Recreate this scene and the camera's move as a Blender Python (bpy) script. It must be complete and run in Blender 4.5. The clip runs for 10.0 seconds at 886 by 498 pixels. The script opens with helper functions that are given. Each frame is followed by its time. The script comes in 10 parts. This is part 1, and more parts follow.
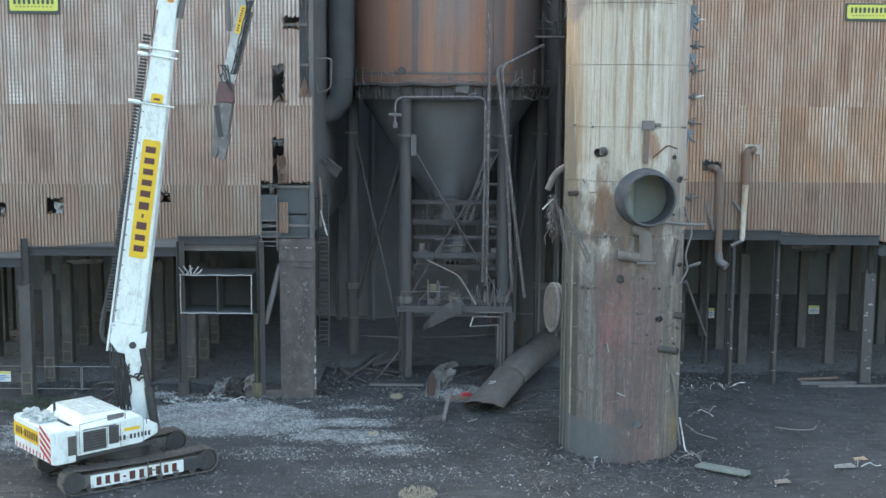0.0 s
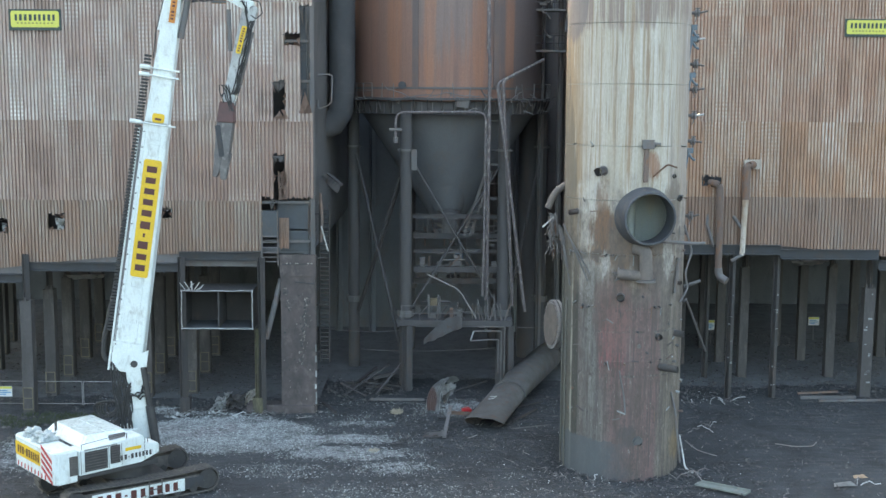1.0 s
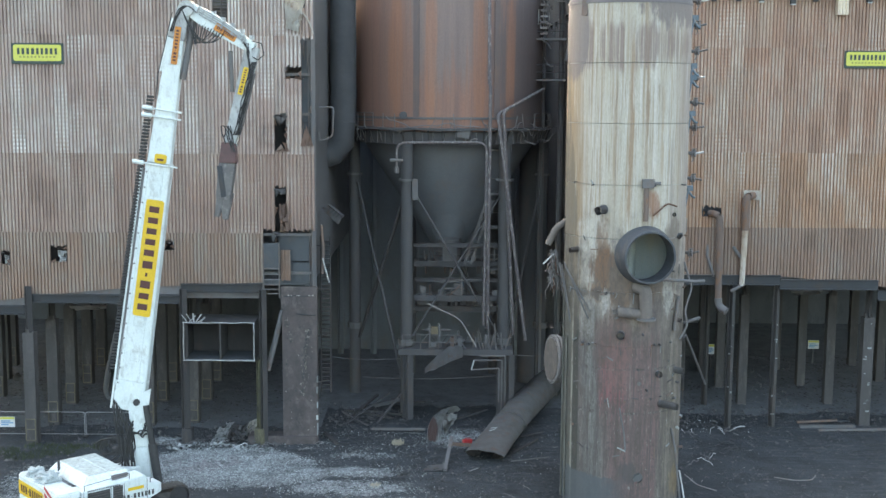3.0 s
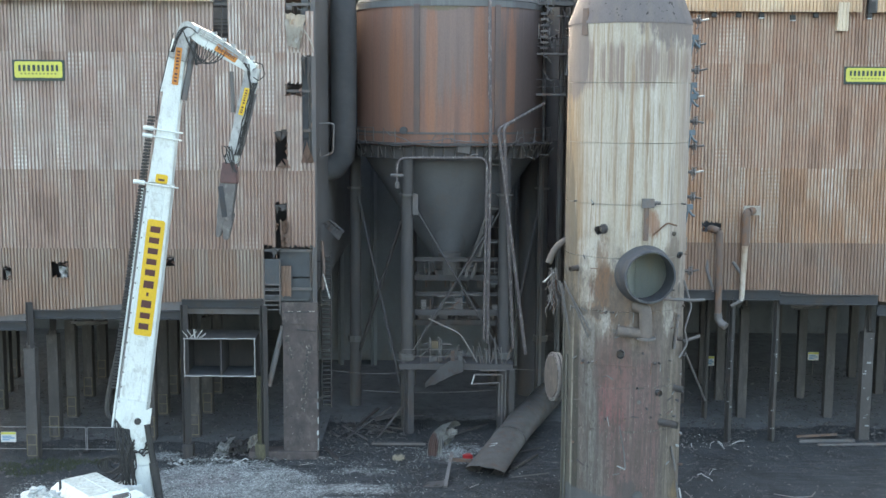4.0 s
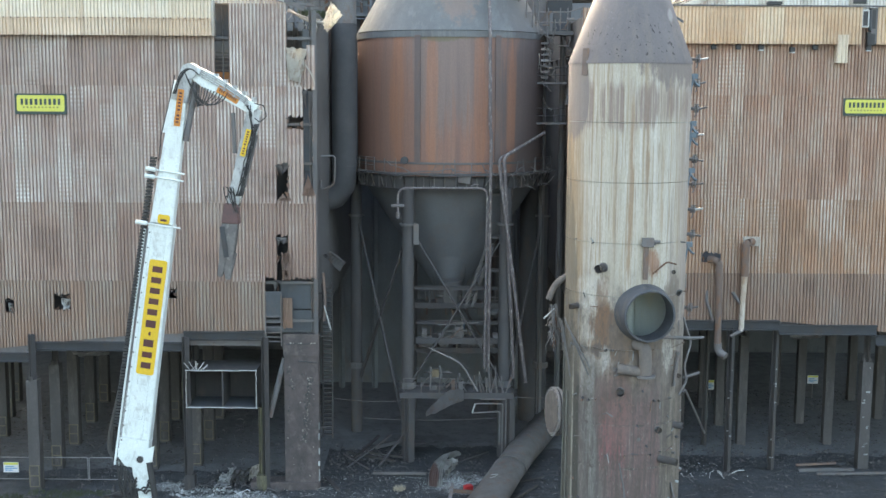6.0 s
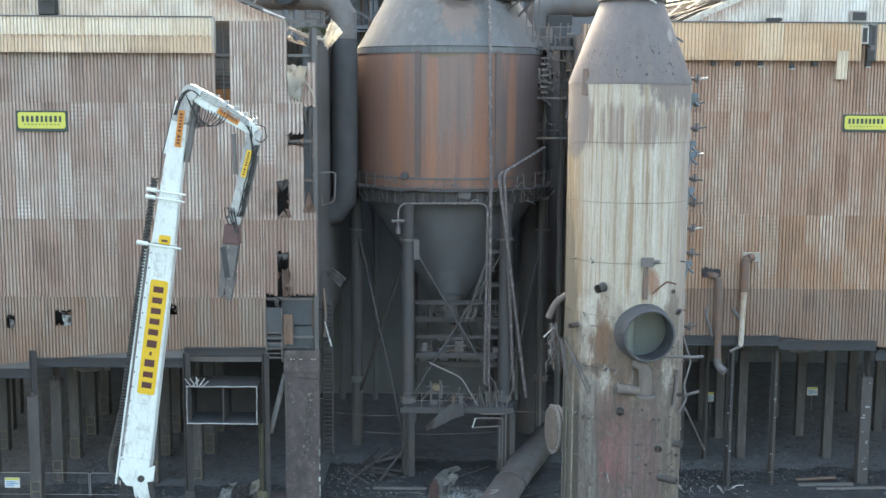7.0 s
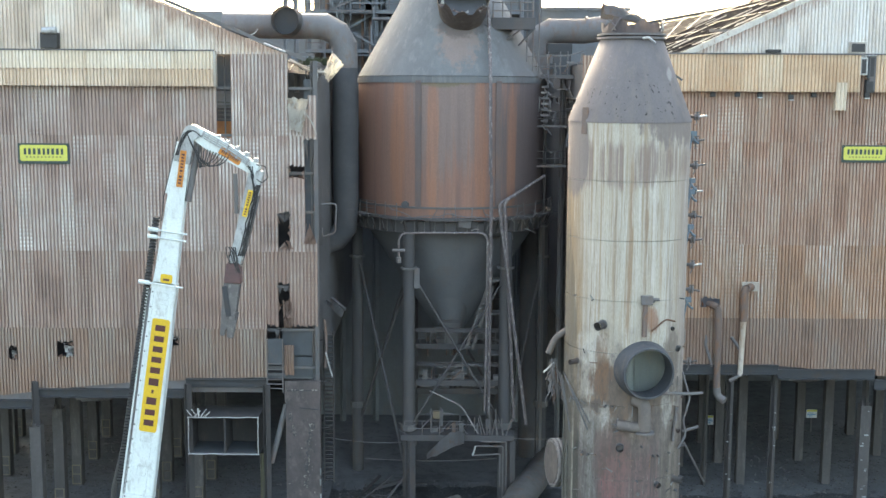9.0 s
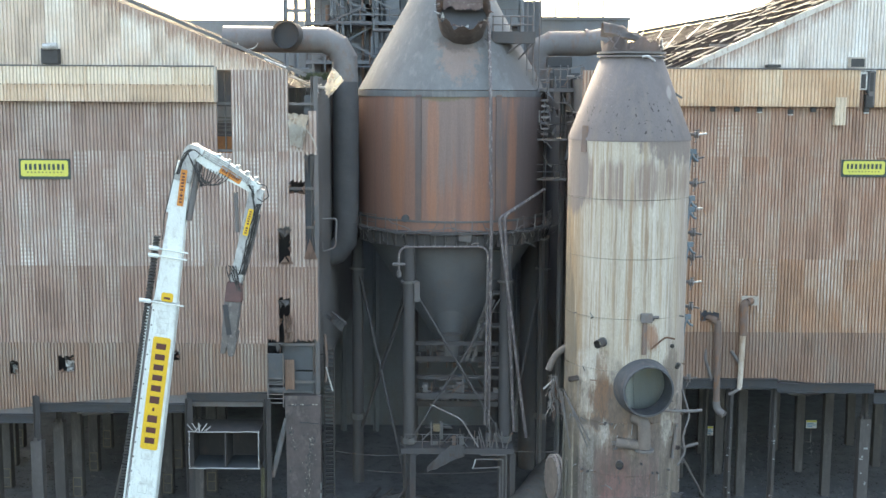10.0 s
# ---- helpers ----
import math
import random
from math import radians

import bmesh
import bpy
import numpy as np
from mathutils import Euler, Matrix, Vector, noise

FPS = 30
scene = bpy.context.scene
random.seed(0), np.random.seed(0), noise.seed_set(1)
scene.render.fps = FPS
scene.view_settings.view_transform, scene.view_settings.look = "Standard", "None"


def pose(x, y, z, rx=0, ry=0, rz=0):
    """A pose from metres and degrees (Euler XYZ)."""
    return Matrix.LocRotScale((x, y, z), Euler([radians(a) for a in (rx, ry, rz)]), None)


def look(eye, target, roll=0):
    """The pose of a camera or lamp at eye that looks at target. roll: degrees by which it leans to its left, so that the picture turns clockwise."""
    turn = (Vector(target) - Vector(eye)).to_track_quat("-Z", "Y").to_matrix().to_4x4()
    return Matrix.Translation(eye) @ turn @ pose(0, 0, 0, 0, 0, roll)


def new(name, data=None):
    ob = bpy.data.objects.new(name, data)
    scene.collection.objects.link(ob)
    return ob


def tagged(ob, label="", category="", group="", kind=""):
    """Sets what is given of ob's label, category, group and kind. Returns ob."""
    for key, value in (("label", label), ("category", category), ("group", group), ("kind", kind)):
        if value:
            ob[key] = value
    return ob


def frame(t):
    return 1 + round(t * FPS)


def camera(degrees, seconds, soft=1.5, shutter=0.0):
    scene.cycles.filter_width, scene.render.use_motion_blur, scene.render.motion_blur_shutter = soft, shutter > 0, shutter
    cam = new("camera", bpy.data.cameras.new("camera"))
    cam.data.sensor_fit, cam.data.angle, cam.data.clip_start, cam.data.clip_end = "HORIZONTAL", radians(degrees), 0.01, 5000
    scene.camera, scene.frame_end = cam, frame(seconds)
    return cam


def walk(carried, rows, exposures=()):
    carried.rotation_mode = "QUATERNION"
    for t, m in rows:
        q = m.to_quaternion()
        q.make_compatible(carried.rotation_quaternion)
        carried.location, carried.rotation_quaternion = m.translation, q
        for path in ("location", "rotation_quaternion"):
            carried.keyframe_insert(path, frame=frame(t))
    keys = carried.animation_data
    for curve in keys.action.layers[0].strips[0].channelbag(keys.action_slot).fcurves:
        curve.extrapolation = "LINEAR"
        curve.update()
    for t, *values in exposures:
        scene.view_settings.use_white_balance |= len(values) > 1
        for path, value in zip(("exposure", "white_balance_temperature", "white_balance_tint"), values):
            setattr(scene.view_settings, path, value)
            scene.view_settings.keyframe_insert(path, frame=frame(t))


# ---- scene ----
cam = camera(40.94, 10.0)
# seconds, eye x, y, z, pitch, roll, yaw
ROWS = [
    (0.0, 0.000, 0.000, 20.114, -7.253, 0.372, 0.000),
    (0.5, -0.012, -0.007, 20.656, -7.272, 0.369, 0.006),
    (1.0, -0.022, -0.013, 21.219, -7.292, 0.366, 0.012),
    (1.5, -0.032, -0.019, 21.774, -7.312, 0.363, 0.018),
    (2.0, -0.042, -0.025, 22.359, -7.334, 0.360, 0.024),
    (2.5, -0.050, -0.030, 22.927, -7.357, 0.357, 0.030),
    (4.0, -0.071, -0.045, 24.648, -7.431, 0.349, 0.049),
    (4.5, -0.077, -0.050, 25.223, -7.457, 0.346, 0.056),
    (5.0, -0.081, -0.054, 25.834, -7.485, 0.343, 0.062),
    (5.5, -0.085, -0.058, 26.394, -7.514, 0.340, 0.069),
    (7.0, -0.093, -0.068, 28.178, -7.605, 0.331, 0.089),
    (7.5, -0.094, -0.071, 28.740, -7.638, 0.328, 0.096),
    (8.0, -0.094, -0.073, 29.345, -7.671, 0.325, 0.103),
    (8.5, -0.093, -0.076, 29.903, -7.706, 0.323, 0.110),
    (9.0, -0.092, -0.078, 30.498, -7.741, 0.320, 0.117),
    (9.5, -0.090, -0.080, 30.996, -7.777, 0.317, 0.125),
    (10.0, -0.087, -0.081, 31.614, -7.815, 0.314, 0.132),
]


def aim(pitch, roll, yaw):
    return pose(0, 0, 0, 0, 0, yaw) @ pose(0, 0, 0, 90 + pitch) @ pose(0, 0, 0, 0, 0, roll)


walk(cam, [(t, Matrix.Translation((x, y, z)) @ aim(p, r, w)) for t, x, y, z, p, r, w in ROWS],
     [(0.0, 3.30, 7600, 3), (5.0, 3.34, 7800, 4), (10.0, 3.35, 7800, 4)])

# ---- light ----
world = bpy.data.worlds.new("sky")
scene.world = world
world.use_nodes = True
wn = world.node_tree.nodes
sky = wn.new("ShaderNodeTexSky")
sky.sky_type, sky.sun_disc = "NISHITA", False
SUN_EL, SUN_AZ = radians(33), radians(-15)
sky.sun_elevation, sky.sun_rotation = SUN_EL, SUN_AZ
sky.air_density, sky.dust_density, sky.ozone_density = 1.0, 5.0, 0.6
wn["Background"].inputs["Strength"].default_value = 0.12
world.node_tree.links.new(sky.outputs[0], wn["Background"].inputs["Color"])
sun = new("sun", bpy.data.lights.new("sun", "SUN"))
sun.data.energy, sun.data.angle, sun.data.color = 1.4, radians(6), (1.0, 0.95, 0.88)
to_sun = Vector((math.sin(SUN_AZ) * math.cos(SUN_EL), math.cos(SUN_AZ) * math.cos(SUN_EL), math.sin(SUN_EL)))
sun.matrix_world = look(to_sun * 200, (0, 0, 0))

# ---- materials ----
class Nodes:
    """A small builder of node materials."""

    def __init__(self, name, rough=0.7, metal=0.0):
        self.mat = bpy.data.materials.new(name)
        self.mat.use_nodes = True
        self.t = self.mat.node_tree
        self.b = self.t.nodes["Principled BSDF"]
        self.b.inputs["Roughness"].default_value = rough
        self.b.inputs["Metallic"].default_value = metal
        self.pos = self.t.nodes.new("ShaderNodeNewGeometry").outputs["Position"]

    def link(self, a, b):
        self.t.links.new(a, b)

    def scaled(self, sx, sy, sz, move=0.0, source=None):
        n = self.t.nodes.new("ShaderNodeMapping")
        n.inputs["Scale"].default_value = (sx, sy, sz)
        n.inputs["Location"].default_value = (move, move * 1.7, move * 0.6)
        self.link(source or self.pos, n.inputs["Vector"])
        return n.outputs[0]

    def noise(self, scale, sx=1, sy=1, sz=1, detail=5.0, rough=0.6, move=0.0, lo=0.35, hi=0.65):
        n = self.t.nodes.new("ShaderNodeTexNoise")
        n.inputs["Scale"].default_value, n.inputs["Detail"].default_value, n.inputs["Roughness"].default_value = scale, detail, rough
        self.link(self.scaled(sx, sy, sz, move), n.inputs["Vector"])
        return self.ramp(n.outputs["Fac"], lo, hi)

    def cells(self, scale, move=0.0):
        """A value of its own for every small cell."""
        n = self.t.nodes.new("ShaderNodeTexVoronoi")
        n.inputs["Scale"].default_value = scale
        self.link(self.scaled(1, 1, 1, move), n.inputs["Vector"])
        k = self.t.nodes.new("ShaderNodeSeparateColor")
        self.link(n.outputs["Color"], k.inputs[0])
        return k.outputs[0], n.outputs["Distance"]

    def blot(self, cx, cz, rx, rz, move=0.0, rough=0.9, soft=0.7, sz=0.3):
        """A ragged stain round a place, 1 inside and 0 outside."""
        u = self.calc("DIVIDE", self.calc("SUBTRACT", self.axis(0), cx), rx)
        w = self.calc("DIVIDE", self.calc("SUBTRACT", self.axis(2), cz), rz)
        d = self.calc("ADD", self.calc("MULTIPLY", u, u), self.calc("MULTIPLY", w, w))
        d = self.calc("ADD", d, self.calc("MULTIPLY", self.noise(1.3, 1, 1, sz, 8, 0.75, move, 0.34, 0.66), rough * 1.6))
        return self.ramp(d, 1.0 + rough * 0.7 + soft * 0.4, 1.0 + rough * 0.7 - soft * 0.4)

    def ramp(self, fac, lo, hi):
        n = self.t.nodes.new("ShaderNodeMapRange")
        n.inputs["From Min"].default_value, n.inputs["From Max"].default_value = lo, hi
        n.clamp = True
        self.link(fac, n.inputs["Value"])
        return n.outputs[0]

    def mix(self, a, b, fac, kind="MIX"):
        n = self.t.nodes.new("ShaderNodeMix")
        n.data_type, n.blend_type = "RGBA", kind
        for value, sock in ((a, n.inputs[6]), (b, n.inputs[7])):
            if isinstance(value, tuple):
                sock.default_value = (*value, 1)
            else:
                self.link(value, sock)
        if isinstance(fac, float):
            n.inputs[0].default_value = fac
        else:
            self.link(fac, n.inputs[0])
        return n.outputs[2]

    def calc(self, op, a, b=0.0):
        n = self.t.nodes.new("ShaderNodeMath")
        n.operation = op
        for value, sock in ((a, n.inputs[0]), (b, n.inputs[1])):
            if isinstance(value, (int, float)):
                sock.default_value = value
            else:
                self.link(value, sock)
        return n.outputs[0]

    def random(self):
        return self.t.nodes.new("ShaderNodeObjectInfo").outputs["Random"]

    def island(self):
        return self.t.nodes.new("ShaderNodeNewGeometry").outputs["Random Per Island"]

    def axis(self, k):
        n = self.t.nodes.new("ShaderNodeSeparateXYZ")
        self.link(self.pos, n.inputs[0])
        return n.outputs[k]

    def done(self, colour, bump=None, strength=0.3, dist=0.02):
        if isinstance(colour, tuple):
            self.b.inputs["Base Color"].default_value = (*colour, 1)
        else:
            self.link(colour, self.b.inputs["Base Color"])
        if bump is not None:
            n = self.t.nodes.new("ShaderNodeBump")
            n.inputs["Strength"].default_value, n.inputs["Distance"].default_value = strength, dist
            self.link(bump, n.inputs["Height"])
            self.link(n.outputs[0], self.b.inputs["Normal"])
        return self.mat


def worn(name, base, second, third=None, scale=0.8, rough=0.7, metal=0.0, streak=1.0, grain=14.0, bump=0.25, vary=0.0):
    """Paint, steel or stone with blotches, grain and, for streak below 1, upright runs."""
    m = Nodes(name, rough, metal)
    big = m.noise(scale, 1, 1, streak, 6, 0.65)
    c = m.mix(base, second, big)
    if third:
        c = m.mix(c, third, m.noise(scale * 2.3, 1, 1, streak, 8, 0.7, 7.0, 0.52, 0.7))
    fine = m.noise(grain, 1, 1, 1, 4, 0.7, 3.0, 0.25, 0.75)
    c = m.mix(c, (0.02, 0.02, 0.02), m.calc("MULTIPLY", fine, 0.28))
    if vary:
        r = m.random()
        c = m.mix(c, (0, 0, 0), m.calc("MULTIPLY", r, vary))
    return m.done(c, fine, bump)


def sheet_mat(name, base, rust, pale, rust_lo, rust_hi, pale_lo, pale_hi, stripes=0.8, rung=0.35, bare=0.0, verge=None):
    """Weathered corrugated steel: each sheet fades and rusts in patches of its own, paint is left on the crests. The
    shade in the grooves is painted in.
    """
    m = Nodes(name, 0.62, 0.0)
    r = m.random()
    r2 = m.calc("FRACT", m.calc("MULTIPLY", r, 13.7))
    r3 = m.calc("FRACT", m.calc("MULTIPLY", r, 41.3))
    local = m.t.nodes.new("ShaderNodeSeparateXYZ")
    m.link(m.t.nodes.new("ShaderNodeTexCoord").outputs["Object"], local.inputs[0])
    crest = m.ramp(local.outputs[1], -0.035, -0.08)

    def own(scale, seed, lo, hi, detail=4.0):
        """Patches along one sheet, different on every sheet."""
        v = m.t.nodes.new("ShaderNodeCombineXYZ")
        m.link(m.calc("ADD", m.calc("MULTIPLY", r, 97.0), seed), v.inputs[0])
        m.link(m.calc("MULTIPLY", m.axis(2), scale), v.inputs[2])
        m.link(m.calc("MULTIPLY", m.axis(0), scale * 0.35), v.inputs[1])
        n = m.t.nodes.new("ShaderNodeTexNoise")
        n.inputs["Scale"].default_value, n.inputs["Detail"].default_value = 1.0, detail
        m.link(v.outputs[0], n.inputs["Vector"])
        return m.ramp(n.outputs["Fac"], lo, hi)

    red = m.calc("ADD", m.calc("MULTIPLY", m.noise(0.22, 1, 1, 0.5, 5, 0.6, 2.0, rust_lo, rust_hi), 0.45), m.calc("MULTIPLY", own(0.33, 3.0, 0.42, 0.58), 0.55))
    c = m.mix(base, rust, red)
    c = m.mix(c, tuple(0.62 * q for q in rust), m.calc("MULTIPLY", own(0.21, 31.0, 0.50, 0.66), 0.55))
    # groups of neighbouring sheets that weathered alike
    place = m.t.nodes.new("ShaderNodeSeparateXYZ")
    m.link(m.t.nodes.new("ShaderNodeObjectInfo").outputs["Location"], place.inputs[0])
    group = m.t.nodes.new("ShaderNodeTexNoise")
    group.inputs["Scale"].default_value, group.inputs["Detail"].default_value = 1.0, 3.0
    gv = m.t.nodes.new("ShaderNodeCombineXYZ")
    m.link(m.calc("MULTIPLY", place.outputs[0], 0.42), gv.inputs[0])
    m.link(m.calc("MULTIPLY", m.axis(2), 0.16), gv.inputs[2])
    m.link(m.calc("MULTIPLY", place.outputs[2], 3.1), gv.inputs[1])
    m.link(gv.outputs[0], group.inputs["Vector"])
    lot = group.outputs["Fac"]
    c = m.mix(c, rust, m.calc("MULTIPLY", m.ramp(lot, 0.52, 0.58), 0.55))
    c = m.mix(c, tuple(0.55 * q for q in rust), m.calc("MULTIPLY", m.ramp(lot, 0.60, 0.66), 0.6))
    kept = m.calc("ADD", m.calc("MULTIPLY", own(0.26, 57.0, pale_lo, pale_hi), 0.62), m.calc("MULTIPLY", m.noise(0.11, 1, 1, 0.7, 4, 0.55, 9.0, 0.44, 0.62), 0.45))
    if bare:
        kept = m.calc("MAXIMUM", kept, m.calc("MULTIPLY", m.ramp(r2, 0.80, 0.84), bare))
    broken = m.calc("ADD", m.calc("MULTIPLY", m.noise(6.0, 1, 1, 0.16, 5, 0.7, 4.0, 0.38, 0.58), 0.6), 0.4)
    rungs = m.ramp(m.calc("SINE", m.calc("ADD", m.calc("MULTIPLY", m.axis(2), 23.0), m.calc("MULTIPLY", r, 40.0))), -0.3, 0.6)
    where = m.calc("MULTIPLY", m.ramp(r3, 0.58, 0.66), own(0.5, 77.0, 0.44, 0.54))
    dash = m.calc("SUBTRACT", 1.0, m.calc("MULTIPLY", where, m.calc("MULTIPLY", m.calc("SUBTRACT", 1.0, rungs), 0.6)))
    kept = m.calc("MULTIPLY", kept, m.ramp(lot, 0.60, 0.44))
    paint = m.calc("MULTIPLY", m.calc("MULTIPLY", m.calc("ADD", kept, m.calc("MULTIPLY", where, rung)), broken), dash)
    # ridge shading in the colour: crests paler throughout, valleys darkened
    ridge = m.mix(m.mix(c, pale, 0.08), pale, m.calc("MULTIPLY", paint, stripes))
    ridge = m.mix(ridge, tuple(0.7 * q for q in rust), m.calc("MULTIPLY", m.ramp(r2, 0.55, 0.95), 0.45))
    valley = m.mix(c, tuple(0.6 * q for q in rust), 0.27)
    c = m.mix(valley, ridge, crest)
    c = m.mix(c, rust, m.calc("MULTIPLY", m.noise(3.1, 1, 1, 0.10, 6, 0.75, 6.0, 0.50, 0.64), 0.5))
    c = m.mix(c, (0.055, 0.042, 0.036), m.calc("MULTIPLY", m.noise(4.2, 1, 1, 0.10, 6, 0.75, 11.0, 0.54, 0.70), 0.4))
    if verge:
        x0, slope = verge
        edge = m.calc("ADD", 32.6, m.calc("MULTIPLY", m.calc("SUBTRACT", m.axis(0), x0), slope))
        down = m.calc("ADD", m.calc("SUBTRACT", edge, m.axis(2)), m.calc("MULTIPLY", m.noise(2.6, 1, 1, 0.3, 5, 0.7, 83.0), -0.9))
        c = m.mix(c, (0.36, 0.22, 0.16), m.calc("MULTIPLY", m.ramp(down, 0.7, -0.2), 0.75))
    fine = m.noise(14, 1, 1, 0.35, 5, 0.75, 3.0, 0.25, 0.75)
    c = m.mix(c, (0.05, 0.04, 0.035), m.calc("MULTIPLY", fine, 0.25))
    return m.done(c, fine, 0.3)


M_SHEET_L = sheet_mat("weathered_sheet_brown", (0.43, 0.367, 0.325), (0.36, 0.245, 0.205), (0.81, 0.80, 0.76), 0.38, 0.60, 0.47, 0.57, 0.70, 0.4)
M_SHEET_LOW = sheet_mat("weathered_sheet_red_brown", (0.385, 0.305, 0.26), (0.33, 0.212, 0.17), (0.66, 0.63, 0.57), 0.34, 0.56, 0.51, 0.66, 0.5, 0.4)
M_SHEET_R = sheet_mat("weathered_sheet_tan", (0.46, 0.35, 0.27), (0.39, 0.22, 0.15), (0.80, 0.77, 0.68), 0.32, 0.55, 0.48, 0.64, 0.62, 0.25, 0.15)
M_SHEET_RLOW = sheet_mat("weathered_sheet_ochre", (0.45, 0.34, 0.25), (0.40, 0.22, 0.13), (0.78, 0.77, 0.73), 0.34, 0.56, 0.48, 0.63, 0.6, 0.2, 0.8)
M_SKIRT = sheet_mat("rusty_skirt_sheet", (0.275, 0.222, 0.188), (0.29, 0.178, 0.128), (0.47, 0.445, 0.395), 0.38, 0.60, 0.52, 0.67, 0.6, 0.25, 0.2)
M_FASCIA = sheet_mat("ochre_fascia_sheet", (0.78, 0.635, 0.46), (0.66, 0.42, 0.25), (0.86, 0.79, 0.68), 0.44, 0.66, 0.5, 0.7, 0.5, 0.0)
M_FASCIA_PALE = sheet_mat("cream_fascia_sheet", (0.84, 0.75, 0.62), (0.76, 0.62, 0.46), (0.90, 0.87, 0.80), 0.52, 0.75, 0.5, 0.7, 0.5, 0.0)
# darker copy of the cladding, shade of the side wall in its colour
M_SIDE = sheet_mat("shaded_side_sheet", (0.125, 0.13, 0.138), (0.105, 0.10, 0.10), (0.18, 0.18, 0.185), 0.4, 0.62, 0.5, 0.65, 0.5, 0.1)
M_GABLE = sheet_mat("pale_gable_sheet", (0.83, 0.83, 0.80), (0.74, 0.66, 0.58), (0.90, 0.90, 0.88), 0.58, 0.85, 0.5, 0.7, 0.6, 0.1, 0.0, (15.6, 0.46))
M_LEG = worn("sooty_leg_steel", (0.082, 0.083, 0.09), (0.10, 0.094, 0.094), (0.115, 0.09, 0.082), 0.5, 0.85, 0.0, 0.3)
M_POST = worn("sooty_brown_post", (0.07, 0.066, 0.066), (0.052, 0.05, 0.051), (0.10, 0.082, 0.074), 0.6, 0.85, 0.0, 0.3)
M_GABLE_WARM = sheet_mat("cream_gable_sheet", (0.84, 0.79, 0.70), (0.72, 0.57, 0.45), (0.90, 0.87, 0.81), 0.46, 0.72, 0.5, 0.7, 0.45, 0.08, 0.0, (-10.68, -0.4005))
M_FASCIA_LOW = sheet_mat("tan_fascia_sheet", (0.78, 0.63, 0.48), (0.70, 0.52, 0.37), (0.86, 0.80, 0.72), 0.46, 0.68, 0.5, 0.7, 0.5, 0.0)
M_STEEL = worn("dark_sooty_steel", (0.125, 0.128, 0.132), (0.165, 0.155, 0.152), (0.18, 0.135, 0.115), 0.5, 0.75, 0.0, 0.4)
M_BEAM = worn("blue_grey_beam_paint", (0.045, 0.05, 0.058), (0.035, 0.038, 0.043), (0.06, 0.048, 0.042), 0.4, 0.7, 0.0, 1.0)
M_CASING = worn("sooty_concrete_casing", (0.103, 0.096, 0.094), (0.072, 0.068, 0.067), (0.16, 0.147, 0.14), 0.6, 0.9, 0.0, 0.3, 9)
M_SLAB = worn("scarred_brown_concrete", (0.125, 0.103, 0.10), (0.078, 0.069, 0.07), (0.165, 0.143, 0.132), 0.8, 0.95, 0.0, 0.7, 5, 0.9)
M_GREY = worn("blue_grey_panel", (0.085, 0.097, 0.109), (0.066, 0.074, 0.082), (0.11, 0.095, 0.088), 0.6, 0.75, 0.0, 0.5)
M_PIPE = worn("grey_duct_steel", (0.20, 0.20, 0.205), (0.16, 0.15, 0.15), (0.20, 0.14, 0.115), 0.5, 0.65, 0.1, 0.6)
M_PIPE.node_tree.nodes["Principled BSDF"].inputs["Specular IOR Level"].default_value = 0.2
M_FLAKY = worn("flaking_brown_pipe", (0.17, 0.145, 0.145), (0.13, 0.115, 0.12), (0.44, 0.42, 0.40), 2.4, 0.75, 0.0, 0.35)
M_FALLEN = worn("brown_grey_duct", (0.30, 0.295, 0.29), (0.22, 0.205, 0.20), (0.30, 0.215, 0.185), 0.8, 0.7, 0.1, 1.0)
M_RUST = worn("rusted_iron", (0.17, 0.085, 0.05), (0.12, 0.07, 0.05), (0.22, 0.13, 0.08), 1.2, 0.85)
M_RUSTPIPE = worn("rusty_brown_pipe", (0.20, 0.135, 0.105), (0.15, 0.12, 0.11), (0.25, 0.12, 0.06), 1.1, 0.8, 0.0, 0.4)
M_WHITEPIPE = worn("pale_flaking_pipe", (0.62, 0.58, 0.52), (0.45, 0.36, 0.28), (0.22, 0.13, 0.08), 0.9, 0.7, 0.0, 0.35)
M_SCRAP = worn("bright_torn_metal", (0.62, 0.64, 0.64), (0.45, 0.46, 0.46), (0.25, 0.2, 0.17), 1.5, 0.45, 0.3)
# bluish grey of the recesses, their haze put into the colour
M_DARK = worn("recess_haze_grey", (0.125, 0.134, 0.146), (0.16, 0.167, 0.178), (0.095, 0.10, 0.108), 0.4, 0.95, 0.0, 0.35)
# stands for the unlit depth of the sheds, shade put in the colour
M_REAR = worn("shade_dark_rear_wall", (0.085, 0.092, 0.102), (0.12, 0.126, 0.135), (0.06, 0.064, 0.07), 0.35, 0.95, 0.0, 0.4)
M_SOOT = worn("sooty_duct_plate", (0.11, 0.125, 0.142), (0.135, 0.146, 0.16), (0.135, 0.135, 0.14), 0.4, 0.85, 0.0, 0.3)
# distant steel, paled and blued: the haze is painted in
M_TOWER = worn("haze_pale_tower_steel", (0.215, 0.235, 0.255), (0.175, 0.19, 0.205), (0.20, 0.185, 0.18), 0.3, 0.85, 0.0, 0.5)
M_ROOF = worn("dark_stripped_roof", (0.085, 0.072, 0.07), (0.055, 0.049, 0.048), (0.12, 0.10, 0.095), 0.5, 0.85)
M_ROOF.node_tree.nodes["Principled BSDF"].inputs["Specular IOR Level"].default_value = 0.05
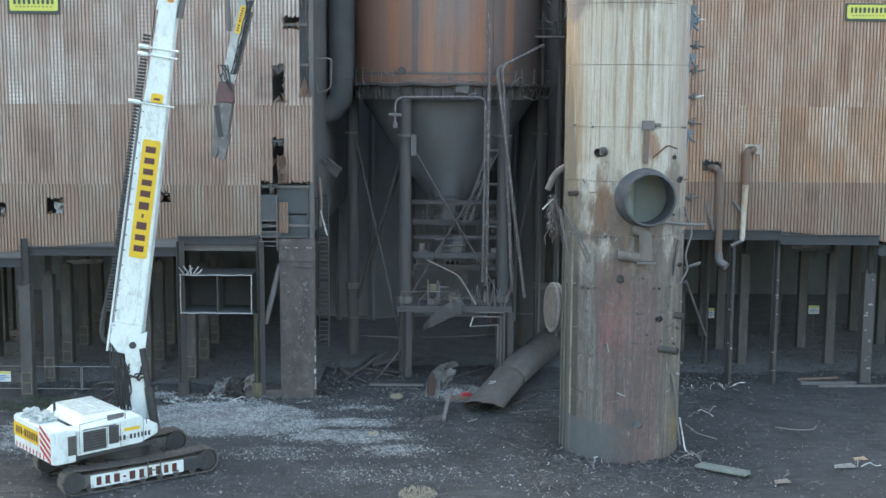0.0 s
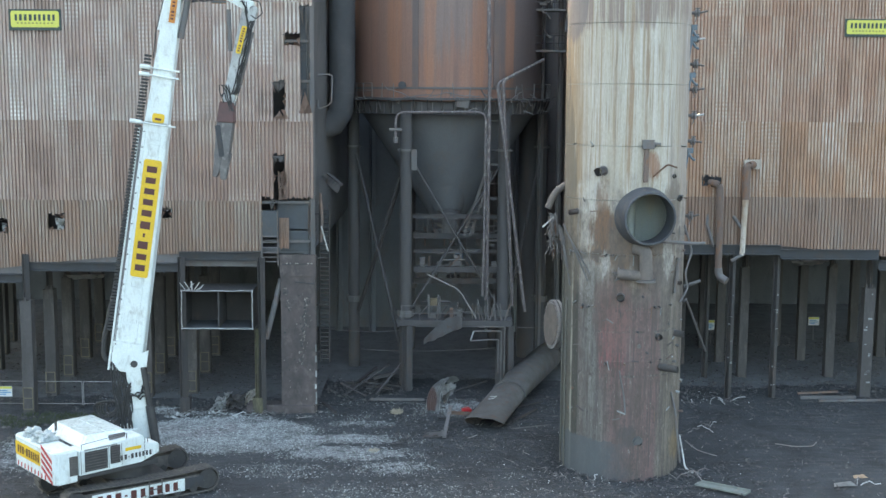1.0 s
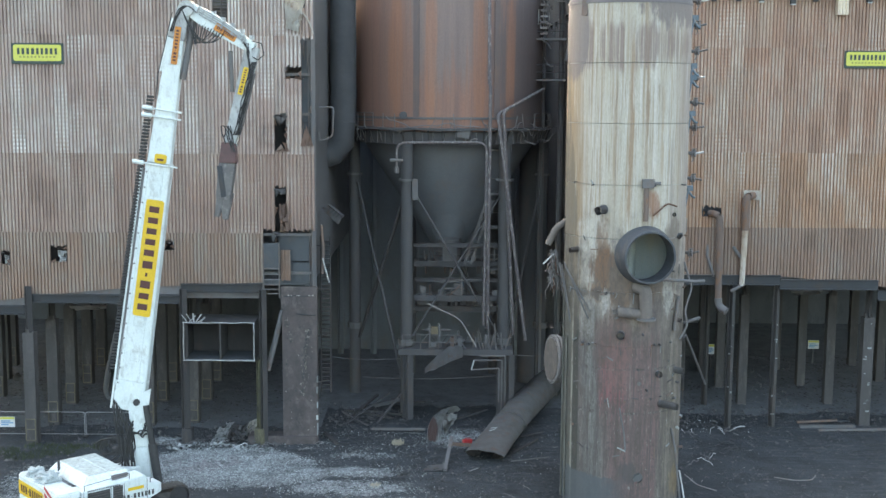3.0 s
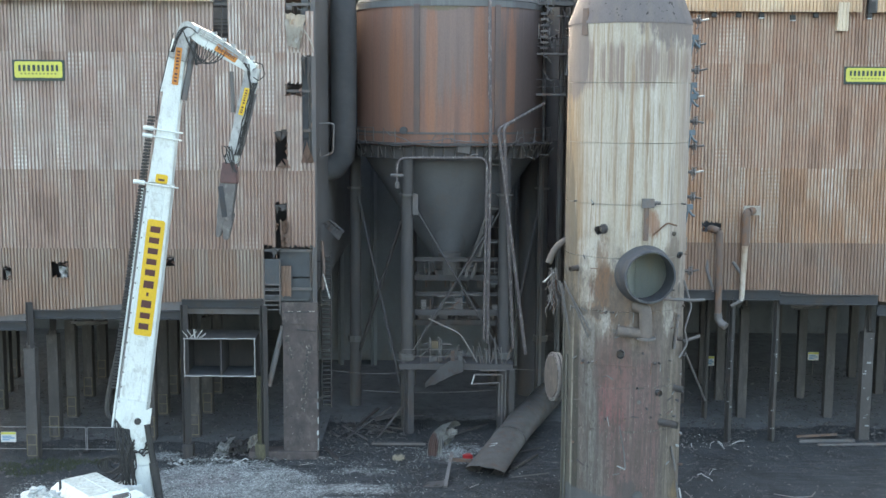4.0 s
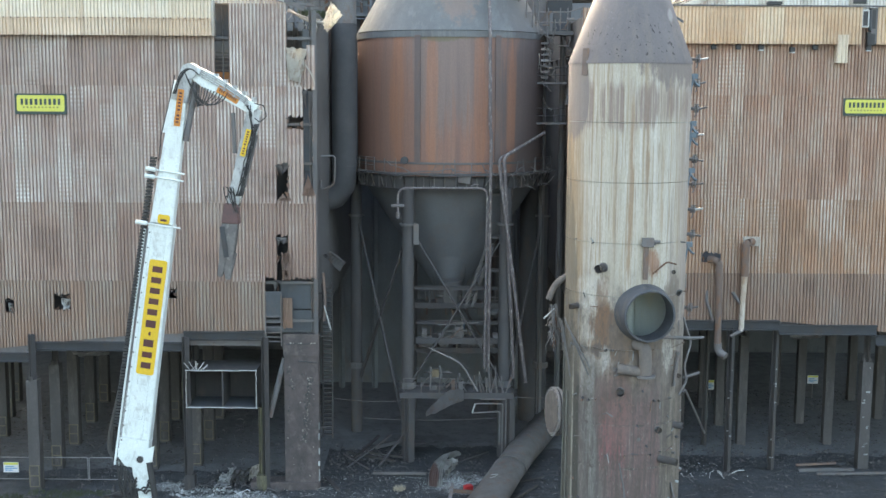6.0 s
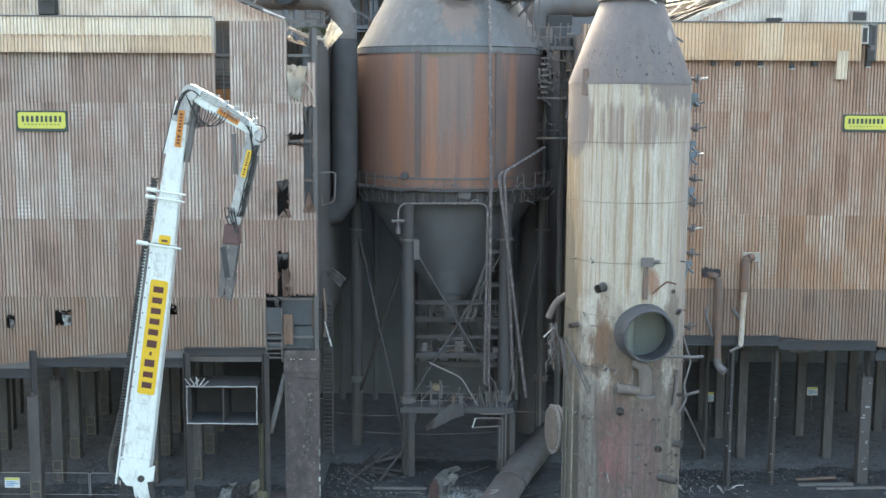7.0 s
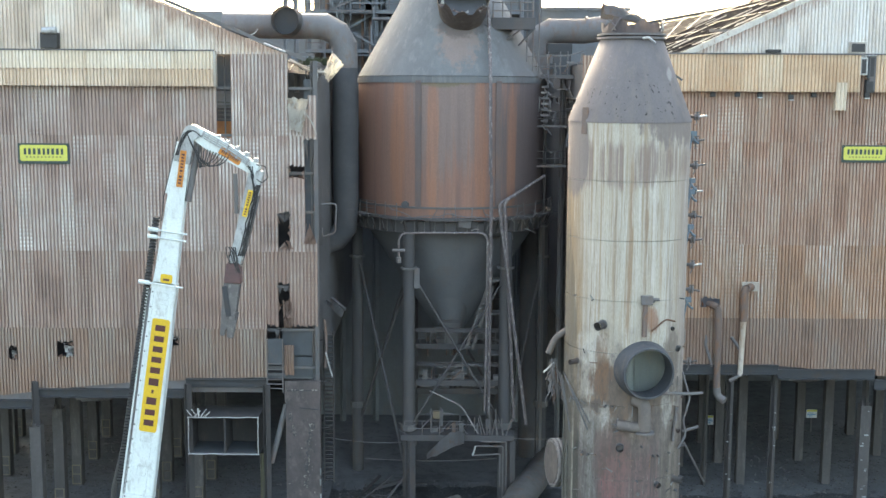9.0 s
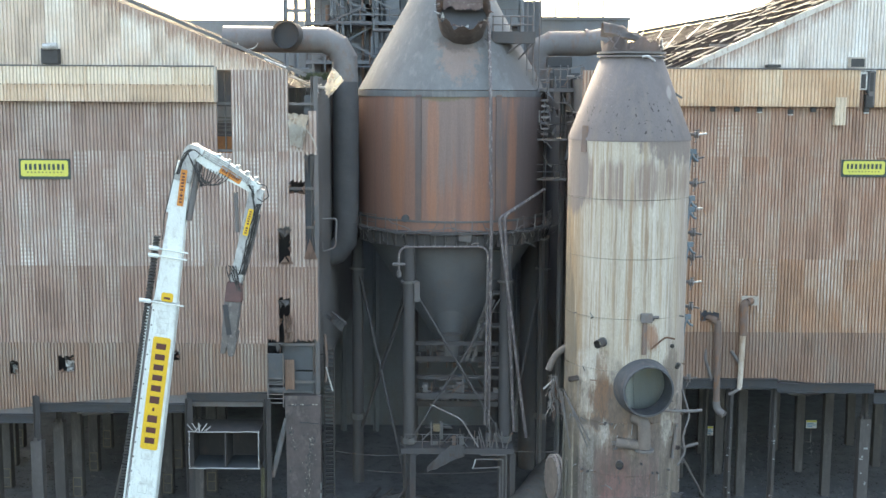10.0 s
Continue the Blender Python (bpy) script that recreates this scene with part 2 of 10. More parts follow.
M_PALE = worn("pale_torn_sheet", (0.66, 0.645, 0.59), (0.52, 0.49, 0.43), (0.34, 0.25, 0.19), 1.3, 0.7, 0.0, 0.5)
M_PURLIN = worn("bleached_purlin", (0.52, 0.49, 0.44), (0.38, 0.33, 0.28), None, 0.6, 0.7)


def ground_mat():
    m = Nodes("black_coal_ground", 0.85)
    c = m.mix((0.030, 0.036, 0.041), (0.050, 0.058, 0.064), m.noise(0.22, 1, 1, 1, 8, 0.65))
    c = m.mix(c, (0.024, 0.026, 0.030), m.noise(0.5, 1, 1, 1, 7, 0.65, 12.0, 0.48, 0.66))
    c = m.mix(c, (0.10, 0.106, 0.112), m.calc("MULTIPLY", m.noise(1.1, 0.3, 1.6, 1, 9, 0.8, 5.0, 0.54, 0.70), 0.6))
    tracks = m.calc("MULTIPLY", m.noise(3.2, 0.12, 1.0, 1, 4, 0.7, 23.0, 0.5, 0.6), m.noise(0.12, 1, 1, 1, 3, 0.5, 8.0, 0.46, 0.56))
    c = m.mix(c, (0.095, 0.103, 0.11), m.calc("MULTIPLY", tracks, 0.45))
    grit = m.noise(22, 1, 1, 1, 6, 0.85, 3.0, 0.54, 0.72)
    c = m.mix(c, (0.20, 0.212, 0.22), m.calc("MULTIPLY", grit, m.calc("ADD", m.calc("MULTIPLY", m.noise(0.35, 1, 1, 1, 5, 0.7, 30.0, 0.42, 0.62), 0.6), 0.12)))
    bump = m.calc("ADD", m.noise(1.6, 1, 1, 1, 8, 0.7, 1.0, 0.2, 0.8), m.calc("MULTIPLY", m.noise(9, 1, 1, 1, 4, 0.6, 1.0, 0.2, 0.8), 0.3))
    return m.done(c, bump, 0.9, 0.2)


def gravel_mat(name, a, b):
    """Every stone its own tone, a few of them bright."""
    m = Nodes(name, 0.9)
    r = m.calc("POWER", m.island(), 1.6)
    return m.done(m.mix(m.mix(a, b, r), (0.05, 0.05, 0.055), m.noise(0.9, 1, 1, 1, 5, 0.6, 2.0, 0.5, 0.8)))


M_GROUND = ground_mat()
# paler than the yard, to lift the shade under the plant
M_FLOOR = worn("shade_lifting_floor_slab", (0.15, 0.158, 0.168), (0.112, 0.118, 0.125), (0.068, 0.072, 0.078), 0.55, 0.92, 0.0, 1.0, 6, 0.7)
M_GRAVEL = gravel_mat("grey_gravel", (0.10, 0.11, 0.113), (0.48, 0.51, 0.505))
M_RUBBLE = gravel_mat("dark_rubble", (0.05, 0.05, 0.053), (0.15, 0.145, 0.14))
M_CHIP = gravel_mat("pale_debris_chips", (0.20, 0.215, 0.215), (0.66, 0.70, 0.69))

# ---- building blocks ----
def finish(bm, smooth=False, angle=40):
    me = bpy.data.meshes.new("mesh")
    bm.normal_update()
    if smooth:
        for f in bm.faces:
            f.smooth = True
        for e in bm.edges:
            if len(e.link_faces) != 2 or e.calc_face_angle(0) > radians(angle):
                e.smooth = False
    bm.to_mesh(me)
    bm.free()
    return me


def thing(name, label, category, at=(0, 0, 0), group="", kind=""):
    ob = new(name)
    ob.location = at
    bpy.context.view_layer.update()
    return tagged(ob, label, category, group, kind)


def adopt(ob, parent):
    ob.parent = parent
    ob.matrix_parent_inverse = Matrix.Translation(-world_of(parent))


def world_of(ob):
    """Where an object that is only moved, never turned, stands."""
    p = Vector(ob.location)
    if ob.parent:
        p = p + world_of(ob.parent) + ob.matrix_parent_inverse.translation
    return p


def part(name, bm, material, parent, label="", smooth=False, angle=40):
    """One mesh in world metres under a thing or a part."""
    ob = new(name, finish(bm, smooth, angle))
    ob.data.materials.append(material)
    if parent is not None:
        adopt(ob, parent)
    return tagged(ob, label)


def single(name, bm, material, label, category, smooth=False, group="", kind="", angle=40):
    return tagged(part(name, bm, material, None, label, smooth, angle), "", category, group, kind)


def box(bm, x0, x1, y0, y1, z0, z1, m=None, bevel=0.0):
    vs = [bm.verts.new(v) for v in ((x0, y0, z0), (x1, y0, z0), (x1, y1, z0), (x0, y1, z0), (x0, y0, z1), (x1, y0, z1), (x1, y1, z1), (x0, y1, z1))]
    fs = [bm.faces.new([vs[i] for i in q]) for q in ((3, 2, 1, 0), (4, 5, 6, 7), (0, 1, 5, 4), (1, 2, 6, 5), (2, 3, 7, 6), (3, 0, 4, 7))]
    if bevel:
        es = list({e for f in fs for e in f.edges})
        out = bmesh.ops.bevel(bm, geom=es, offset=bevel, segments=2, affect="EDGES", profile=0.6)
        vs = list({v for f in out["faces"] for v in f.verts} | {v for v in vs if v.is_valid})
    if m is not None:
        for v in vs:
            v.co = m @ v.co
    return vs


def frame_of(p, q):
    d = (Vector(q) - Vector(p))
    n = d.normalized()
    a = n.orthogonal().normalized() if abs(n.z) > 0.99 else n.cross(Vector((0, 0, 1))).normalized()
    return d.length, n, a, n.cross(a)


def bar(bm, p, q, w, h=None):
    """A square bar from p to q, w wide and h high."""
    h = h or w
    length, n, a, b = frame_of(p, q)
    m = Matrix((a, b, n)).transposed().to_4x4()
    m.translation = p
    box(bm, -w / 2, w / 2, -h / 2, h / 2, 0, length, m)


def beam(bm, p, q, w, h, t=0.03):
    """A rolled I-beam from p to q."""
    length, n, a, b = frame_of(p, q)
    m = Matrix((a, b, n)).transposed().to_4x4()
    m.translation = p
    box(bm, -w / 2, w / 2, h / 2 - t, h / 2, 0, length, m)
    box(bm, -w / 2, w / 2, -h / 2, -h / 2 + t, 0, length, m)
    box(bm, -t / 2, t / 2, -h / 2 + t, h / 2 - t, 0, length, m)


def tube(bm, pts, r, seg=10, caps=True, radii=None):
    """A round bar through pts."""
    pts = [Vector(p) for p in pts]
    rings = []
    side = None
    for i, p in enumerate(pts):
        d = ((pts[min(i + 1, len(pts) - 1)] - p).normalized() + (p - pts[max(i - 1, 0)]).normalized()).normalized()
        if side is None:
            side = d.orthogonal().normalized()
        side = (side - d * side.dot(d)).normalized()
        up = d.cross(side)
        rr = radii[i] if radii else r
        rings.append([bm.verts.new(p + rr * (math.cos(a) * side + math.sin(a) * up)) for a in (2 * math.pi * k / seg for k in range(seg))])
    for lo, hi in zip(rings, rings[1:]):
        for k in range(seg):
            bm.faces.new((lo[k], lo[(k + 1) % seg], hi[(k + 1) % seg], hi[k]))
    if caps:
        bm.faces.new(rings[0][::-1])
        bm.faces.new(rings[-1])


def bend(points, r, n=6):
    """Points of a pipe run with its corners rounded at radius r."""
    pts = [Vector(p) for p in points]
    out = [pts[0]]
    for a, b, c in zip(pts, pts[1:], pts[2:]):
        p, q = b + (a - b).normalized() * r, b + (c - b).normalized() * r
        out += [p.lerp(b, s).lerp(b.lerp(q, s), s) for s in (k / n for k in range(n + 1))]
    return out + [pts[-1]]


def sag(p, q, drop, n=8, jitter=0.0, rng=random):
    p, q = Vector(p), Vector(q)
    out = []
    for k in range(n + 1):
        s = k / n
        v = p.lerp(q, s) - Vector((0, 0, drop * 4 * s * (1 - s)))
        if 0 < k < n and jitter:
            v += Vector((rng.uniform(-1, 1), rng.uniform(-1, 1), rng.uniform(-1, 1))) * jitter
        out.append(v)
    return out


def shell(bm, cx, cy, profile, seg=64, a0=0.0, a1=2 * math.pi, skip=None):
    """Turns a profile of (radius, z) round an upright axis; skip(angle, z) leaves faces out."""
    full = abs(a1 - a0 - 2 * math.pi) < 1e-6
    n = seg if full else seg + 1
    rings = [[bm.verts.new((cx + r * math.cos(a), cy + r * math.sin(a), z)) for a in (a0 + (a1 - a0) * k / seg for k in range(n))] for r, z in profile]
    for (lo, hi), (p, q) in zip(zip(rings, rings[1:]), zip(profile, profile[1:])):
        for k in range(seg):
            if skip and skip(a0 + (a1 - a0) * (k + 0.5) / seg, (p[1] + q[1]) / 2):
                continue
            bm.faces.new((lo[k], lo[(k + 1) % n], hi[(k + 1) % n], hi[k]))
    return rings


PITCH = 0.235


def corrugated(bm, x0, x1, z0, z1, depth=0.05, thick=0.012, jag=0.0, rng=random, z0b=None, z1b=None):
    """An upright corrugated sheet in the plane y = 0, its ridges towards -y. z0b and z1b: heights at the x1 end."""
    z0b, z1b = (z0 if z0b is None else z0b), (z1 if z1b is None else z1b)
    n = max(2, round((x1 - x0) / PITCH))
    p = (x1 - x0) / n
    xs = []
    for k in range(n):
        for s, d in ((0.0, 0.0), (0.20, 0.0), (0.36, 1.0), (0.84, 1.0)):
            xs.append((x0 + (k + s) * p, -depth * d))
    xs.append((x1, 0.0))
    fr, bk = [], []
    for x, y in xs:
        s = (x - x0) / (x1 - x0)
        lo = z0 + (z0b - z0) * s + (rng.random() * jag if jag else 0)
        hi = z1 + (z1b - z1) * s
        fr.append((bm.verts.new((x, y, lo)), bm.verts.new((x, y, hi))))
        bk.append((bm.verts.new((x, y + thick, lo)), bm.verts.new((x, y + thick, hi))))
    for k in range(len(xs) - 1):
        bm.faces.new((fr[k][0], fr[k + 1][0], fr[k + 1][1], fr[k][1]))
        bm.faces.new((bk[k + 1][0], bk[k][0], bk[k][1], bk[k + 1][1]))
        bm.faces.new((fr[k + 1][0], fr[k][0], bk[k][0], bk[k + 1][0]))

# ---- ground ----
def dip(x, y):
    """The shallow hollow round the foot of the stack."""
    return 0.68 * math.exp(-((x - 10.6) / 5.2) ** 2 - ((y - 67.0) / 5.0) ** 2)


def ground():
    bm = bmesh.new()
    xs = [-3000, -300, -80] + [-60 + 1.5 * k for k in range(81)] + [80, 300, 3000]
    ys = [-3000, -200, 0, 30] + [45 + 1.5 * k for k in range(44)] + [130, 400, 3500]
    grid = []
    for y in ys:
        row = []
        for x in xs:
            inside = -60 <= x <= 60 and 45 <= y <= 110
            h = 0.0
            if inside:
                h = 0.10 * noise.fractal(Vector((x * 0.21, y * 0.21, 3.0)), 1.0, 2.0, 4) - 0.03
                if y > 76:
                    h += 0.10 * noise.noise(Vector((x * 0.5, y * 0.5, 8.0)))
            row.append(bm.verts.new((x, y, h - (dip(x, y) if inside else 0.0))))
        grid.append(row)
    for a, b in zip(grid, grid[1:]):
        for k in range(len(xs) - 1):
            bm.faces.new((a[k], a[k + 1], b[k + 1], b[k]))
    return single("ground", bm, M_GROUND, "black coal-dusted yard ground with grit", "ground", True, kind="structure", angle=180)


ground()


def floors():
    """Slabs added under the sheds and passage to lighten the shaded ground."""
    rng = random.Random(15)
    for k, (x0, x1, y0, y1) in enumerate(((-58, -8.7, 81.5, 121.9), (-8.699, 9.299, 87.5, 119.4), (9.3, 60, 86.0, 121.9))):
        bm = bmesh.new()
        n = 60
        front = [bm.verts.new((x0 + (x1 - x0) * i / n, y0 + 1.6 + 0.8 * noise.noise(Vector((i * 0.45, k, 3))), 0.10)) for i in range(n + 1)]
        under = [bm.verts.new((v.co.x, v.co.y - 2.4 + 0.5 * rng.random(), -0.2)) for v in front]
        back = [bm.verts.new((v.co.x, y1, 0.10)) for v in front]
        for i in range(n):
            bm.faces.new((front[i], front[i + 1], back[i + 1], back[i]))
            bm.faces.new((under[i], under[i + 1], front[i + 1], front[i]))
        single("floor", bm, M_FLOOR, "grey slab added to lighten the shaded ground under the plant", "floor", kind="structure")


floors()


# ---- sheds ----
def girts(bm, x0, x1, y, heights):
    for z in heights:
        bar(bm, (x0, y, z), (x1, y, z), 0.12, 0.18)


def rails(parent, x0, x1, y, heights):
    for z in heights:
        bm = bmesh.new()
        girts(bm, x0, x1, y, (z,))
        part("rail", bm, M_STEEL, parent)


def sheet_row(parent, x0, x1, y, z0, z1, mat, width, holes=(), jag=0.0, bottom=None, seed=1, cache={}):
    """A row of sheets, each a piece of its own; holes are (x0, x1, z0, z1); bottom(x) gives the lower edge."""
    rng = random.Random(seed)
    n = max(1, round((x1 - x0) / width))
    edges = [x0 + (x1 - x0) * k / n for k in range(n + 1)]
    mine = [h for h in holes if h[0] < x1 and h[1] > x0 and h[2] < z1 and h[3] > z0]
    for h in mine:
        for e in h[:2]:
            if x0 < e < x1:
                edges = [q for q in edges if abs(q - e) > 0.3 or q in (x0, x1)] + [e]
    edges = sorted(set(edges))
    for a, b in zip(edges, edges[1:]):
        if b - a < 0.1:
            continue
        mid, spans = (a + b) / 2, [(z0, z1, 0.0)]
        for h in mine:
            if h[0] - 0.02 < mid < h[1] + 0.02:
                nxt = []
                for lo, hi, j in spans:
                    if h[2] > lo:
                        nxt.append((lo, min(hi, h[2]), j))
                    if h[3] < hi:
                        nxt.append((max(lo, h[3]), hi, 0.25))
                    if h[2] >= hi or h[3] <= lo:
                        nxt = [s for s in nxt if False] + [(lo, hi, j)]
                spans = nxt
        for lo, hi, j in spans:
            if hi - lo < 0.05:
                continue
            dy = rng.uniform(-0.012, 0.012)
            jj = max(j, jag if lo == z0 else 0.0)
            if bottom and lo == z0:
                key = None
                la, lb = bottom(a), bottom(b)
            else:
                key = (round(b - a, 3), round(hi - lo, 3)) if not jj else None
                la = lb = lo
            if key and key in cache:
                me = cache[key]
            else:
                bm = bmesh.new()
                corrugated(bm, 0, b - a, la - lo, hi - lo + 0.05, 0.085, 0.012, jj, rng, lb - lo)
                me = finish(bm)
                if key:
                    cache[key] = me
            # one mesh per material
            kept = me if not me.materials or me.materials[0] == mat else me.copy()
            if not kept.materials:
                kept.materials.append(mat)
            elif kept.materials[0] != mat:
                kept.materials[0] = mat
            ob = new("sheet", kept)
            ob.location = (a, y + dy, lo)
            adopt(ob, parent)


def piecewise(points):
    def f(x):
        for (a, p), (b, q) in zip(points, points[1:]):
            if x <= b:
                return p + (q - p) * max(0.0, min(1.0, (x - a) / (b - a)))
        return points[-1][1]
    return f


M_RUSTPANEL = worn("orange_rust_panel", (0.42, 0.19, 0.07), (0.30, 0.13, 0.06), None, 1.0, 0.8)
M_BLACK = worn("near_black", (0.075, 0.078, 0.085), (0.10, 0.10, 0.105), None, 0.5, 0.9)
M_GUARD = worn("tan_guard_paint", (0.20, 0.172, 0.122), (0.14, 0.12, 0.09), None, 1.0, 0.8)


def column(parent, x, y, top, casing=7.6, w=0.75, steel=0.34, guarded=True):
    """A steel column with a sooty casing round its lower part."""
    bm = bmesh.new()
    beam(bm, (x, y, 0.0), (x, y, top), steel, steel, 0.05)
    col = part("column", bm, M_POST, parent)
    if casing:
        bm = bmesh.new()
        box(bm, x - w / 2, x + w / 2, y - w / 2, y + w / 2, -0.05, casing, None, 0.03)
        chips = random.Random(int(x * 37 + y * 11))
        for _ in range(7):
            cx, cy = x + chips.uniform(-0.34, 0.34) * w / 0.76, y + chips.choice((-0.36, -0.3, 0.33)) * w / 0.76
            d = chips.uniform(0.03, 0.08)
            box(bm, cx - d, cx + d, cy - 0.04, cy + 0.04, casing - 0.06, casing + chips.uniform(0.08, 0.34))
        part("casing", bm, M_CASING, col, "sooty concrete column casing, ragged at its head")
        if not guarded:
            return col
        bm = bmesh.new()
        f = y - w / 2 - 0.12
        for p, q in (((-0.32, 0.3), (-0.32, 1.75)), ((0.32, 0.3), (0.32, 1.75)), ((-0.32, 1.75), (0.32, 1.75)), ((-0.32, 1.05), (0.32, 1.05)), ((-0.32, 0.3), (0.32, 0.3))):
            bar(bm, (x + p[0], f, p[1]), (x + q[0], f, q[1]), 0.06)
        part("guard", bm, M_GUARD, col, "tan steel guard at the column foot")
    return col


LX0, LX1, LY = -40.0, -8.65, 78.6
RX0, RX1, RY = 9.3, 42.0, 82.75


def left_shed():
    shed = thing("corrugated_shed", "tall rust-brown corrugated shed on columns, sheeting torn", "building", (-24, 95, 0))
    bm = bmesh.new()
    girts(bm, LX0, LX1 - 0.1, LY + 0.16, (11.6,))
    wall = part("front_wall", bm, M_STEEL, shed, "corrugated cladding on sheeting rails")
    rails(wall, LX0, LX1 - 0.1, LY + 0.16, (14.2, 17.0, 19.6, 22.2, 24.8, 27.3, 30.4, 32.6))
    holes = [(-15.2, -14.25, 27.1, 32.6), (-10.5, -8.6, 29.9, 33.5), (-10.5, -9.2, 29.0, 30.0), (-9.42, -8.6, 20.1, 27.0), (-11.25, -10.4, 19.75, 22.1),
             (-10.5, -9.45, 24.5, 25.2), (-11.3, -10.55, 14.4, 17.3), (-26.3, -25.2, 12.3, 13.25), (-29.6, -29.0, 12.1, 12.9), (-18.7, -18.05, 13.1, 13.7), (-12.1, -8.6, 10.0, 14.4)]
    low = piecewise([(-40, 8.8), (-30.4, 9.6), (-24.7, 10.26), (-21.3, 10.58), (-12.2, 11.0), (-8, 11.1)])
    sheet_row(wall, LX0, -12.1, LY - 0.13, 9.5, 14.25, M_SKIRT, 0.94, holes, 0.0, low, 3)
    sheet_row(wall, LX0, LX1, LY - 0.02, 14.2, 19.6, M_SHEET_LOW, 0.94, holes, 0.12, None, 4)
    sheet_row(wall, LX0, LX1, LY - 0.06, 19.55, 27.3, M_SHEET_L, 0.94, holes, 0.03, None, 5)
    sheet_row(wall, LX0, LX1, LY - 0.10, 27.25, 32.7, M_SHEET_L, 0.94, holes, 0.03, None, 6)
    # ochre band under the gable
    bm = bmesh.new()
    box(bm, LX0, -15.25, LY - 0.62, LY - 0.14, 30.55, 32.72)
    band = part("fascia", bm, M_STEEL, shed)
    sheet_row(band, LX0, -15.25, LY - 0.64, 30.5, 31.62, M_FASCIA_LOW, 2.82, (), 0.0, None, 7)
    sheet_row(band, LX0, -15.25, LY - 0.67, 31.6, 32.72, M_FASCIA_PALE, 2.82, (), 0.02, None, 8)
    bm = bmesh.new()
    box(bm, LX0, -15.2, LY - 0.78, LY - 0.6, 32.76, 32.86)
    part("flashing", bm, M_STEEL, band)
    for x in (-37.5, -33.0, -28.3, -23.6, -18.9):
        bm = bmesh.new()
        box(bm, x, x + 0.05, LY - 0.80, LY - 0.765, 30.5, 32.74)
        part("joint", bm, M_FASCIA_LOW, band)
    bm = bmesh.new()
    box(bm, LX0, -15.25, LY - 0.80, LY - 0.765, 31.58, 31.63)
    part("joint", bm, M_FASCIA_LOW, band)
    for k in range(52):
        bm = bmesh.new()
        x = -39.5 + 0.47 * k
        box(bm, x, x + 0.07, LY - 0.83, LY - 0.80, 31.57, 31.64)
        part("bolt", bm, M_RUSTPIPE, band)
    # gable
    slope = (37.07 - 32.6) / (-21.84 + 10.68)
    ridge = -36.0
    bm = bmesh.new()
    girts(bm, LX0, -16, LY + 0.16, (34.5,))
    gable = part("gable_wall", bm, M_STEEL, shed)
    n = 30
    for k in range(n):
        a, b = LX0 + (-10.6 - LX0) * k / n, LX0 + (-10.6 - LX0) * (k + 1) / n
        if a < ridge:
            continue
        bm = bmesh.new()
        corrugated(bm, 0, b - a, 0, 0.02 + (a + 10.68) * slope, 0.085, 0.012, 0, random, 0, 0.02 + (b + 10.6) * slope)
        ob = new("sheet", finish(bm))
        ob.data.materials.append(M_GABLE_WARM)
        ob.location = (a, LY - 0.14, 32.6)
        adopt(ob, gable)
    # roof slope and its verge
    bm = bmesh.new()
    za, zb = 32.4, 32.4 + (ridge + 8.9) * slope
    vs = [bm.verts.new(v) for v in ((-10.75, LY + 0.5, za - 0.95), (-10.75, 122, za - 0.95), (ridge, 122, zb - 1.3), (ridge, LY + 0.5, zb - 1.3))]
    f = bm.faces.new(vs)
    bmesh.ops.solidify(bm, geom=[f], thickness=0.12)
    part("roof", bm, M_ROOF, shed, "dark corrugated roof")
    bm = bmesh.new()
    bar(bm, (-9.3, LY - 0.16, 32.25), (ridge, LY - 0.16, zb + 0.12), 0.10, 0.22)
    part("verge", bm, M_STEEL, shed)
    # walls added to close the interior off dark, deck and edge beam
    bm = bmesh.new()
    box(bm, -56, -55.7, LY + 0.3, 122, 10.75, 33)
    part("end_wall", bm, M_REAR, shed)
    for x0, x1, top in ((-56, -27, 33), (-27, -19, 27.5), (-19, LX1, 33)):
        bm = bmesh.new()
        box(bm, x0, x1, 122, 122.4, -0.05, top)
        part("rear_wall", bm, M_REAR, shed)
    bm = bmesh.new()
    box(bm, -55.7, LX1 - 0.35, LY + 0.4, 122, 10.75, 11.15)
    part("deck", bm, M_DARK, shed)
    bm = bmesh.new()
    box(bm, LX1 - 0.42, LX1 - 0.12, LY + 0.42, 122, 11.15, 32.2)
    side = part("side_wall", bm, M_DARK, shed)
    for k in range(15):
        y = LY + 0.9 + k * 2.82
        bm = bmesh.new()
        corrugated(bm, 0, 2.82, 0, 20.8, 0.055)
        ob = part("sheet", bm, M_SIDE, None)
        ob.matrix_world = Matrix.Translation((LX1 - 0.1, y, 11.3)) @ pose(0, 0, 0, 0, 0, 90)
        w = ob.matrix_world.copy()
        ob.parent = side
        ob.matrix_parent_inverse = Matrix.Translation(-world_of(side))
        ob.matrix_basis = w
    bm = bmesh.new()
    for x0, x1, z in ((-28.1, -17.6, 9.85), (-17.6, -12.2, 10.62), (-40, -28.1, 9.05)):
        beam(bm, (x0, LY - 0.3, z), (x1, LY - 0.3, z), 0.4, 0.58, 0.06)
    part("edge_beam", bm, M_BEAM, shed, "blue-grey painted steel edge beam")
    bm = bmesh.new()
    box(bm, -28.1, -12.2, LY - 0.06, LY + 0.02, 9.9, 11.2)
    box(bm, LX0, -28.1, LY - 0.06, LY + 0.02, 9.1, 10.2)
    part("edge_plate", bm, M_PIPE, shed, "grey plate between sheeting and edge beam")
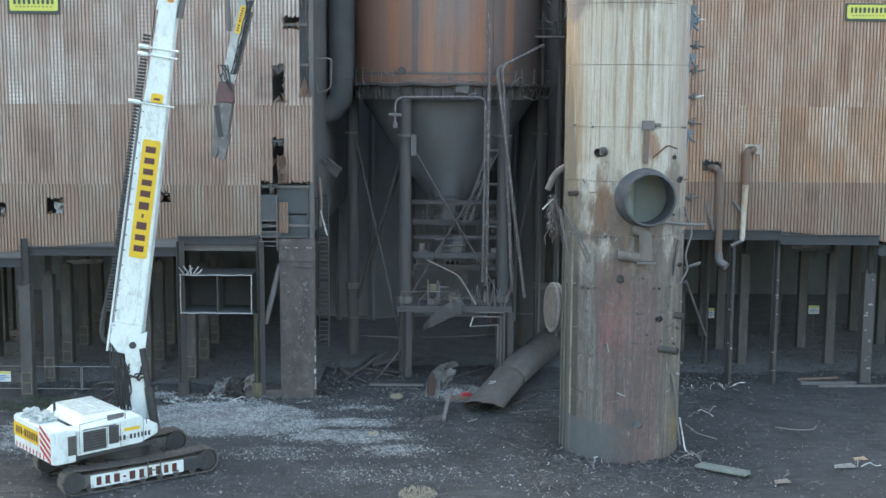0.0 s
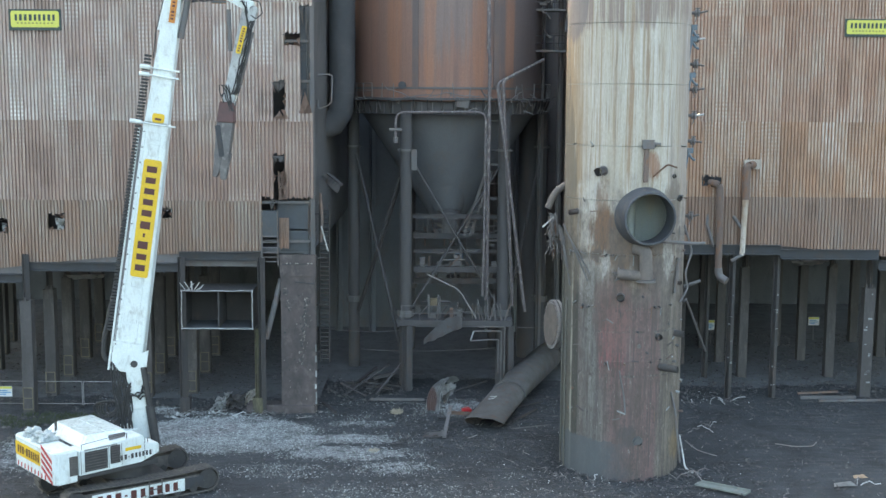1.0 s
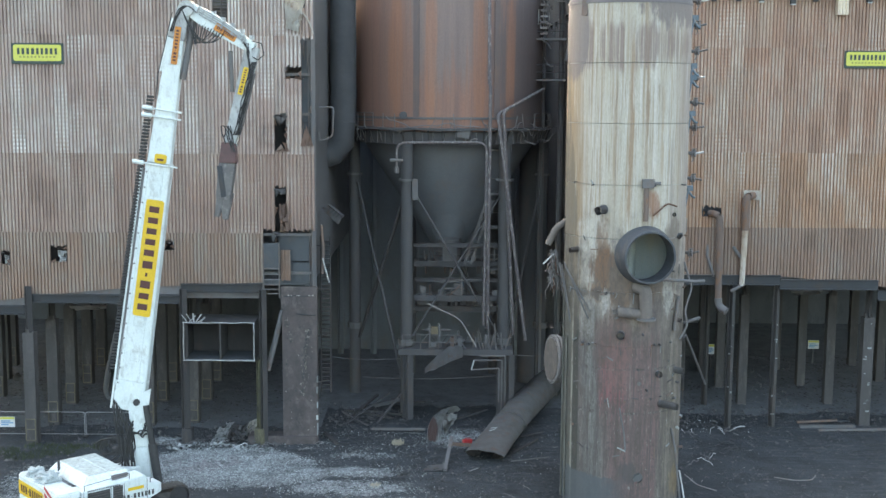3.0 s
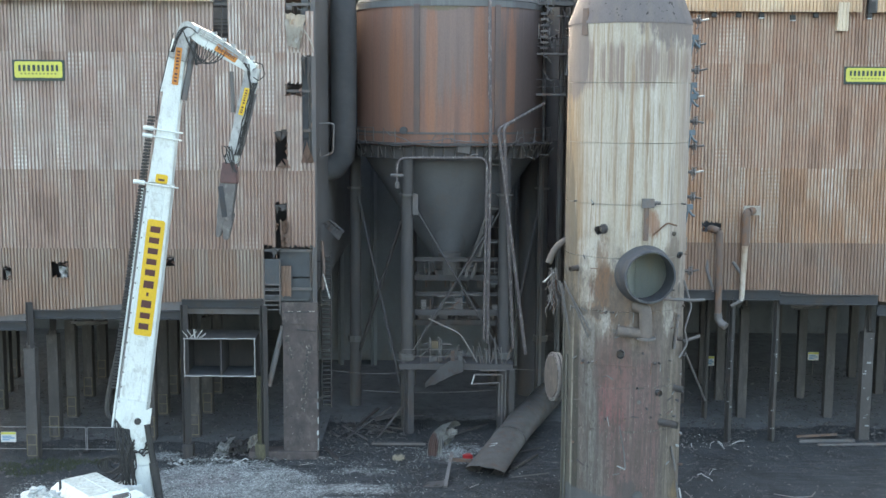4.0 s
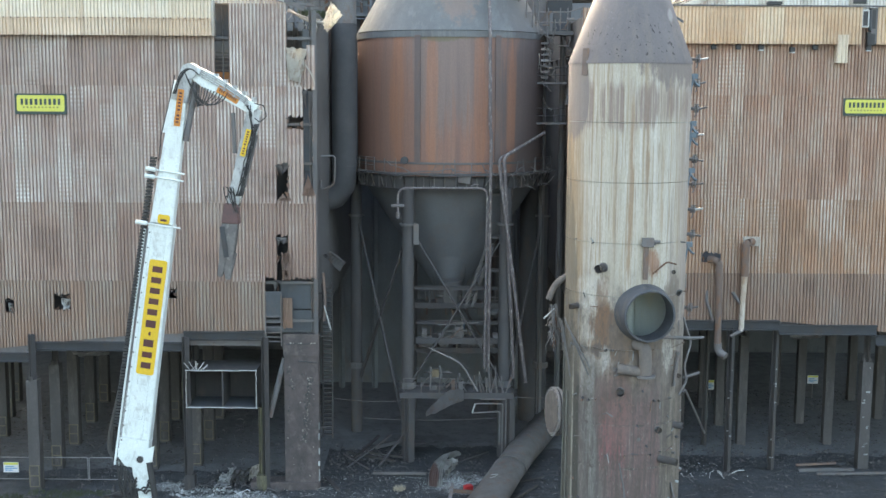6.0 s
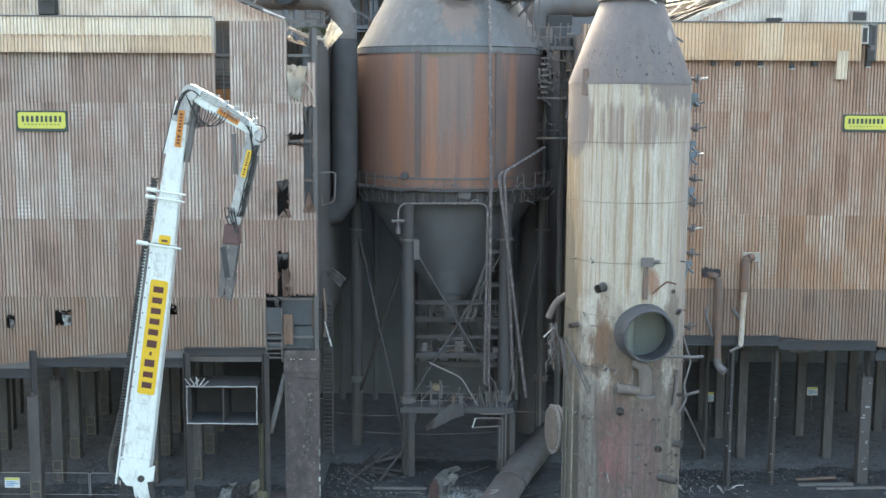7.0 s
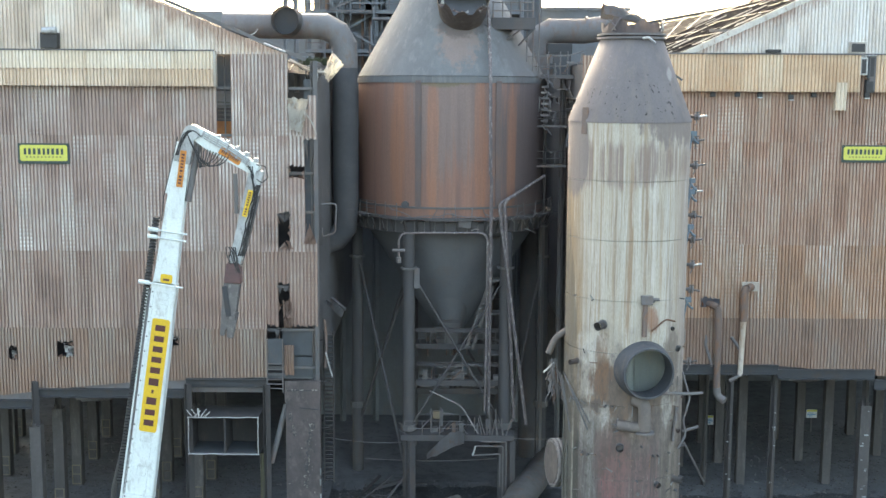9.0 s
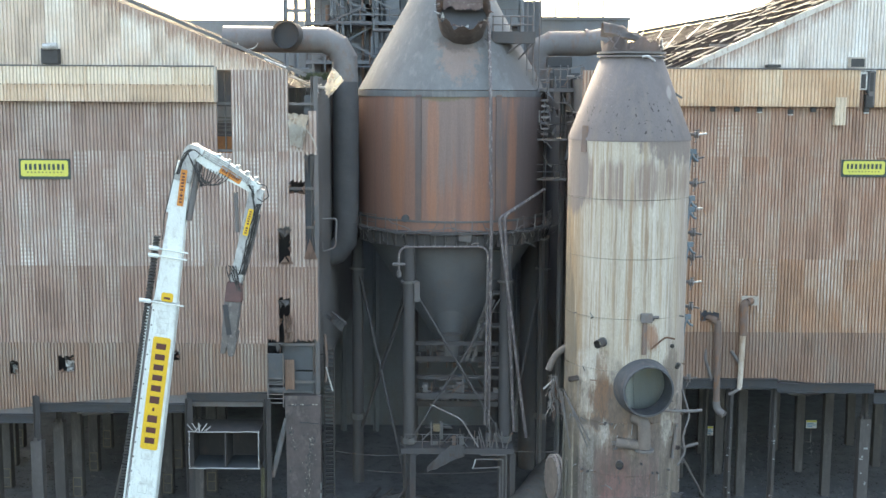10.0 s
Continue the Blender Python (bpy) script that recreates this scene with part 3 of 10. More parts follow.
    # bare framing behind the tall gap
    for p, q in (((-15.0, 29.2), (-14.3, 29.2)), ((-15.0, 30.4), (-14.3, 30.4)), ((-14.75, 27.1), (-14.75, 32.4)), ((-14.95, 28.6), (-14.35, 28.6))):
        bm = bmesh.new()
        bar(bm, (p[0], LY + 0.5, p[1]), (q[0], LY + 0.5, q[1]), 0.08)
        part("rail", bm, M_STEEL, shed)
    # black sheet added to keep the holes dark, and an orange panel in the gap
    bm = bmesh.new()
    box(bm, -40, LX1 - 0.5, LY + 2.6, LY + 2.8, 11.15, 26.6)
    part("partition", bm, M_BLACK, shed, "black sheet added behind the holes to keep them dark")
    bm = bmesh.new()
    box(bm, -15.6, -13.8, LY + 0.9, LY + 1.0, 26.0, 28.2)
    part("panel", bm, M_RUSTPANEL, shed, "orange rusty panel behind the gap")
    bm = bmesh.new()
    box(bm, -15.6, -13.8, LY + 0.7, LY + 0.8, 30.2, 33.2)
    part("panel", bm, M_GREY, shed, "grey lining behind the gap")
    bm = bmesh.new()
    box(bm, -15.6, -13.8, LY + 1.1, LY + 1.2, 28.0, 29.1)
    part("panel", bm, M_GREY, shed, "grey lining behind the gap")
    for k in range(5):
        bm = bmesh.new()
        bar(bm, (-15.3, LY + 0.8, 28.35 + 0.28 * k), (-14.1, LY + 0.8, 28.35 + 0.28 * k + (0.1 if k % 2 else -0.06)), 0.10)
        part("rail", bm, M_STEEL, shed)
    bm = bmesh.new()
    box(bm, -15.25, -15.12, LY - 0.7, LY - 0.1, 30.5, 32.8)
    part("end_trim", bm, M_PURLIN, band, "pale end trim")
    # corner post
    bm = bmesh.new()
    beam(bm, (LX1 - 0.18, LY + 0.2, 0.0), (LX1 - 0.18, LY + 0.2, 32.2), 0.35, 0.35, 0.04)
    part("corner_post", bm, M_STEEL, shed)
    # inner blue-grey lining seen where the sheeting is gone
    for z0, z1 in ((20.1, 21.6), (21.7, 24.1), (24.2, 27.0), (29.2, 31.0)):
        bm = bmesh.new()
        box(bm, -9.5, -8.95, LY + 0.3, LY + 0.36, z0, z1)
        part("lining", bm, M_GREY, shed, "blue-grey inner lining panel")
    for x0, z0, z1 in ((-11.1, 12.4, 14.3), (-10.9, 10.9, 12.3)):
        bm = bmesh.new()
        box(bm, x0, -8.9, LY + 0.3, LY + 0.36, z0, z1)
        part("lining", bm, M_GREY, shed, "blue-grey inner lining panel")
    for x, y in ((-27.75, 78.0), (-27.75, 82.6), (-28.2, 88.0), (-28.8, 94.2), (-29.5, 100.5), (-20.95, 82.6), (-21.5, 88.9), (-22.1, 95.1), (-22.6, 101.5), (-17.9, 83.2), (-18.2, 89.4), (-18.6, 95.6),
                 (-33.0, 84.0), (-34.4, 90.0), (-36.0, 95.5), (-37.2, 100.6), (-41, 98), (-42, 106), (-33, 108), (-25, 108)):
        column(shed, x, y, 10.7, 7.65, 0.76)
    for x, y in ((-17.4, 77.9), (-12.1, 77.9)):
        column(shed, x, y, 10.6, 0, 0.6, 0.36)
    return shed


def right_shed():
    shed = thing("corrugated_shed", "tall tan corrugated shed on columns beside the stack", "building", (25, 100, 0))
    bm = bmesh.new()
    girts(bm, RX0, RX1, RY + 0.16, (11.6,))
    wall = part("front_wall", bm, M_STEEL, shed, "corrugated cladding on sheeting rails")
    rails(wall, RX0, RX1, RY + 0.16, (14.3, 17.0, 19.7, 22.2, 24.8, 26.9, 30.4, 32.6))
    holes = [(18.0, 19.35, 15.15, 15.75), (20.9, 21.9, 16.5, 16.95), (30.0, 30.6, 30.4, 31.6)]
    low = piecewise([(9, 11.0), (24.0, 11.0), (31.1, 10.3), (42, 9.6)])
    sheet_row(wall, RX0, RX1, RY - 0.13, 9.6, 14.4, M_SKIRT, 0.94, holes, 0.0, low, 13)
    sheet_row(wall, RX0, RX1, RY - 0.02, 14.35, 19.7, M_SHEET_RLOW, 0.94, holes, 0.03, None, 14)
    sheet_row(wall, RX0, RX1, RY - 0.06, 19.65, 26.9, M_SHEET_R, 0.94, holes, 0.03, None, 15)
    sheet_row(wall, RX0, RX1, RY - 0.10, 26.85, 32.7, M_SHEET_R, 0.94, holes, 0.03, None, 16)
    bm = bmesh.new()
    box(bm, 14.9, 28.2, RY - 0.62, RY - 0.14, 30.45, 32.78)
    box(bm, 28.9, RX1, RY - 0.62, RY - 0.14, 30.45, 32.78)
    band = part("fascia", bm, M_STEEL, shed)
    sheet_row(band, 14.9, 28.25, RY - 0.64, 30.35, 32.85, M_FASCIA, 2.82, (), 0.0, None, 17)
    sheet_row(band, 29.3, RX1, RY - 0.64, 30.35, 32.85, M_FASCIA, 2.82, (), 0.0, None, 18)
    bm = bmesh.new()
    box(bm, 14.8, RX1, RY - 0.78, RY - 0.6, 32.86, 32.96)
    part("flashing", bm, M_STEEL, band)
    slope = (37.61 - 32.97) / (26.55 - 16.46)
    ridge = 36.0
    bm = bmesh.new()
    girts(bm, 18, RX1, RY + 0.16, (34.5,))
    gable = part("gable_wall", bm, M_STEEL, shed)
    n = 28
    x_low = 15.6
    for k in range(n):
        a, b = x_low + (RX1 - x_low) * k / n, x_low + (RX1 - x_low) * (k + 1) / n
        if b > ridge:
            continue
        bm = bmesh.new()
        corrugated(bm, 0, b - a, 0, 0.05 + (a - x_low) * slope, 0.085, 0.012, 0, random, 0, 0.05 + (b - x_low) * slope)
        ob = new("sheet", finish(bm))
        ob.data.materials.append(M_GABLE)
        ob.location = (a, RY - 0.14, 32.6)
        adopt(ob, gable)
    # stripped roof: rafters and bleached purlins
    zr = lambda x: 32.55 + (x - x_low) * slope
    bm = bmesh.new()
    bar(bm, (x_low - 0.5, RY - 0.16, zr(x_low - 0.5)), (ridge, RY - 0.2, zr(ridge)), 0.2, 0.42)
    part("verge", bm, M_PALE, shed, "bleached verge trim")
    for k in range(9):
        y = RY + 0.6 + 4.6 * k
        for j in range(9):
            if (3 * j + 5 * k) % 7 < 4:
                bm = bmesh.new()
                xa = 10 + 2.8 * j
                bar(bm, (xa, y + 1.2, zr(xa) + 0.02), (xa + 1.9, y + 1.2, zr(xa + 1.9) + 0.02), 0.16, 0.08)
                part("batten", bm, M_PURLIN, shed, "bleached broken batten")
        bm = bmesh.new()
        beam(bm, (9.3, y, zr(9.3) - 0.25), (ridge, y, zr(ridge) - 0.25), 0.25, 0.5, 0.04)
        for j in range(7):
            xa = 11 + 3.6 * j
            bar(bm, (xa, y, zr(xa) - 0.4), (xa + 1.8, y, zr(xa + 1.8) - 1.9), 0.12)
            bar(bm, (xa + 1.8, y, zr(xa + 1.8) - 1.9), (xa + 3.6, y, zr(xa + 3.6) - 0.4), 0.12)
        part("truss", bm, M_ROOF, shed, "dark roof truss stripped of sheeting")
    bm = bmesh.new()
    f = bm.faces.new([bm.verts.new((x, y, zr(x) - 0.75)) for x, y in ((9.6, RY + 0.8), (ridge, RY + 0.8), (ridge, 121.5), (9.6, 121.5))])
    bmesh.ops.solidify(bm, geom=[f], thickness=0.06)
    part("roof_deck", bm, M_ROOF, shed, "sooty roof boarding under stripped purlins")
    rng = random.Random(5)
    for j in range(13):
        for k in range(8):
            if rng.random() < 0.6:
                x, y = 9.6 + 2.0 * j + rng.uniform(-0.2, 0.2), RY + 0.8 + 4.6 * k
                bm = bmesh.new()
                vs = [bm.verts.new((xx, yy, zr(xx) - 0.55)) for xx, yy in ((x, y), (x + 1.9, y), (x + 1.9, y + rng.uniform(2.5, 4.4)), (x, y + rng.uniform(2.5, 4.4)))]
                fc = bm.faces.new(vs)
                bmesh.ops.solidify(bm, geom=[fc], thickness=0.05)
                part("roof_sheet", bm, M_ROOF, shed, "dark leftover roof sheet")
    for j in range(15):
        x = 9.5 + 1.8 * j
        y = RY + 0.5
        while y < 120:
            y2 = y + rng.uniform(12, 30)
            if rng.random() < 0.9:
                bm = bmesh.new()
                bar(bm, (x + rng.uniform(-0.25, 0.25), y, zr(x) + rng.uniform(-0.1, 0.05)), (x + rng.uniform(-0.5, 0.5), y2 - 0.3, zr(x) + rng.uniform(-0.2, 0.1)), 0.06, 0.06)
                part("purlin", bm, M_PURLIN, shed)
            y = y2
    # the next bay behind, also stripped
    near0, near1 = Vector((17.0, 121.0, 33.0)), Vector((36.0, 121.0, 41.7))
    far0, far1 = Vector((23.6, 150, 38.1)), Vector((47, 150, 42.4))
    bm = bmesh.new()
    f = bm.faces.new([bm.verts.new(v) for v in (near0, near1, far1, far0)])
    bmesh.ops.solidify(bm, geom=[f], thickness=0.08)
    part("rear_roof", bm, M_ROOF, shed, "dark stripped roof of the rear bay")
    lift = Vector((0, -0.1, 0.25))
    for j in range(9):
        bm = bmesh.new()
        u = (j + 0.3) / 9
        bar(bm, near0.lerp(near1, u) + lift, far0.lerp(far1, u) + lift, 0.09, 0.09)
        part("purlin", bm, M_PURLIN, shed)
    for j in range(7):
        for i in range(6):
            if (2 * i + 3 * j) % 5 < 3:
                w = (j + 0.5) / 7
                p, q = near0.lerp(far0, w), near1.lerp(far1, w)
                bm = bmesh.new()
                bar(bm, p.lerp(q, i / 6) + lift, p.lerp(q, i / 6 + 0.11) + lift, 0.14, 0.08)
                part("batten", bm, M_PURLIN, shed)
    bm = bmesh.new()
    beam(bm, far0 + lift, far1 + lift, 0.3, 0.4, 0.05)
    part("ridge_beam", bm, M_GREY, shed, "blue-grey ridge beam")
    for p in (far0, far0.lerp(far1, 0.5), far1):
        bm = bmesh.new()
        beam(bm, (p.x, p.y, -0.05), p, 0.4, 0.4, 0.05)
        part("rear_column", bm, M_POST, shed)
    # end and rear walls added here too, closing the view off dark
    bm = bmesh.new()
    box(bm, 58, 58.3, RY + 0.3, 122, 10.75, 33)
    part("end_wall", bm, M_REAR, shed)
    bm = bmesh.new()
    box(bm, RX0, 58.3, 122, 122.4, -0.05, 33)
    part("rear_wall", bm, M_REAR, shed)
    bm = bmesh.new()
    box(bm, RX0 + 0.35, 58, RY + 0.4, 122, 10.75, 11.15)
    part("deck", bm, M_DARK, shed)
    bm = bmesh.new()
    box(bm, RX0 + 0.12, RX0 + 0.42, RY + 0.42, 122, 11.15, 32.2)
    part("side_wall", bm, M_STEEL, shed)
    bm = bmesh.new()
    for x0, x1, z in ((9.5, 23.6, 10.75), (23.6, 30.5, 10.45), (30.5, 42, 9.7)):
        beam(bm, (x0, RY - 0.3, z), (x1, RY - 0.3, z), 0.4, 0.7, 0.06)
    part("edge_beam", bm, M_BEAM, shed, "blue-grey painted steel edge beam")
    # slim front posts and the cased columns behind
    specks = random.Random(27)
    for x, y in ((23.55, 83.0), (20.3, 82.6), (16.6, 82.8)):
        col = column(shed, x, y, 10.6, 0, 0.6, 0.36)
        for _ in range(7):
            bm = bmesh.new()
            z, w = specks.uniform(0.5, 7.5), specks.uniform(0.03, 0.13)
            dx = specks.uniform(-0.1, 0.1)
            box(bm, x + dx - w, x + dx + w, y - 0.21, y - 0.183, z, z + specks.uniform(0.03, 0.16))
            part("paint_fleck", bm, M_CHIP, col, "pale paint fleck")
    for _ in range(12):
        bm = bmesh.new()
        z, w, dx = specks.uniform(1.0, 7.5), specks.uniform(0.03, 0.15), specks.uniform(-0.22, 0.22)
        box(bm, 30.4 + dx - w, 30.4 + dx + w, 83.395, 83.418, z, z + specks.uniform(0.03, 0.14))
        part("paint_fleck", bm, M_CHIP, shed, "pale paint fleck")
    for x, y in ((30.4, 83.8), (29.6, 89.4), (29.2, 95.2), (28.8, 101), (36.2, 96.7), (36.0, 102.7), (36.5, 90.5), (37, 84.5), (22.9, 89.2), (22.4, 94.5), (22.2, 100), (19.0, 93.5), (16.2, 89), (19.6, 98.5), (41.5, 90), (41.5, 97)):
        column(shed, x, y, 10.7, 7.9 if y < 84 else 8.6, 0.76 if y < 84 else 0.66, 0.34, False)
    for x, y in ((19.95, 88.7),):
        column(shed, x, y, 10.6, 0, 0.6, 0.32)
    return shed


LEFT = left_shed()
RIGHT = right_shed()


def ragged(shed, y, x0, x1, z0, z1, n, seed, mats):
    """Torn tongues of sheeting round the rim of a hole."""
    rng = random.Random(seed)
    mx, mz = (x0 + x1) / 2, (z0 + z1) / 2
    for k in range(n):
        u = rng.random()
        side = k % 4
        p = ((x0 + (x1 - x0) * u, z0), (x0 + (x1 - x0) * u, z1), (x0, z0 + (z1 - z0) * u), (x1, z0 + (z1 - z0) * u))[side]
        along = (1, 0) if side < 2 else (0, 1)
        w = rng.uniform(0.12, 0.3)
        f = rng.uniform(0.15, 0.55)
        tip = (p[0] + (mx - p[0]) * f + rng.uniform(-0.15, 0.15), p[1] + (mz - p[1]) * f + rng.uniform(-0.15, 0.15))
        bm = bmesh.new()
        a = bm.verts.new((p[0] - along[0] * w, y, p[1] - along[1] * w))
        b = bm.verts.new((p[0] + along[0] * w, y, p[1] + along[1] * w))
        m1 = bm.verts.new(((p[0] + tip[0]) / 2 + along[0] * w * 0.6, y - rng.uniform(0.0, 0.2), (p[1] + tip[1]) / 2 + along[1] * w * 0.6))
        c = bm.verts.new((tip[0], y - rng.uniform(-0.15, 0.3), tip[1]))
        fs = [bm.faces.new((a, b, m1)), bm.faces.new((a, m1, c))]
        bmesh.ops.solidify(bm, geom=fs, thickness=0.02)
        part("torn_edge", bm, mats[k % len(mats)], shed, "torn curled sheeting edge")


for k, (x0, x1, z0, z1, n) in enumerate(((-26.3, -25.2, 12.3, 13.25, 6), (-29.6, -29.0, 12.1, 12.9, 5), (-18.7, -18.05, 13.1, 13.7, 8), (-11.25, -10.4, 19.75, 22.1, 12), (-10.5, -9.45, 24.5, 25.2, 9), (-11.3, -10.55, 14.4, 17.3, 12), (-9.42, -8.8, 20.1, 27.0, 10), (-12.1, -11.2, 12.0, 14.4, 8))):
    ragged(LEFT, LY - 0.2, x0, x1, z0, z1, n, 100 + k, (M_SHEET_LOW, M_SCRAP, M_SHEET_LOW) if k < 3 else (M_SHEET_LOW, M_STEEL, M_SHEET_LOW, M_SHEET_LOW))
for k, (x0, x1, z0, z1, n) in enumerate(((18.05, 18.9, 15.2, 15.75, 7), (20.9, 21.9, 16.5, 16.95, 7))):
    ragged(RIGHT, RY - 0.2, x0, x1, z0, z1, n, 120 + k, (M_SHEET_RLOW, M_STEEL))

# ---- silo ----
SX, SY, SR = 0.3, 92.4, 7.15


def rust_shell_mat():
    m = Nodes("orange_rust_shell", 0.7)
    c = m.mix((0.275, 0.165, 0.13), (0.315, 0.16, 0.115), m.noise(0.35, 1, 1, 0.12, 6, 0.6, 1.0))
    c = m.mix(c, (0.36, 0.185, 0.125), m.calc("MULTIPLY", m.noise(0.8, 1, 1, 0.04, 6, 0.7, 8.0, 0.52, 0.78), 0.4))
    # greyed upper middle, darker right flank, and mossy run under the cone
    c = m.mix(c, (0.235, 0.18, 0.165), m.calc("MULTIPLY", m.blot(0.2, 29.5, 2.6, 5.0, 3.0, 1.0, 1.2, 0.05), 0.9))
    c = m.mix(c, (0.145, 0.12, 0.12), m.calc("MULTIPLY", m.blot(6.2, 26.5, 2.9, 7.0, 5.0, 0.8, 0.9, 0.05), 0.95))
    for k, (cx, rx) in enumerate(((2.35, 0.5), (4.7, 0.35), (-3.6, 0.5), (-1.0, 0.4))):
        c = m.mix(c, (0.41, 0.18, 0.10), m.calc("MULTIPLY", m.blot(cx, 26.2, rx, 5.5, 61.0 + k, 0.9, 1.0, 0.04), 0.6))
    c = m.mix(c, (0.16, 0.15, 0.09), m.calc("MULTIPLY", m.blot(-0.2, 31.0, 2.4, 0.45, 9.0, 0.6, 0.8, 0.6), 0.7))
    c = m.mix(c, (0.14, 0.105, 0.10), m.calc("MULTIPLY", m.noise(0.9, 1, 1, 0.05, 7, 0.7, 5.0, 0.52, 0.72), 0.5))
    c = m.mix(c, (0.30, 0.22, 0.18), m.calc("MULTIPLY", m.noise(3.4, 1, 1, 0.02, 6, 0.7, 17.0, 0.55, 0.72), 0.3))
    c = m.mix(c, (0.10, 0.09, 0.09), m.calc("MULTIPLY", m.noise(3.0, 1, 1, 0.05, 6, 0.7, 3.0, 0.5, 0.8), 0.35))
    fine = m.noise(12, 1, 1, 0.6, 4, 0.7, 2.0, 0.25, 0.75)
    return m.done(m.mix(c, (0.05, 0.035, 0.03), m.calc("MULTIPLY", fine, 0.3)), fine, 0.2)


def cone_mat():
    m = Nodes("pale_grey_cone", 0.8)
    m.b.inputs["Specular IOR Level"].default_value = 0.2
    c = m.mix((0.185, 0.195, 0.20), (0.15, 0.155, 0.16), m.noise(0.5, 1, 1, 0.3, 7, 0.65, 2.0))
    c = m.mix(c, (0.27, 0.275, 0.275), m.calc("MULTIPLY", m.noise(1.8, 1, 1, 0.05, 7, 0.7, 11.0, 0.52, 0.70), 0.6))
    c = m.mix(c, (0.27, 0.205, 0.18), m.calc("MULTIPLY", m.blot(0.7, 33.6, 1.5, 1.7, 13.0, 1.2, 0.8, 0.7), 0.75))
    c = m.mix(c, (0.10, 0.085, 0.08), m.calc("MULTIPLY", m.blot(1.1, 35.0, 1.7, 0.9, 15.0, 0.9, 0.9, 0.7), 0.6))
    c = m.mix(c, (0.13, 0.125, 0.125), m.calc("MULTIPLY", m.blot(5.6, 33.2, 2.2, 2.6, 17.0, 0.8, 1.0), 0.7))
    fine = m.noise(14, 1, 1, 0.5, 5, 0.75, 2.0, 0.25, 0.75)
    return m.done(m.mix(c, (0.05, 0.05, 0.05), m.calc("MULTIPLY", fine, 0.3)), fine, 0.25)


M_RUSTSHELL = rust_shell_mat()
M_CONE = cone_mat()
M_BURNT = worn("burnt_pink_steel", (0.30, 0.225, 0.20), (0.20, 0.15, 0.135), (0.40, 0.34, 0.31), 1.4, 0.75)
# sooty grey raised and blued to carry the haze under the silo
M_HOPPER = worn("haze_lifted_hopper", (0.172, 0.182, 0.196), (0.145, 0.153, 0.165), (0.17, 0.162, 0.16), 0.4, 0.9, 0.0, 0.3)


def on_shell(r, a, z):
    return (SX + r * math.cos(a), SY + r * math.sin(a), z)


M_STRIP = worn("greyed_rust_strip", (0.19, 0.148, 0.138), (0.15, 0.12, 0.115), (0.23, 0.15, 0.12), 0.6, 0.8, 0.0, 0.2)
M_OCHREBOX = worn("tan_box_paint", (0.24, 0.19, 0.12), (0.18, 0.145, 0.10), None, 1.5, 0.7)


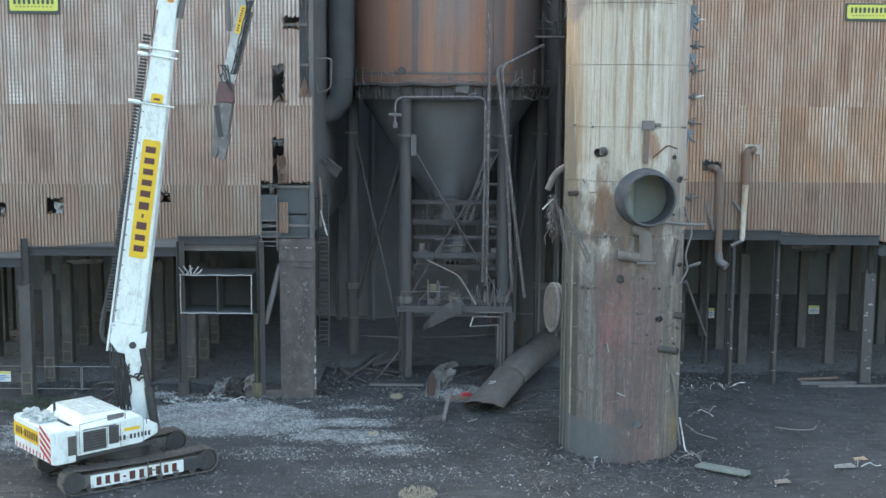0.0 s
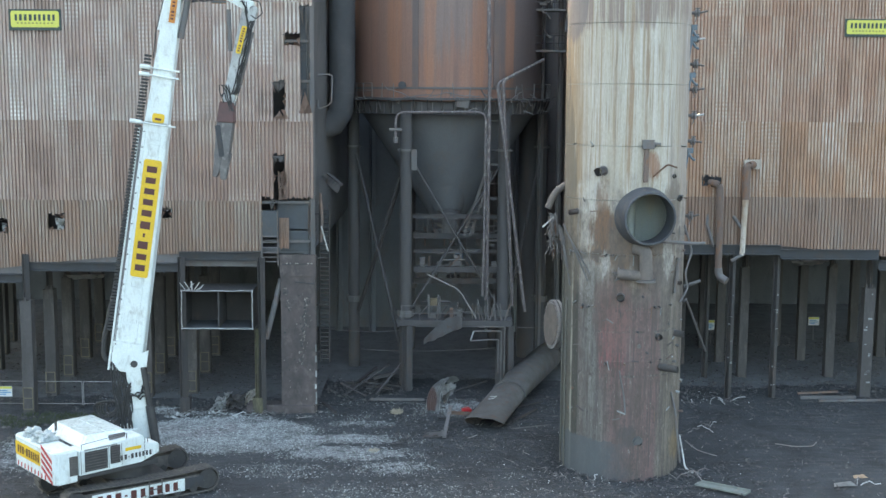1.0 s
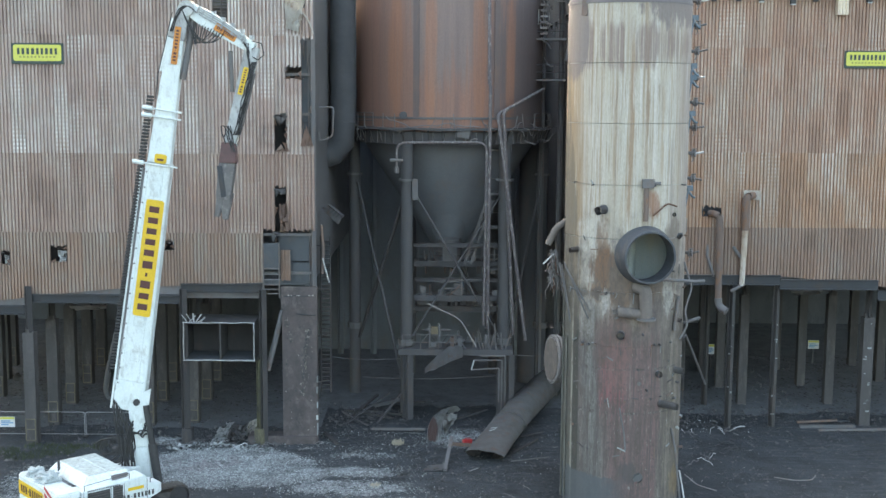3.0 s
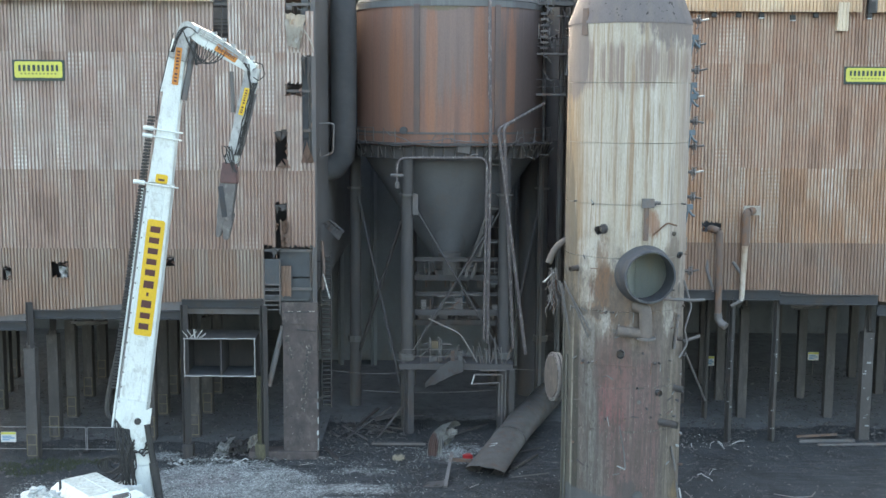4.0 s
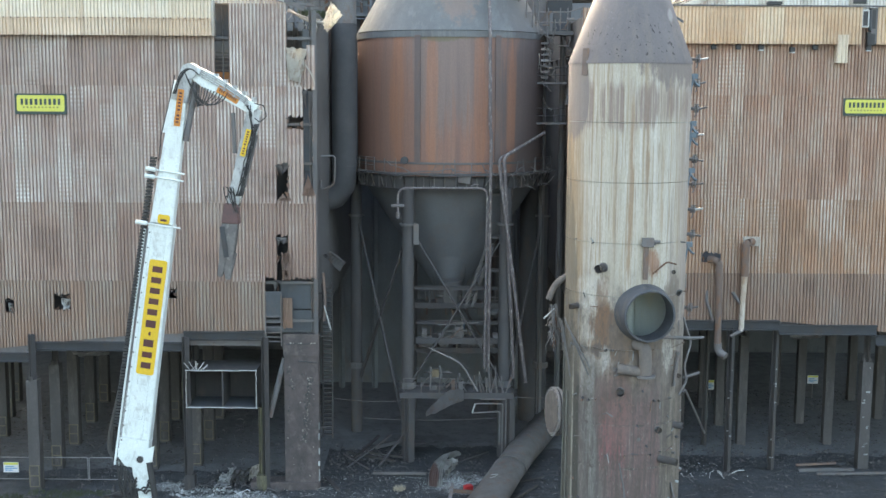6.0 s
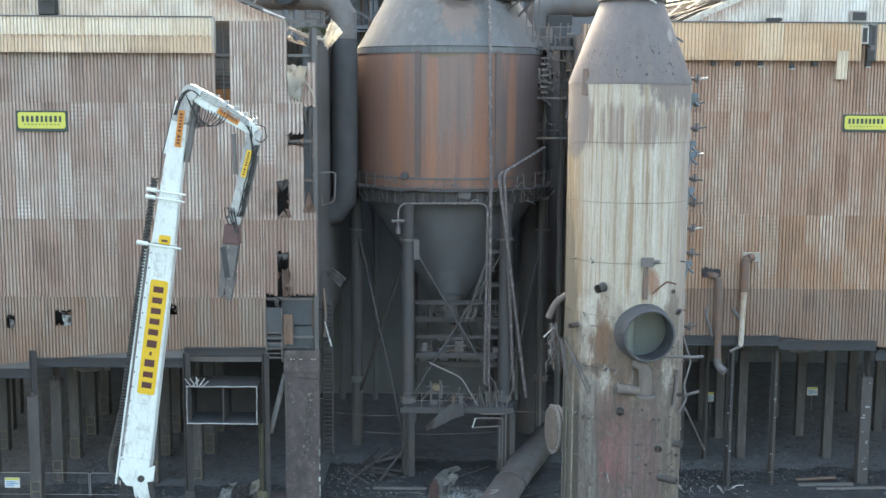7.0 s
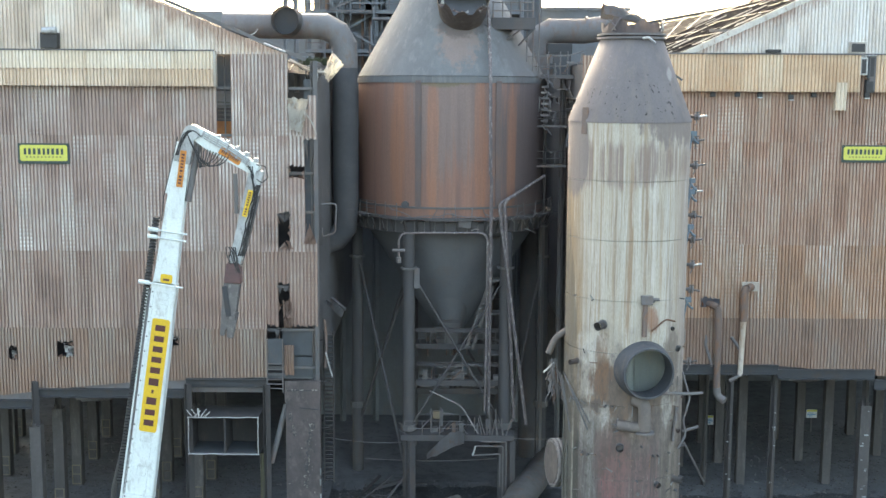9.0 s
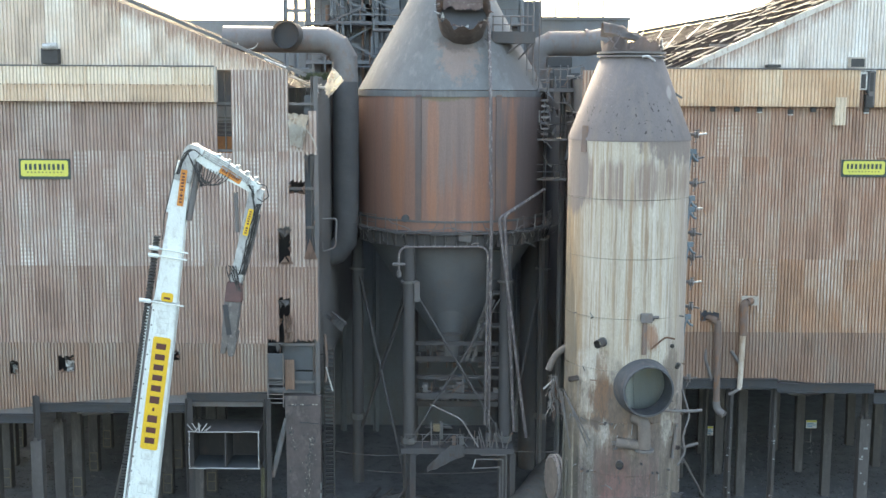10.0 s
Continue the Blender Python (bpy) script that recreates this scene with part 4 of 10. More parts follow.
def silo():
    s = thing("silo", "rust-orange steel silo with grey cone on tubular legs", "silo", (SX, SY, 0))
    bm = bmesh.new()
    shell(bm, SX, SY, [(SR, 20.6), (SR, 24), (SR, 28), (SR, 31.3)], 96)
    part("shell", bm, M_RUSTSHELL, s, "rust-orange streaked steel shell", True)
    for z, h in ((21.9, 0.12), (31.2, 0.35)):
        bm = bmesh.new()
        shell(bm, SX, SY, [(SR + 0.002, z - h), (SR + 0.07, z - h), (SR + 0.07, z + h * 0.3), (SR + 0.002, z + h * 0.3)], 96)
        part("band", bm, M_CONE if z > 30 else M_STEEL, s, "", True)
    for a in (-1.91, -1.08):
        bm = bmesh.new()
        p = on_shell(SR + 0.05, a, 0)
        m = Matrix.Translation((p[0], p[1], 0)) @ pose(0, 0, 0, 0, 0, math.degrees(a) + 90)
        box(bm, -0.22, 0.22, -0.03, 0.05, 21.9, 31.0, m)
        part("strip", bm, M_STRIP, s, "greyed vertical strip")
    top = 39.5
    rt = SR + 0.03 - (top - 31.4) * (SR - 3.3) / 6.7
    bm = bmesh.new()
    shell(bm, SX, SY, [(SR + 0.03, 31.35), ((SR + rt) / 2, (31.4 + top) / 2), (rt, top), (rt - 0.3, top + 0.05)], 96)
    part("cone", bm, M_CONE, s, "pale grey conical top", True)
    # torn outlet stub on the cone
    M_STUBSKIN = worn("burnt_outlet_steel", (0.20, 0.17, 0.155), (0.15, 0.125, 0.115), (0.27, 0.225, 0.20), 1.1, 0.8, 0.0, 0.6)
    bm = bmesh.new()
    rng = random.Random(4)
    seg = 36
    axis0, axis1 = Vector((1.02, 88.9, 35.35)), Vector((1.08, 86.55, 37.25))
    d = (axis1 - axis0).normalized()
    side = Vector((1, 0, 0))
    up = d.cross(side)
    rings = []
    for j, (p, r) in enumerate(((axis0 - d * 1.6, 1.5), (axis0, 1.55), (axis1, 1.98))):
        ring = []
        for k in range(seg):
            a = 2 * math.pi * k / seg
            cut = (1.2 * noise.noise(Vector((math.cos(a) * 2.2, math.sin(a) * 2.2, 4))) + rng.uniform(-0.14, 0.14)) if j == 2 else 0
            ring.append(bm.verts.new(p + d * cut + r * (math.cos(a) * side + math.sin(a) * up)))
        rings.append(ring)
    for lo, hi in zip(rings, rings[1:]):
        for k in range(seg):
            bm.faces.new((lo[k], lo[(k + 1) % seg], hi[(k + 1) % seg], hi[k]))
    bmesh.ops.solidify(bm, geom=bm.faces[:], thickness=0.08)
    part("outlet_stub", bm, M_STUBSKIN, s, "torn-off steel outlet with jagged rim", True)
    for w0, w1, h0, h1, mat, lab in ((-1.45, 1.45, 0.25, 1.5, M_BURNT, "burnt pinkish plate inside the outlet"),):
        bm = bmesh.new()
        lo, hi = [], []
        n = 26
        for k in range(n + 1):
            u = w0 + (w1 - w0) * k / n
            rag = 0.5 * noise.noise(Vector((u * 1.7, 3, 1))) + rng.uniform(-0.12, 0.12)
            lim = math.sqrt(max(0.0, 1.9 ** 2 - u * u))
            lo.append(bm.verts.new(axis1 - d * 0.5 + side * u + up * (h0 + rag)))
            hi.append(bm.verts.new(axis1 - d * 0.5 + side * u + up * lim))
        for k in range(n):
            bm.faces.new((lo[k], lo[k + 1], hi[k + 1], hi[k]))
        bmesh.ops.solidify(bm, geom=bm.faces[:], thickness=0.06)
        part("torn_plate", bm, mat, s, lab)
    # disc across the outlet, black in place of the shade inside
    bm = bmesh.new()
    tube(bm, [axis1 - d * 1.3, axis1 - d * 1.25], 1.74, 36)
    part("outlet_inside", bm, M_BLACK, s, "black disc for the shaded inside of the outlet")
    bm = bmesh.new()
    n = 40
    pts = [axis0 + d * 0.25 + 1.62 * (math.cos(2 * math.pi * k / n) * side + math.sin(2 * math.pi * k / n) * up) for k in range(n)] + [axis0 + d * 0.25 + 1.62 * side]
    tube(bm, pts, 0.07, 8)
    part("outlet_collar", bm, M_STUBSKIN, s, "burnt collar round the outlet", True)
    for k in range(10):
        a = 2 * math.pi * k / 10 + 0.2
        p = axis0 + d * 0.5 + 1.6 * (math.cos(a) * side + math.sin(a) * up)
        bm = bmesh.new()
        bar(bm, p, p - d * 0.1 + 0.55 * (math.cos(a) * side + math.sin(a) * up), 0.3, 0.1)
        part("lug", bm, M_SOOT, s)
    rim = random.Random(19)
    for k in range(34):
        a = rim.uniform(2.6, 6.9)
        p = axis1 + 1.96 * (math.cos(a) * side + math.sin(a) * up)
        q = p + d * rim.uniform(-0.1, 0.35) + side * rim.uniform(-0.35, 0.35) + up * rim.uniform(-0.3, 0.35)
        bm = bmesh.new()
        plate_pts = [bm.verts.new(v) for v in (p, p + side * 0.3, q)]
        f = bm.faces.new(plate_pts)
        bmesh.ops.solidify(bm, geom=[f], thickness=0.04)
        part("shred", bm, M_SCRAP if k % 3 == 0 else M_BURNT, s, "curled torn shred")
    # hopper
    bm = bmesh.new()
    shell(bm, SX, SY, [(SR - 0.35, 20.6), (SR - 0.6, 19.9), (1.05, 11.6), (1.0, 10.9)], 64)
    part("hopper", bm, M_HOPPER, s, "sooty conical hopper, its grey lifted for haze", True)
    bm = bmesh.new()
    shell(bm, SX, SY - 1.3, [(2.95, 19.75), (2.8, 18.6), (1.1, 12.3), (1.05, 11.7)], 48)
    part("inner_hopper", bm, M_HOPPER, s, "", True)
    # ring girder and platform
    bm = bmesh.new()
    shell(bm, SX, SY, [(SR - 0.3, 20.0), (SR + 0.25, 20.0), (SR + 0.25, 20.9), (SR - 0.3, 20.9)], 72)
    part("ring_girder", bm, M_LEG, s, "dark steel ring girder", True)
    bm = bmesh.new()
    rings = shell(bm, SX, SY, [(SR + 0.05, 21.0), (SR + 0.75, 21.0), (SR + 0.75, 21.16), (SR + 0.05, 21.16)], 72)
    rng = random.Random(8)
    for ring in rings[1:3]:
        for k, v in enumerate(ring):
            a = 2 * math.pi * k / 72
            v.co.z += 0.14 * noise.noise(Vector((math.cos(a) * 5, math.sin(a) * 5, 1)))
    part("ring_platform", bm, M_LEG, s, "buckled ring walkway")
    # handrail, bent and partly missing
    for k in range(22):
        a = math.pi + math.pi * (k + 0.5) / 22 + rng.uniform(-0.03, 0.03)
        if k in (8, 9, 13):
            continue
        bm = bmesh.new()
        lean = rng.uniform(-0.25, 0.25) if 7 < k < 17 else rng.uniform(-0.05, 0.05)
        h = rng.uniform(0.7, 1.1) if 7 < k < 17 else 1.1
        tube(bm, [on_shell(SR + 0.7, a, 21.1), on_shell(SR + 0.7 + 0.1 * abs(lean), a + lean * 0.12, 21.1 + h)], 0.035, 6)
        part("rail_post", bm, M_PIPE, s)
    for k0, k1 in ((0, 6), (17, 22)):
        for h in (0.55, 1.1):
            bm = bmesh.new()
            tube(bm, [on_shell(SR + 0.7, math.pi + math.pi * (k + 0.5) / 22, 21.1 + h) for k in range(k0, k1)], 0.03, 6)
            part("rail", bm, M_PIPE, s)
    for a0, a1, z0, z1 in ((4.1, 4.35, 21.9, 21.2), (4.3, 4.75, 21.25, 21.5), (4.7, 5.0, 21.5, 21.3)):
        bm = bmesh.new()
        tube(bm, [on_shell(SR + 0.8, a0 + (a1 - a0) * k / 6, z0 + (z1 - z0) * k / 6 + rng.uniform(-0.1, 0.1)) for k in range(7)], 0.035, 6)
        part("bent_rail", bm, M_PIPE, s, "bent loose handrail")
    for k in range(24):
        a = math.pi + math.pi * (k + 0.5) / 24
        bm = bmesh.new()
        bar(bm, on_shell(SR + 0.65, a, 21.0), on_shell(SR + 0.3, a, 20.1), 0.09)
        part("bracket", bm, M_POST, s)
    bm = bmesh.new()
    m = Matrix.Translation((1.25, 84.75, 20.85)) @ pose(0, 0, 0, 12, 8, 6)
    box(bm, -0.5, 0.5, -0.02, 0.02, -0.35, 0.35, m)
    part("plate", bm, M_PIPE, s, "loose grey plate hanging from the walkway")
    wreck = random.Random(23)
    for k in range(38):
        a = wreck.uniform(3.5, 6.1)
        z = wreck.choice((21.1, 21.1, 20.95, 20.3))
        bm = bmesh.new()
        p = Vector(on_shell(SR + 0.78, a, z))
        q = p + Vector((wreck.uniform(-0.9, 0.9), wreck.uniform(-0.15, 0.1), wreck.uniform(-0.5, 0.9)))
        tube(bm, sag(p, q, wreck.uniform(-0.15, 0.15), 4, 0.05, wreck), wreck.uniform(0.02, 0.04), 5)
        part("bent_rail", bm, wreck.choice((M_PIPE, M_PIPE, M_FALLEN, M_STEEL)), s, "bent loose handrail")
    for k in range(30):
        a = math.pi + math.pi * (k + 0.5) / 30
        bm = bmesh.new()
        bar(bm, on_shell(SR + 0.27, a, 20.02), on_shell(SR + 0.27, a, 20.88), 0.10, 0.05)
        part("rib", bm, M_STEEL, s)
    bm = bmesh.new()
    p = on_shell(SR + 0.02, -2.05, 22.05)
    tube(bm, [p, (p[0] - 0.05, p[1] - 0.3, p[2])], 0.27, 16)
    part("nozzle", bm, M_BLACK, s, "dark nozzle low on the shell", True)
    # legs
    legs = [(-2.75, 85.6), (4.35, 86.2), (-7.0, 92.0), (7.6, 92.4), (-2.8, 98.8), (4.2, 98.8)]
    for x, y in legs:
        bm = bmesh.new()
        tube(bm, [(x, y, -0.05), (x, y, 20.1)], 0.44, 20)
        leg = part("leg", bm, M_LEG, s, "sooty tubular steel leg", True)
        bm = bmesh.new()
        tube(bm, [(x, y, 17.35), (x, y, 17.5)], 0.62, 20)
        part("collar", bm, M_STEEL, leg)
        bm = bmesh.new()
        tube(bm, [(x, y, 5.3), (x, y, 5.75)], 0.6, 8)
        part("collar", bm, M_STEEL, leg)
    bm = bmesh.new()
    box(bm, -2.35, -1.95, 85.2, 85.3, 16.0, 17.5)
    part("gusset", bm, M_STEEL, s)
    # bracing
    for p, q, r in (((-2.25, 85.5, 16.6), (4.0, 85.9, 6.0), 0.075), ((4.0, 86.0, 16.2), (-2.4, 85.6, 5.8), 0.075),
                    ((-6.75, 91.6, 16.8), (-3.0, 86.0, 2.2), 0.11), ((-3.2, 86.2, 15.5), (-6.7, 91.8, 4.5), 0.10), ((-3.0, 98.4, 16.0), (-6.8, 92.6, 4.0), 0.10),
                    ((4.6, 86.4, 5.0), (7.4, 92.0, 16.5), 0.10), ((4.2, 98.0, 4.6), (-2.6, 98.2, 16.0), 0.10)):
        bm = bmesh.new()
        tube(bm, [p, q], r, 8)
        part("brace", bm, M_LEG, s, "diagonal bracing tube")
    # platforms under the hopper
    for x0, x1, y, z, d in ((-2.3, 4.1, 89.3, 11.0, 1.6), (-2.2, 4.2, 86.4, 8.85, 0.35), (-2.2, 4.0, 88.4, 7.7, 1.8), (-3.3, 5.0, 84.4, 5.2, 2.6)):
        bm = bmesh.new()
        box(bm, x0, x1, y, y + d, z - 0.12, z)
        for yy in (y, y + d - 0.12):
            box(bm, x0, x1, yy, yy + 0.12, z - 0.42, z - 0.122)
        plat = part("platform", bm, M_LEG, s, "sooty steel platform")
        mess = random.Random(int(z * 10))
        for _ in range(16 if d > 1 else 6):
            bm = bmesh.new()
            px, py = mess.uniform(x0 + 0.4, x1 - 0.4), y + mess.uniform(0.0, max(0.3, d - 0.4))
            q = (px + mess.uniform(-0.9, 0.9), py + mess.uniform(-0.3, 0.3), z + mess.uniform(0.1, 1.3))
            bar(bm, (px, py, z), q, mess.uniform(0.04, 0.12), mess.uniform(0.03, 0.08))
            part("debris_bar", bm, mess.choice((M_LEG, M_PIPE, M_STEEL, M_RUSTPIPE)), plat, "bent debris on the platform")
        if d > 1:
            n = 7
            for k in range(n):
                x = x0 + 0.3 + (x1 - x0 - 0.6) * k / (n - 1)
                if z < 6 and k > 3:
                    continue
                bm = bmesh.new()
                tube(bm, [(x, y + 0.1, z), (x, y + 0.1, z + 1.05)], 0.03, 6)
                part("rail_post", bm, M_PIPE, plat)
            for h in (0.5, 1.05):
                bm = bmesh.new()
                tube(bm, [(x0 + 0.3, y + 0.1, z + h), (x1 - 0.3 if z > 6 else 1.2, y + 0.1, z + h)], 0.028, 6)
                part("rail", bm, M_PIPE, plat)
    # outer frame below
    for x in (-2.6, 4.75):
        bm = bmesh.new()
        beam(bm, (x, 84.5, -0.05), (x, 84.5, 4.8), 0.55, 0.55, 0.06)
        part("post", bm, M_LEG, s)
    # pipework in front
    for pts, r, label in (([(-3.45, 84.35, 18.2), (-3.45, 84.35, 20.15), (2.95, 84.3, 20.2), (2.85, 84.6, 7.0)], 0.085, "bent pipe over the hopper"),):
        bm = bmesh.new()
        tube(bm, bend(pts, 0.7), r, 10)
        part("pipe", bm, M_FLAKY, s, label, True)
    bm = bmesh.new()
    tube(bm, [(-3.9, 84.35, 18.9), (-3.0, 84.35, 18.9)], 0.12, 8)
    tube(bm, [(-3.45, 84.35, 18.0), (-3.45, 84.35, 18.4)], 0.18, 8)
    part("valve", bm, M_PIPE, s)
    bm = bmesh.new()
    tube(bm, bend([(2.95, 88.3, 36.3), (3.05, 85.0, 31.3), (3.12, 85.0, 24.5), (3.2, 84.95, 24.0), (3.15, 85.3, 6.6)], 0.3), 0.13, 10)
    part("pipe", bm, M_FLAKY, s, "flaking grey-brown downpipe from the cone", True)
    for a, b in (((3.75, 84.9, 22.2), (6.0, 86.0, 5.6)), ((4.15, 84.9, 22.4), (5.1, 86.2, 6.0))):
        bm = bmesh.new()
        tube(bm, bend([(7.3, 88.6, 24.0), a, b], 0.4), 0.125, 10)
        part("pipe", bm, M_FLAKY, s, "leaning flaking pipe", True)
    # ladder and landings beside the hopper
    for z in (10.8, 13.9, 16.4, 19.6):
        bm = bmesh.new()
        box(bm, 3.0, 4.9, 86.8, 88.0, z - 0.14, z)
        lan = part("landing", bm, M_STEEL, s, "small steel landing")
        for x in (3.1, 4.0, 4.85):
            bm = bmesh.new()
            tube(bm, [(x, 86.85, z), (x, 86.85, z + 1.05)], 0.03, 6)
            part("rail_post", bm, M_PIPE, lan)
        bm = bmesh.new()
        tube(bm, [(3.1, 86.85, z + 1.05), (4.85, 86.85, z + 1.05)], 0.03, 6)
        part("rail", bm, M_PIPE, lan)
    for x in (1.5, 1.95):
        bm = bmesh.new()
        bar(bm, (x, 87.6, 11.0), (x + 1.6, 87.6, 15.8), 0.08, 0.2)
        part("stringer", bm, M_STEEL, s)
    for k in range(12):
        bm = bmesh.new()
        x, z = 1.5 + 1.6 * k / 12, 11.2 + 4.8 * k / 12
        box(bm, x, x + 0.5, 87.45, 87.75, z, z + 0.04)
        part("step", bm, M_STEEL, s)
    # torn cladding over the lower frame
    bm = bmesh.new()
    grid = []
    for i in range(9):
        row = []
        for j in range(5):
            u = i / 8
            x = -1.38 + 2.75 * u
            hi, lo = 3.9 + 1.6 * math.sin(min(1.0, u * 1.25) * 1.571), 3.6 + 1.15 * u
            z = hi + (min(lo, hi - 0.1) - hi) * j / 4
            row.append(bm.verts.new((x, 84.15 - 0.25 * math.sin(i * 0.8) - 0.06 * j, z + 0.08 * math.sin(3 * i + j))))
        grid.append(row)
    for i in range(8):
        for j in range(4):
            bm.faces.new((grid[i][j], grid[i + 1][j], grid[i + 1][j + 1], grid[i][j + 1]))
    bmesh.ops.solidify(bm, geom=bm.faces[:], thickness=0.03)
    part("torn_cladding", bm, M_PIPE, s, "crumpled torn cladding sheet", True)
    for pts in ([(2.2, 84.1, 4.5), (4.2, 84.1, 4.5), (4.2, 84.1, 0.3)], [(2.6, 84.2, 4.8), (4.45, 84.2, 4.8), (4.45, 84.2, 0.2)], [(2.0, 84.1, 3.8), (4.0, 84.15, 3.9), (4.0, 84.15, 1.4)], [(2.2, 84.1, 4.5), (2.0, 84.1, 3.8)]):
        bm = bmesh.new()
        tube(bm, bend(pts, 0.12, 3) if len(pts) > 2 else pts, 0.06, 8)
        part("pipe", bm, M_SCRAP if len(pts) == 2 else M_PIPE, s, "small bent pipe")
    bm = bmesh.new()
    tube(bm, bend([(-1.17, 84.2, 8.6), (1.14, 84.2, 7.5), (2.39, 84.2, 5.4)], 0.5, 5), 0.055, 8)
    part("pipe", bm, M_FALLEN, s, "loose bent pipe")
    rng = random.Random(77)
    for k in range(9):
        bm = bmesh.new()
        x = 2.6 + 0.22 * k + rng.uniform(-0.1, 0.1)
        bar(bm, (x, 84.6, 5.2), (x + rng.uniform(-0.5, 0.3), 84.7, 6.2 + rng.uniform(0, 1.1)), 0.1, 0.05)
        part("bent_bar", bm, M_PIPE, s)
    # walkway with brackets on the cone
    bm = bmesh.new()
    box(bm, 3.2, 6.4, 88.2, 89.6, 34.75, 35.6)
    walk_way = part("cone_platform", bm, M_LEG, s, "boxed steel walkway on the cone")
    for h in (0.5, 1.1):
        bm = bmesh.new()
        tube(bm, [(3.2, 88.3, 35.6 + h), (6.3, 88.3, 35.6 + h)], 0.05, 6)
        part("rail", bm, M_PIPE, walk_way)
    for x in (3.3, 4.0, 4.6, 5.3, 6.2):
        bm = bmesh.new()
        tube(bm, [(x, 88.3, 35.6), (x, 88.3, 36.8)], 0.05, 6)
        part("rail_post", bm, M_PIPE, walk_way)
    for xa, za, xb, zb in ((5.4, 34.8, 3.9, 33.7), (6.3, 34.8, 5.2, 33.6)):
        bm = bmesh.new()
        bar(bm, (xa, 88.3, za), (xb, 88.6, zb), 0.22, 0.12)
        part("bracket", bm, M_LEG, walk_way)
    for x, z0, z1 in ((5.85, 30.9, 40), (6.3, 30.9, 38.5), (6.75, 31.2, 41)):
        bm = bmesh.new()
        tube(bm, [(x, 88.9, z0), (x, 88.9, z1)], 0.06, 6)
        part("conduit", bm, M_PIPE, s)
    # vessel and plant on the platforms
    gear = random.Random(52)
    for k in range(70):
        z, y = gear.choice(((11.0, 89.5), (8.85, 86.6), (7.7, 88.6), (5.2, 85.2), (5.2, 86.2), (9.9, 90.2)))
        x = gear.uniform(-2.1, 3.9)
        bm = bmesh.new()
        kind = gear.random()
        if kind < 0.35:
            tube(bm, [(x, y, z), (x, y, z + gear.uniform(0.5, 2.0))], gear.uniform(0.03, 0.09), 6)
        elif kind < 0.7:
            x2 = min(4.1, x + gear.uniform(0.6, 2.2))
            h = z + gear.uniform(0.2, 1.6)
            tube(bm, [(x, y, h), (x2, y, h + gear.uniform(-0.1, 0.1))], gear.uniform(0.025, 0.07), 6)
        else:
            w = gear.uniform(0.12, 0.4)
            box(bm, x - w, x + w, y, y + 0.5, z, z + gear.uniform(0.2, 0.9))
        part("plant_piece", bm, gear.choice((M_LEG, M_STEEL, M_STEEL, M_PIPE, M_RUSTPIPE)), s)
    bm = bmesh.new()
    box(bm, 0.85, 1.5, 89.3, 89.8, 8.9, 9.5, None, 0.05)
    part("pump", bm, worn("faded_blue_paint", (0.06, 0.15, 0.24), (0.05, 0.10, 0.15), None, 1.5, 0.6), s, "small faded blue pump")
    bm = bmesh.new()
    box(bm, -0.95, -0.45, 86.0, 86.3, 6.0, 6.55, None, 0.03)
    part("junction_box", bm, M_OCHREBOX, s, "small tan junction box")
    for z, x0, x1 in ((9.9, -2.2, 4.0), (12.5, -2.3, 4.1)):
        bm = bmesh.new()
        beam(bm, (x0, 87.2, z), (x1, 87.2, z), 0.2, 0.3, 0.03)
        part("cross_beam", bm, M_LEG, s)
    bm = bmesh.new()
    shell(bm, 0.4, 90.2, [(0.0, 11.1), (0.9, 11.0), (0.9, 12.6), (0.0, 12.9)], 24)
    part("vessel", bm, M_STEEL, s, "sooty vessel under the hopper", True)
    for q in ((-1.6, -0.6, 88.6, 89.6, 7.7, 8.5), (1.2, 2.9, 88.8, 89.8, 7.7, 8.4)):
        bm = bmesh.new()
        box(bm, *q, None, 0.05)
        part("motor_box", bm, M_STEEL, s)
    return s


silo()


# ---- stack ----
KX, KY, KR = 10.58, 69.4, 3.52


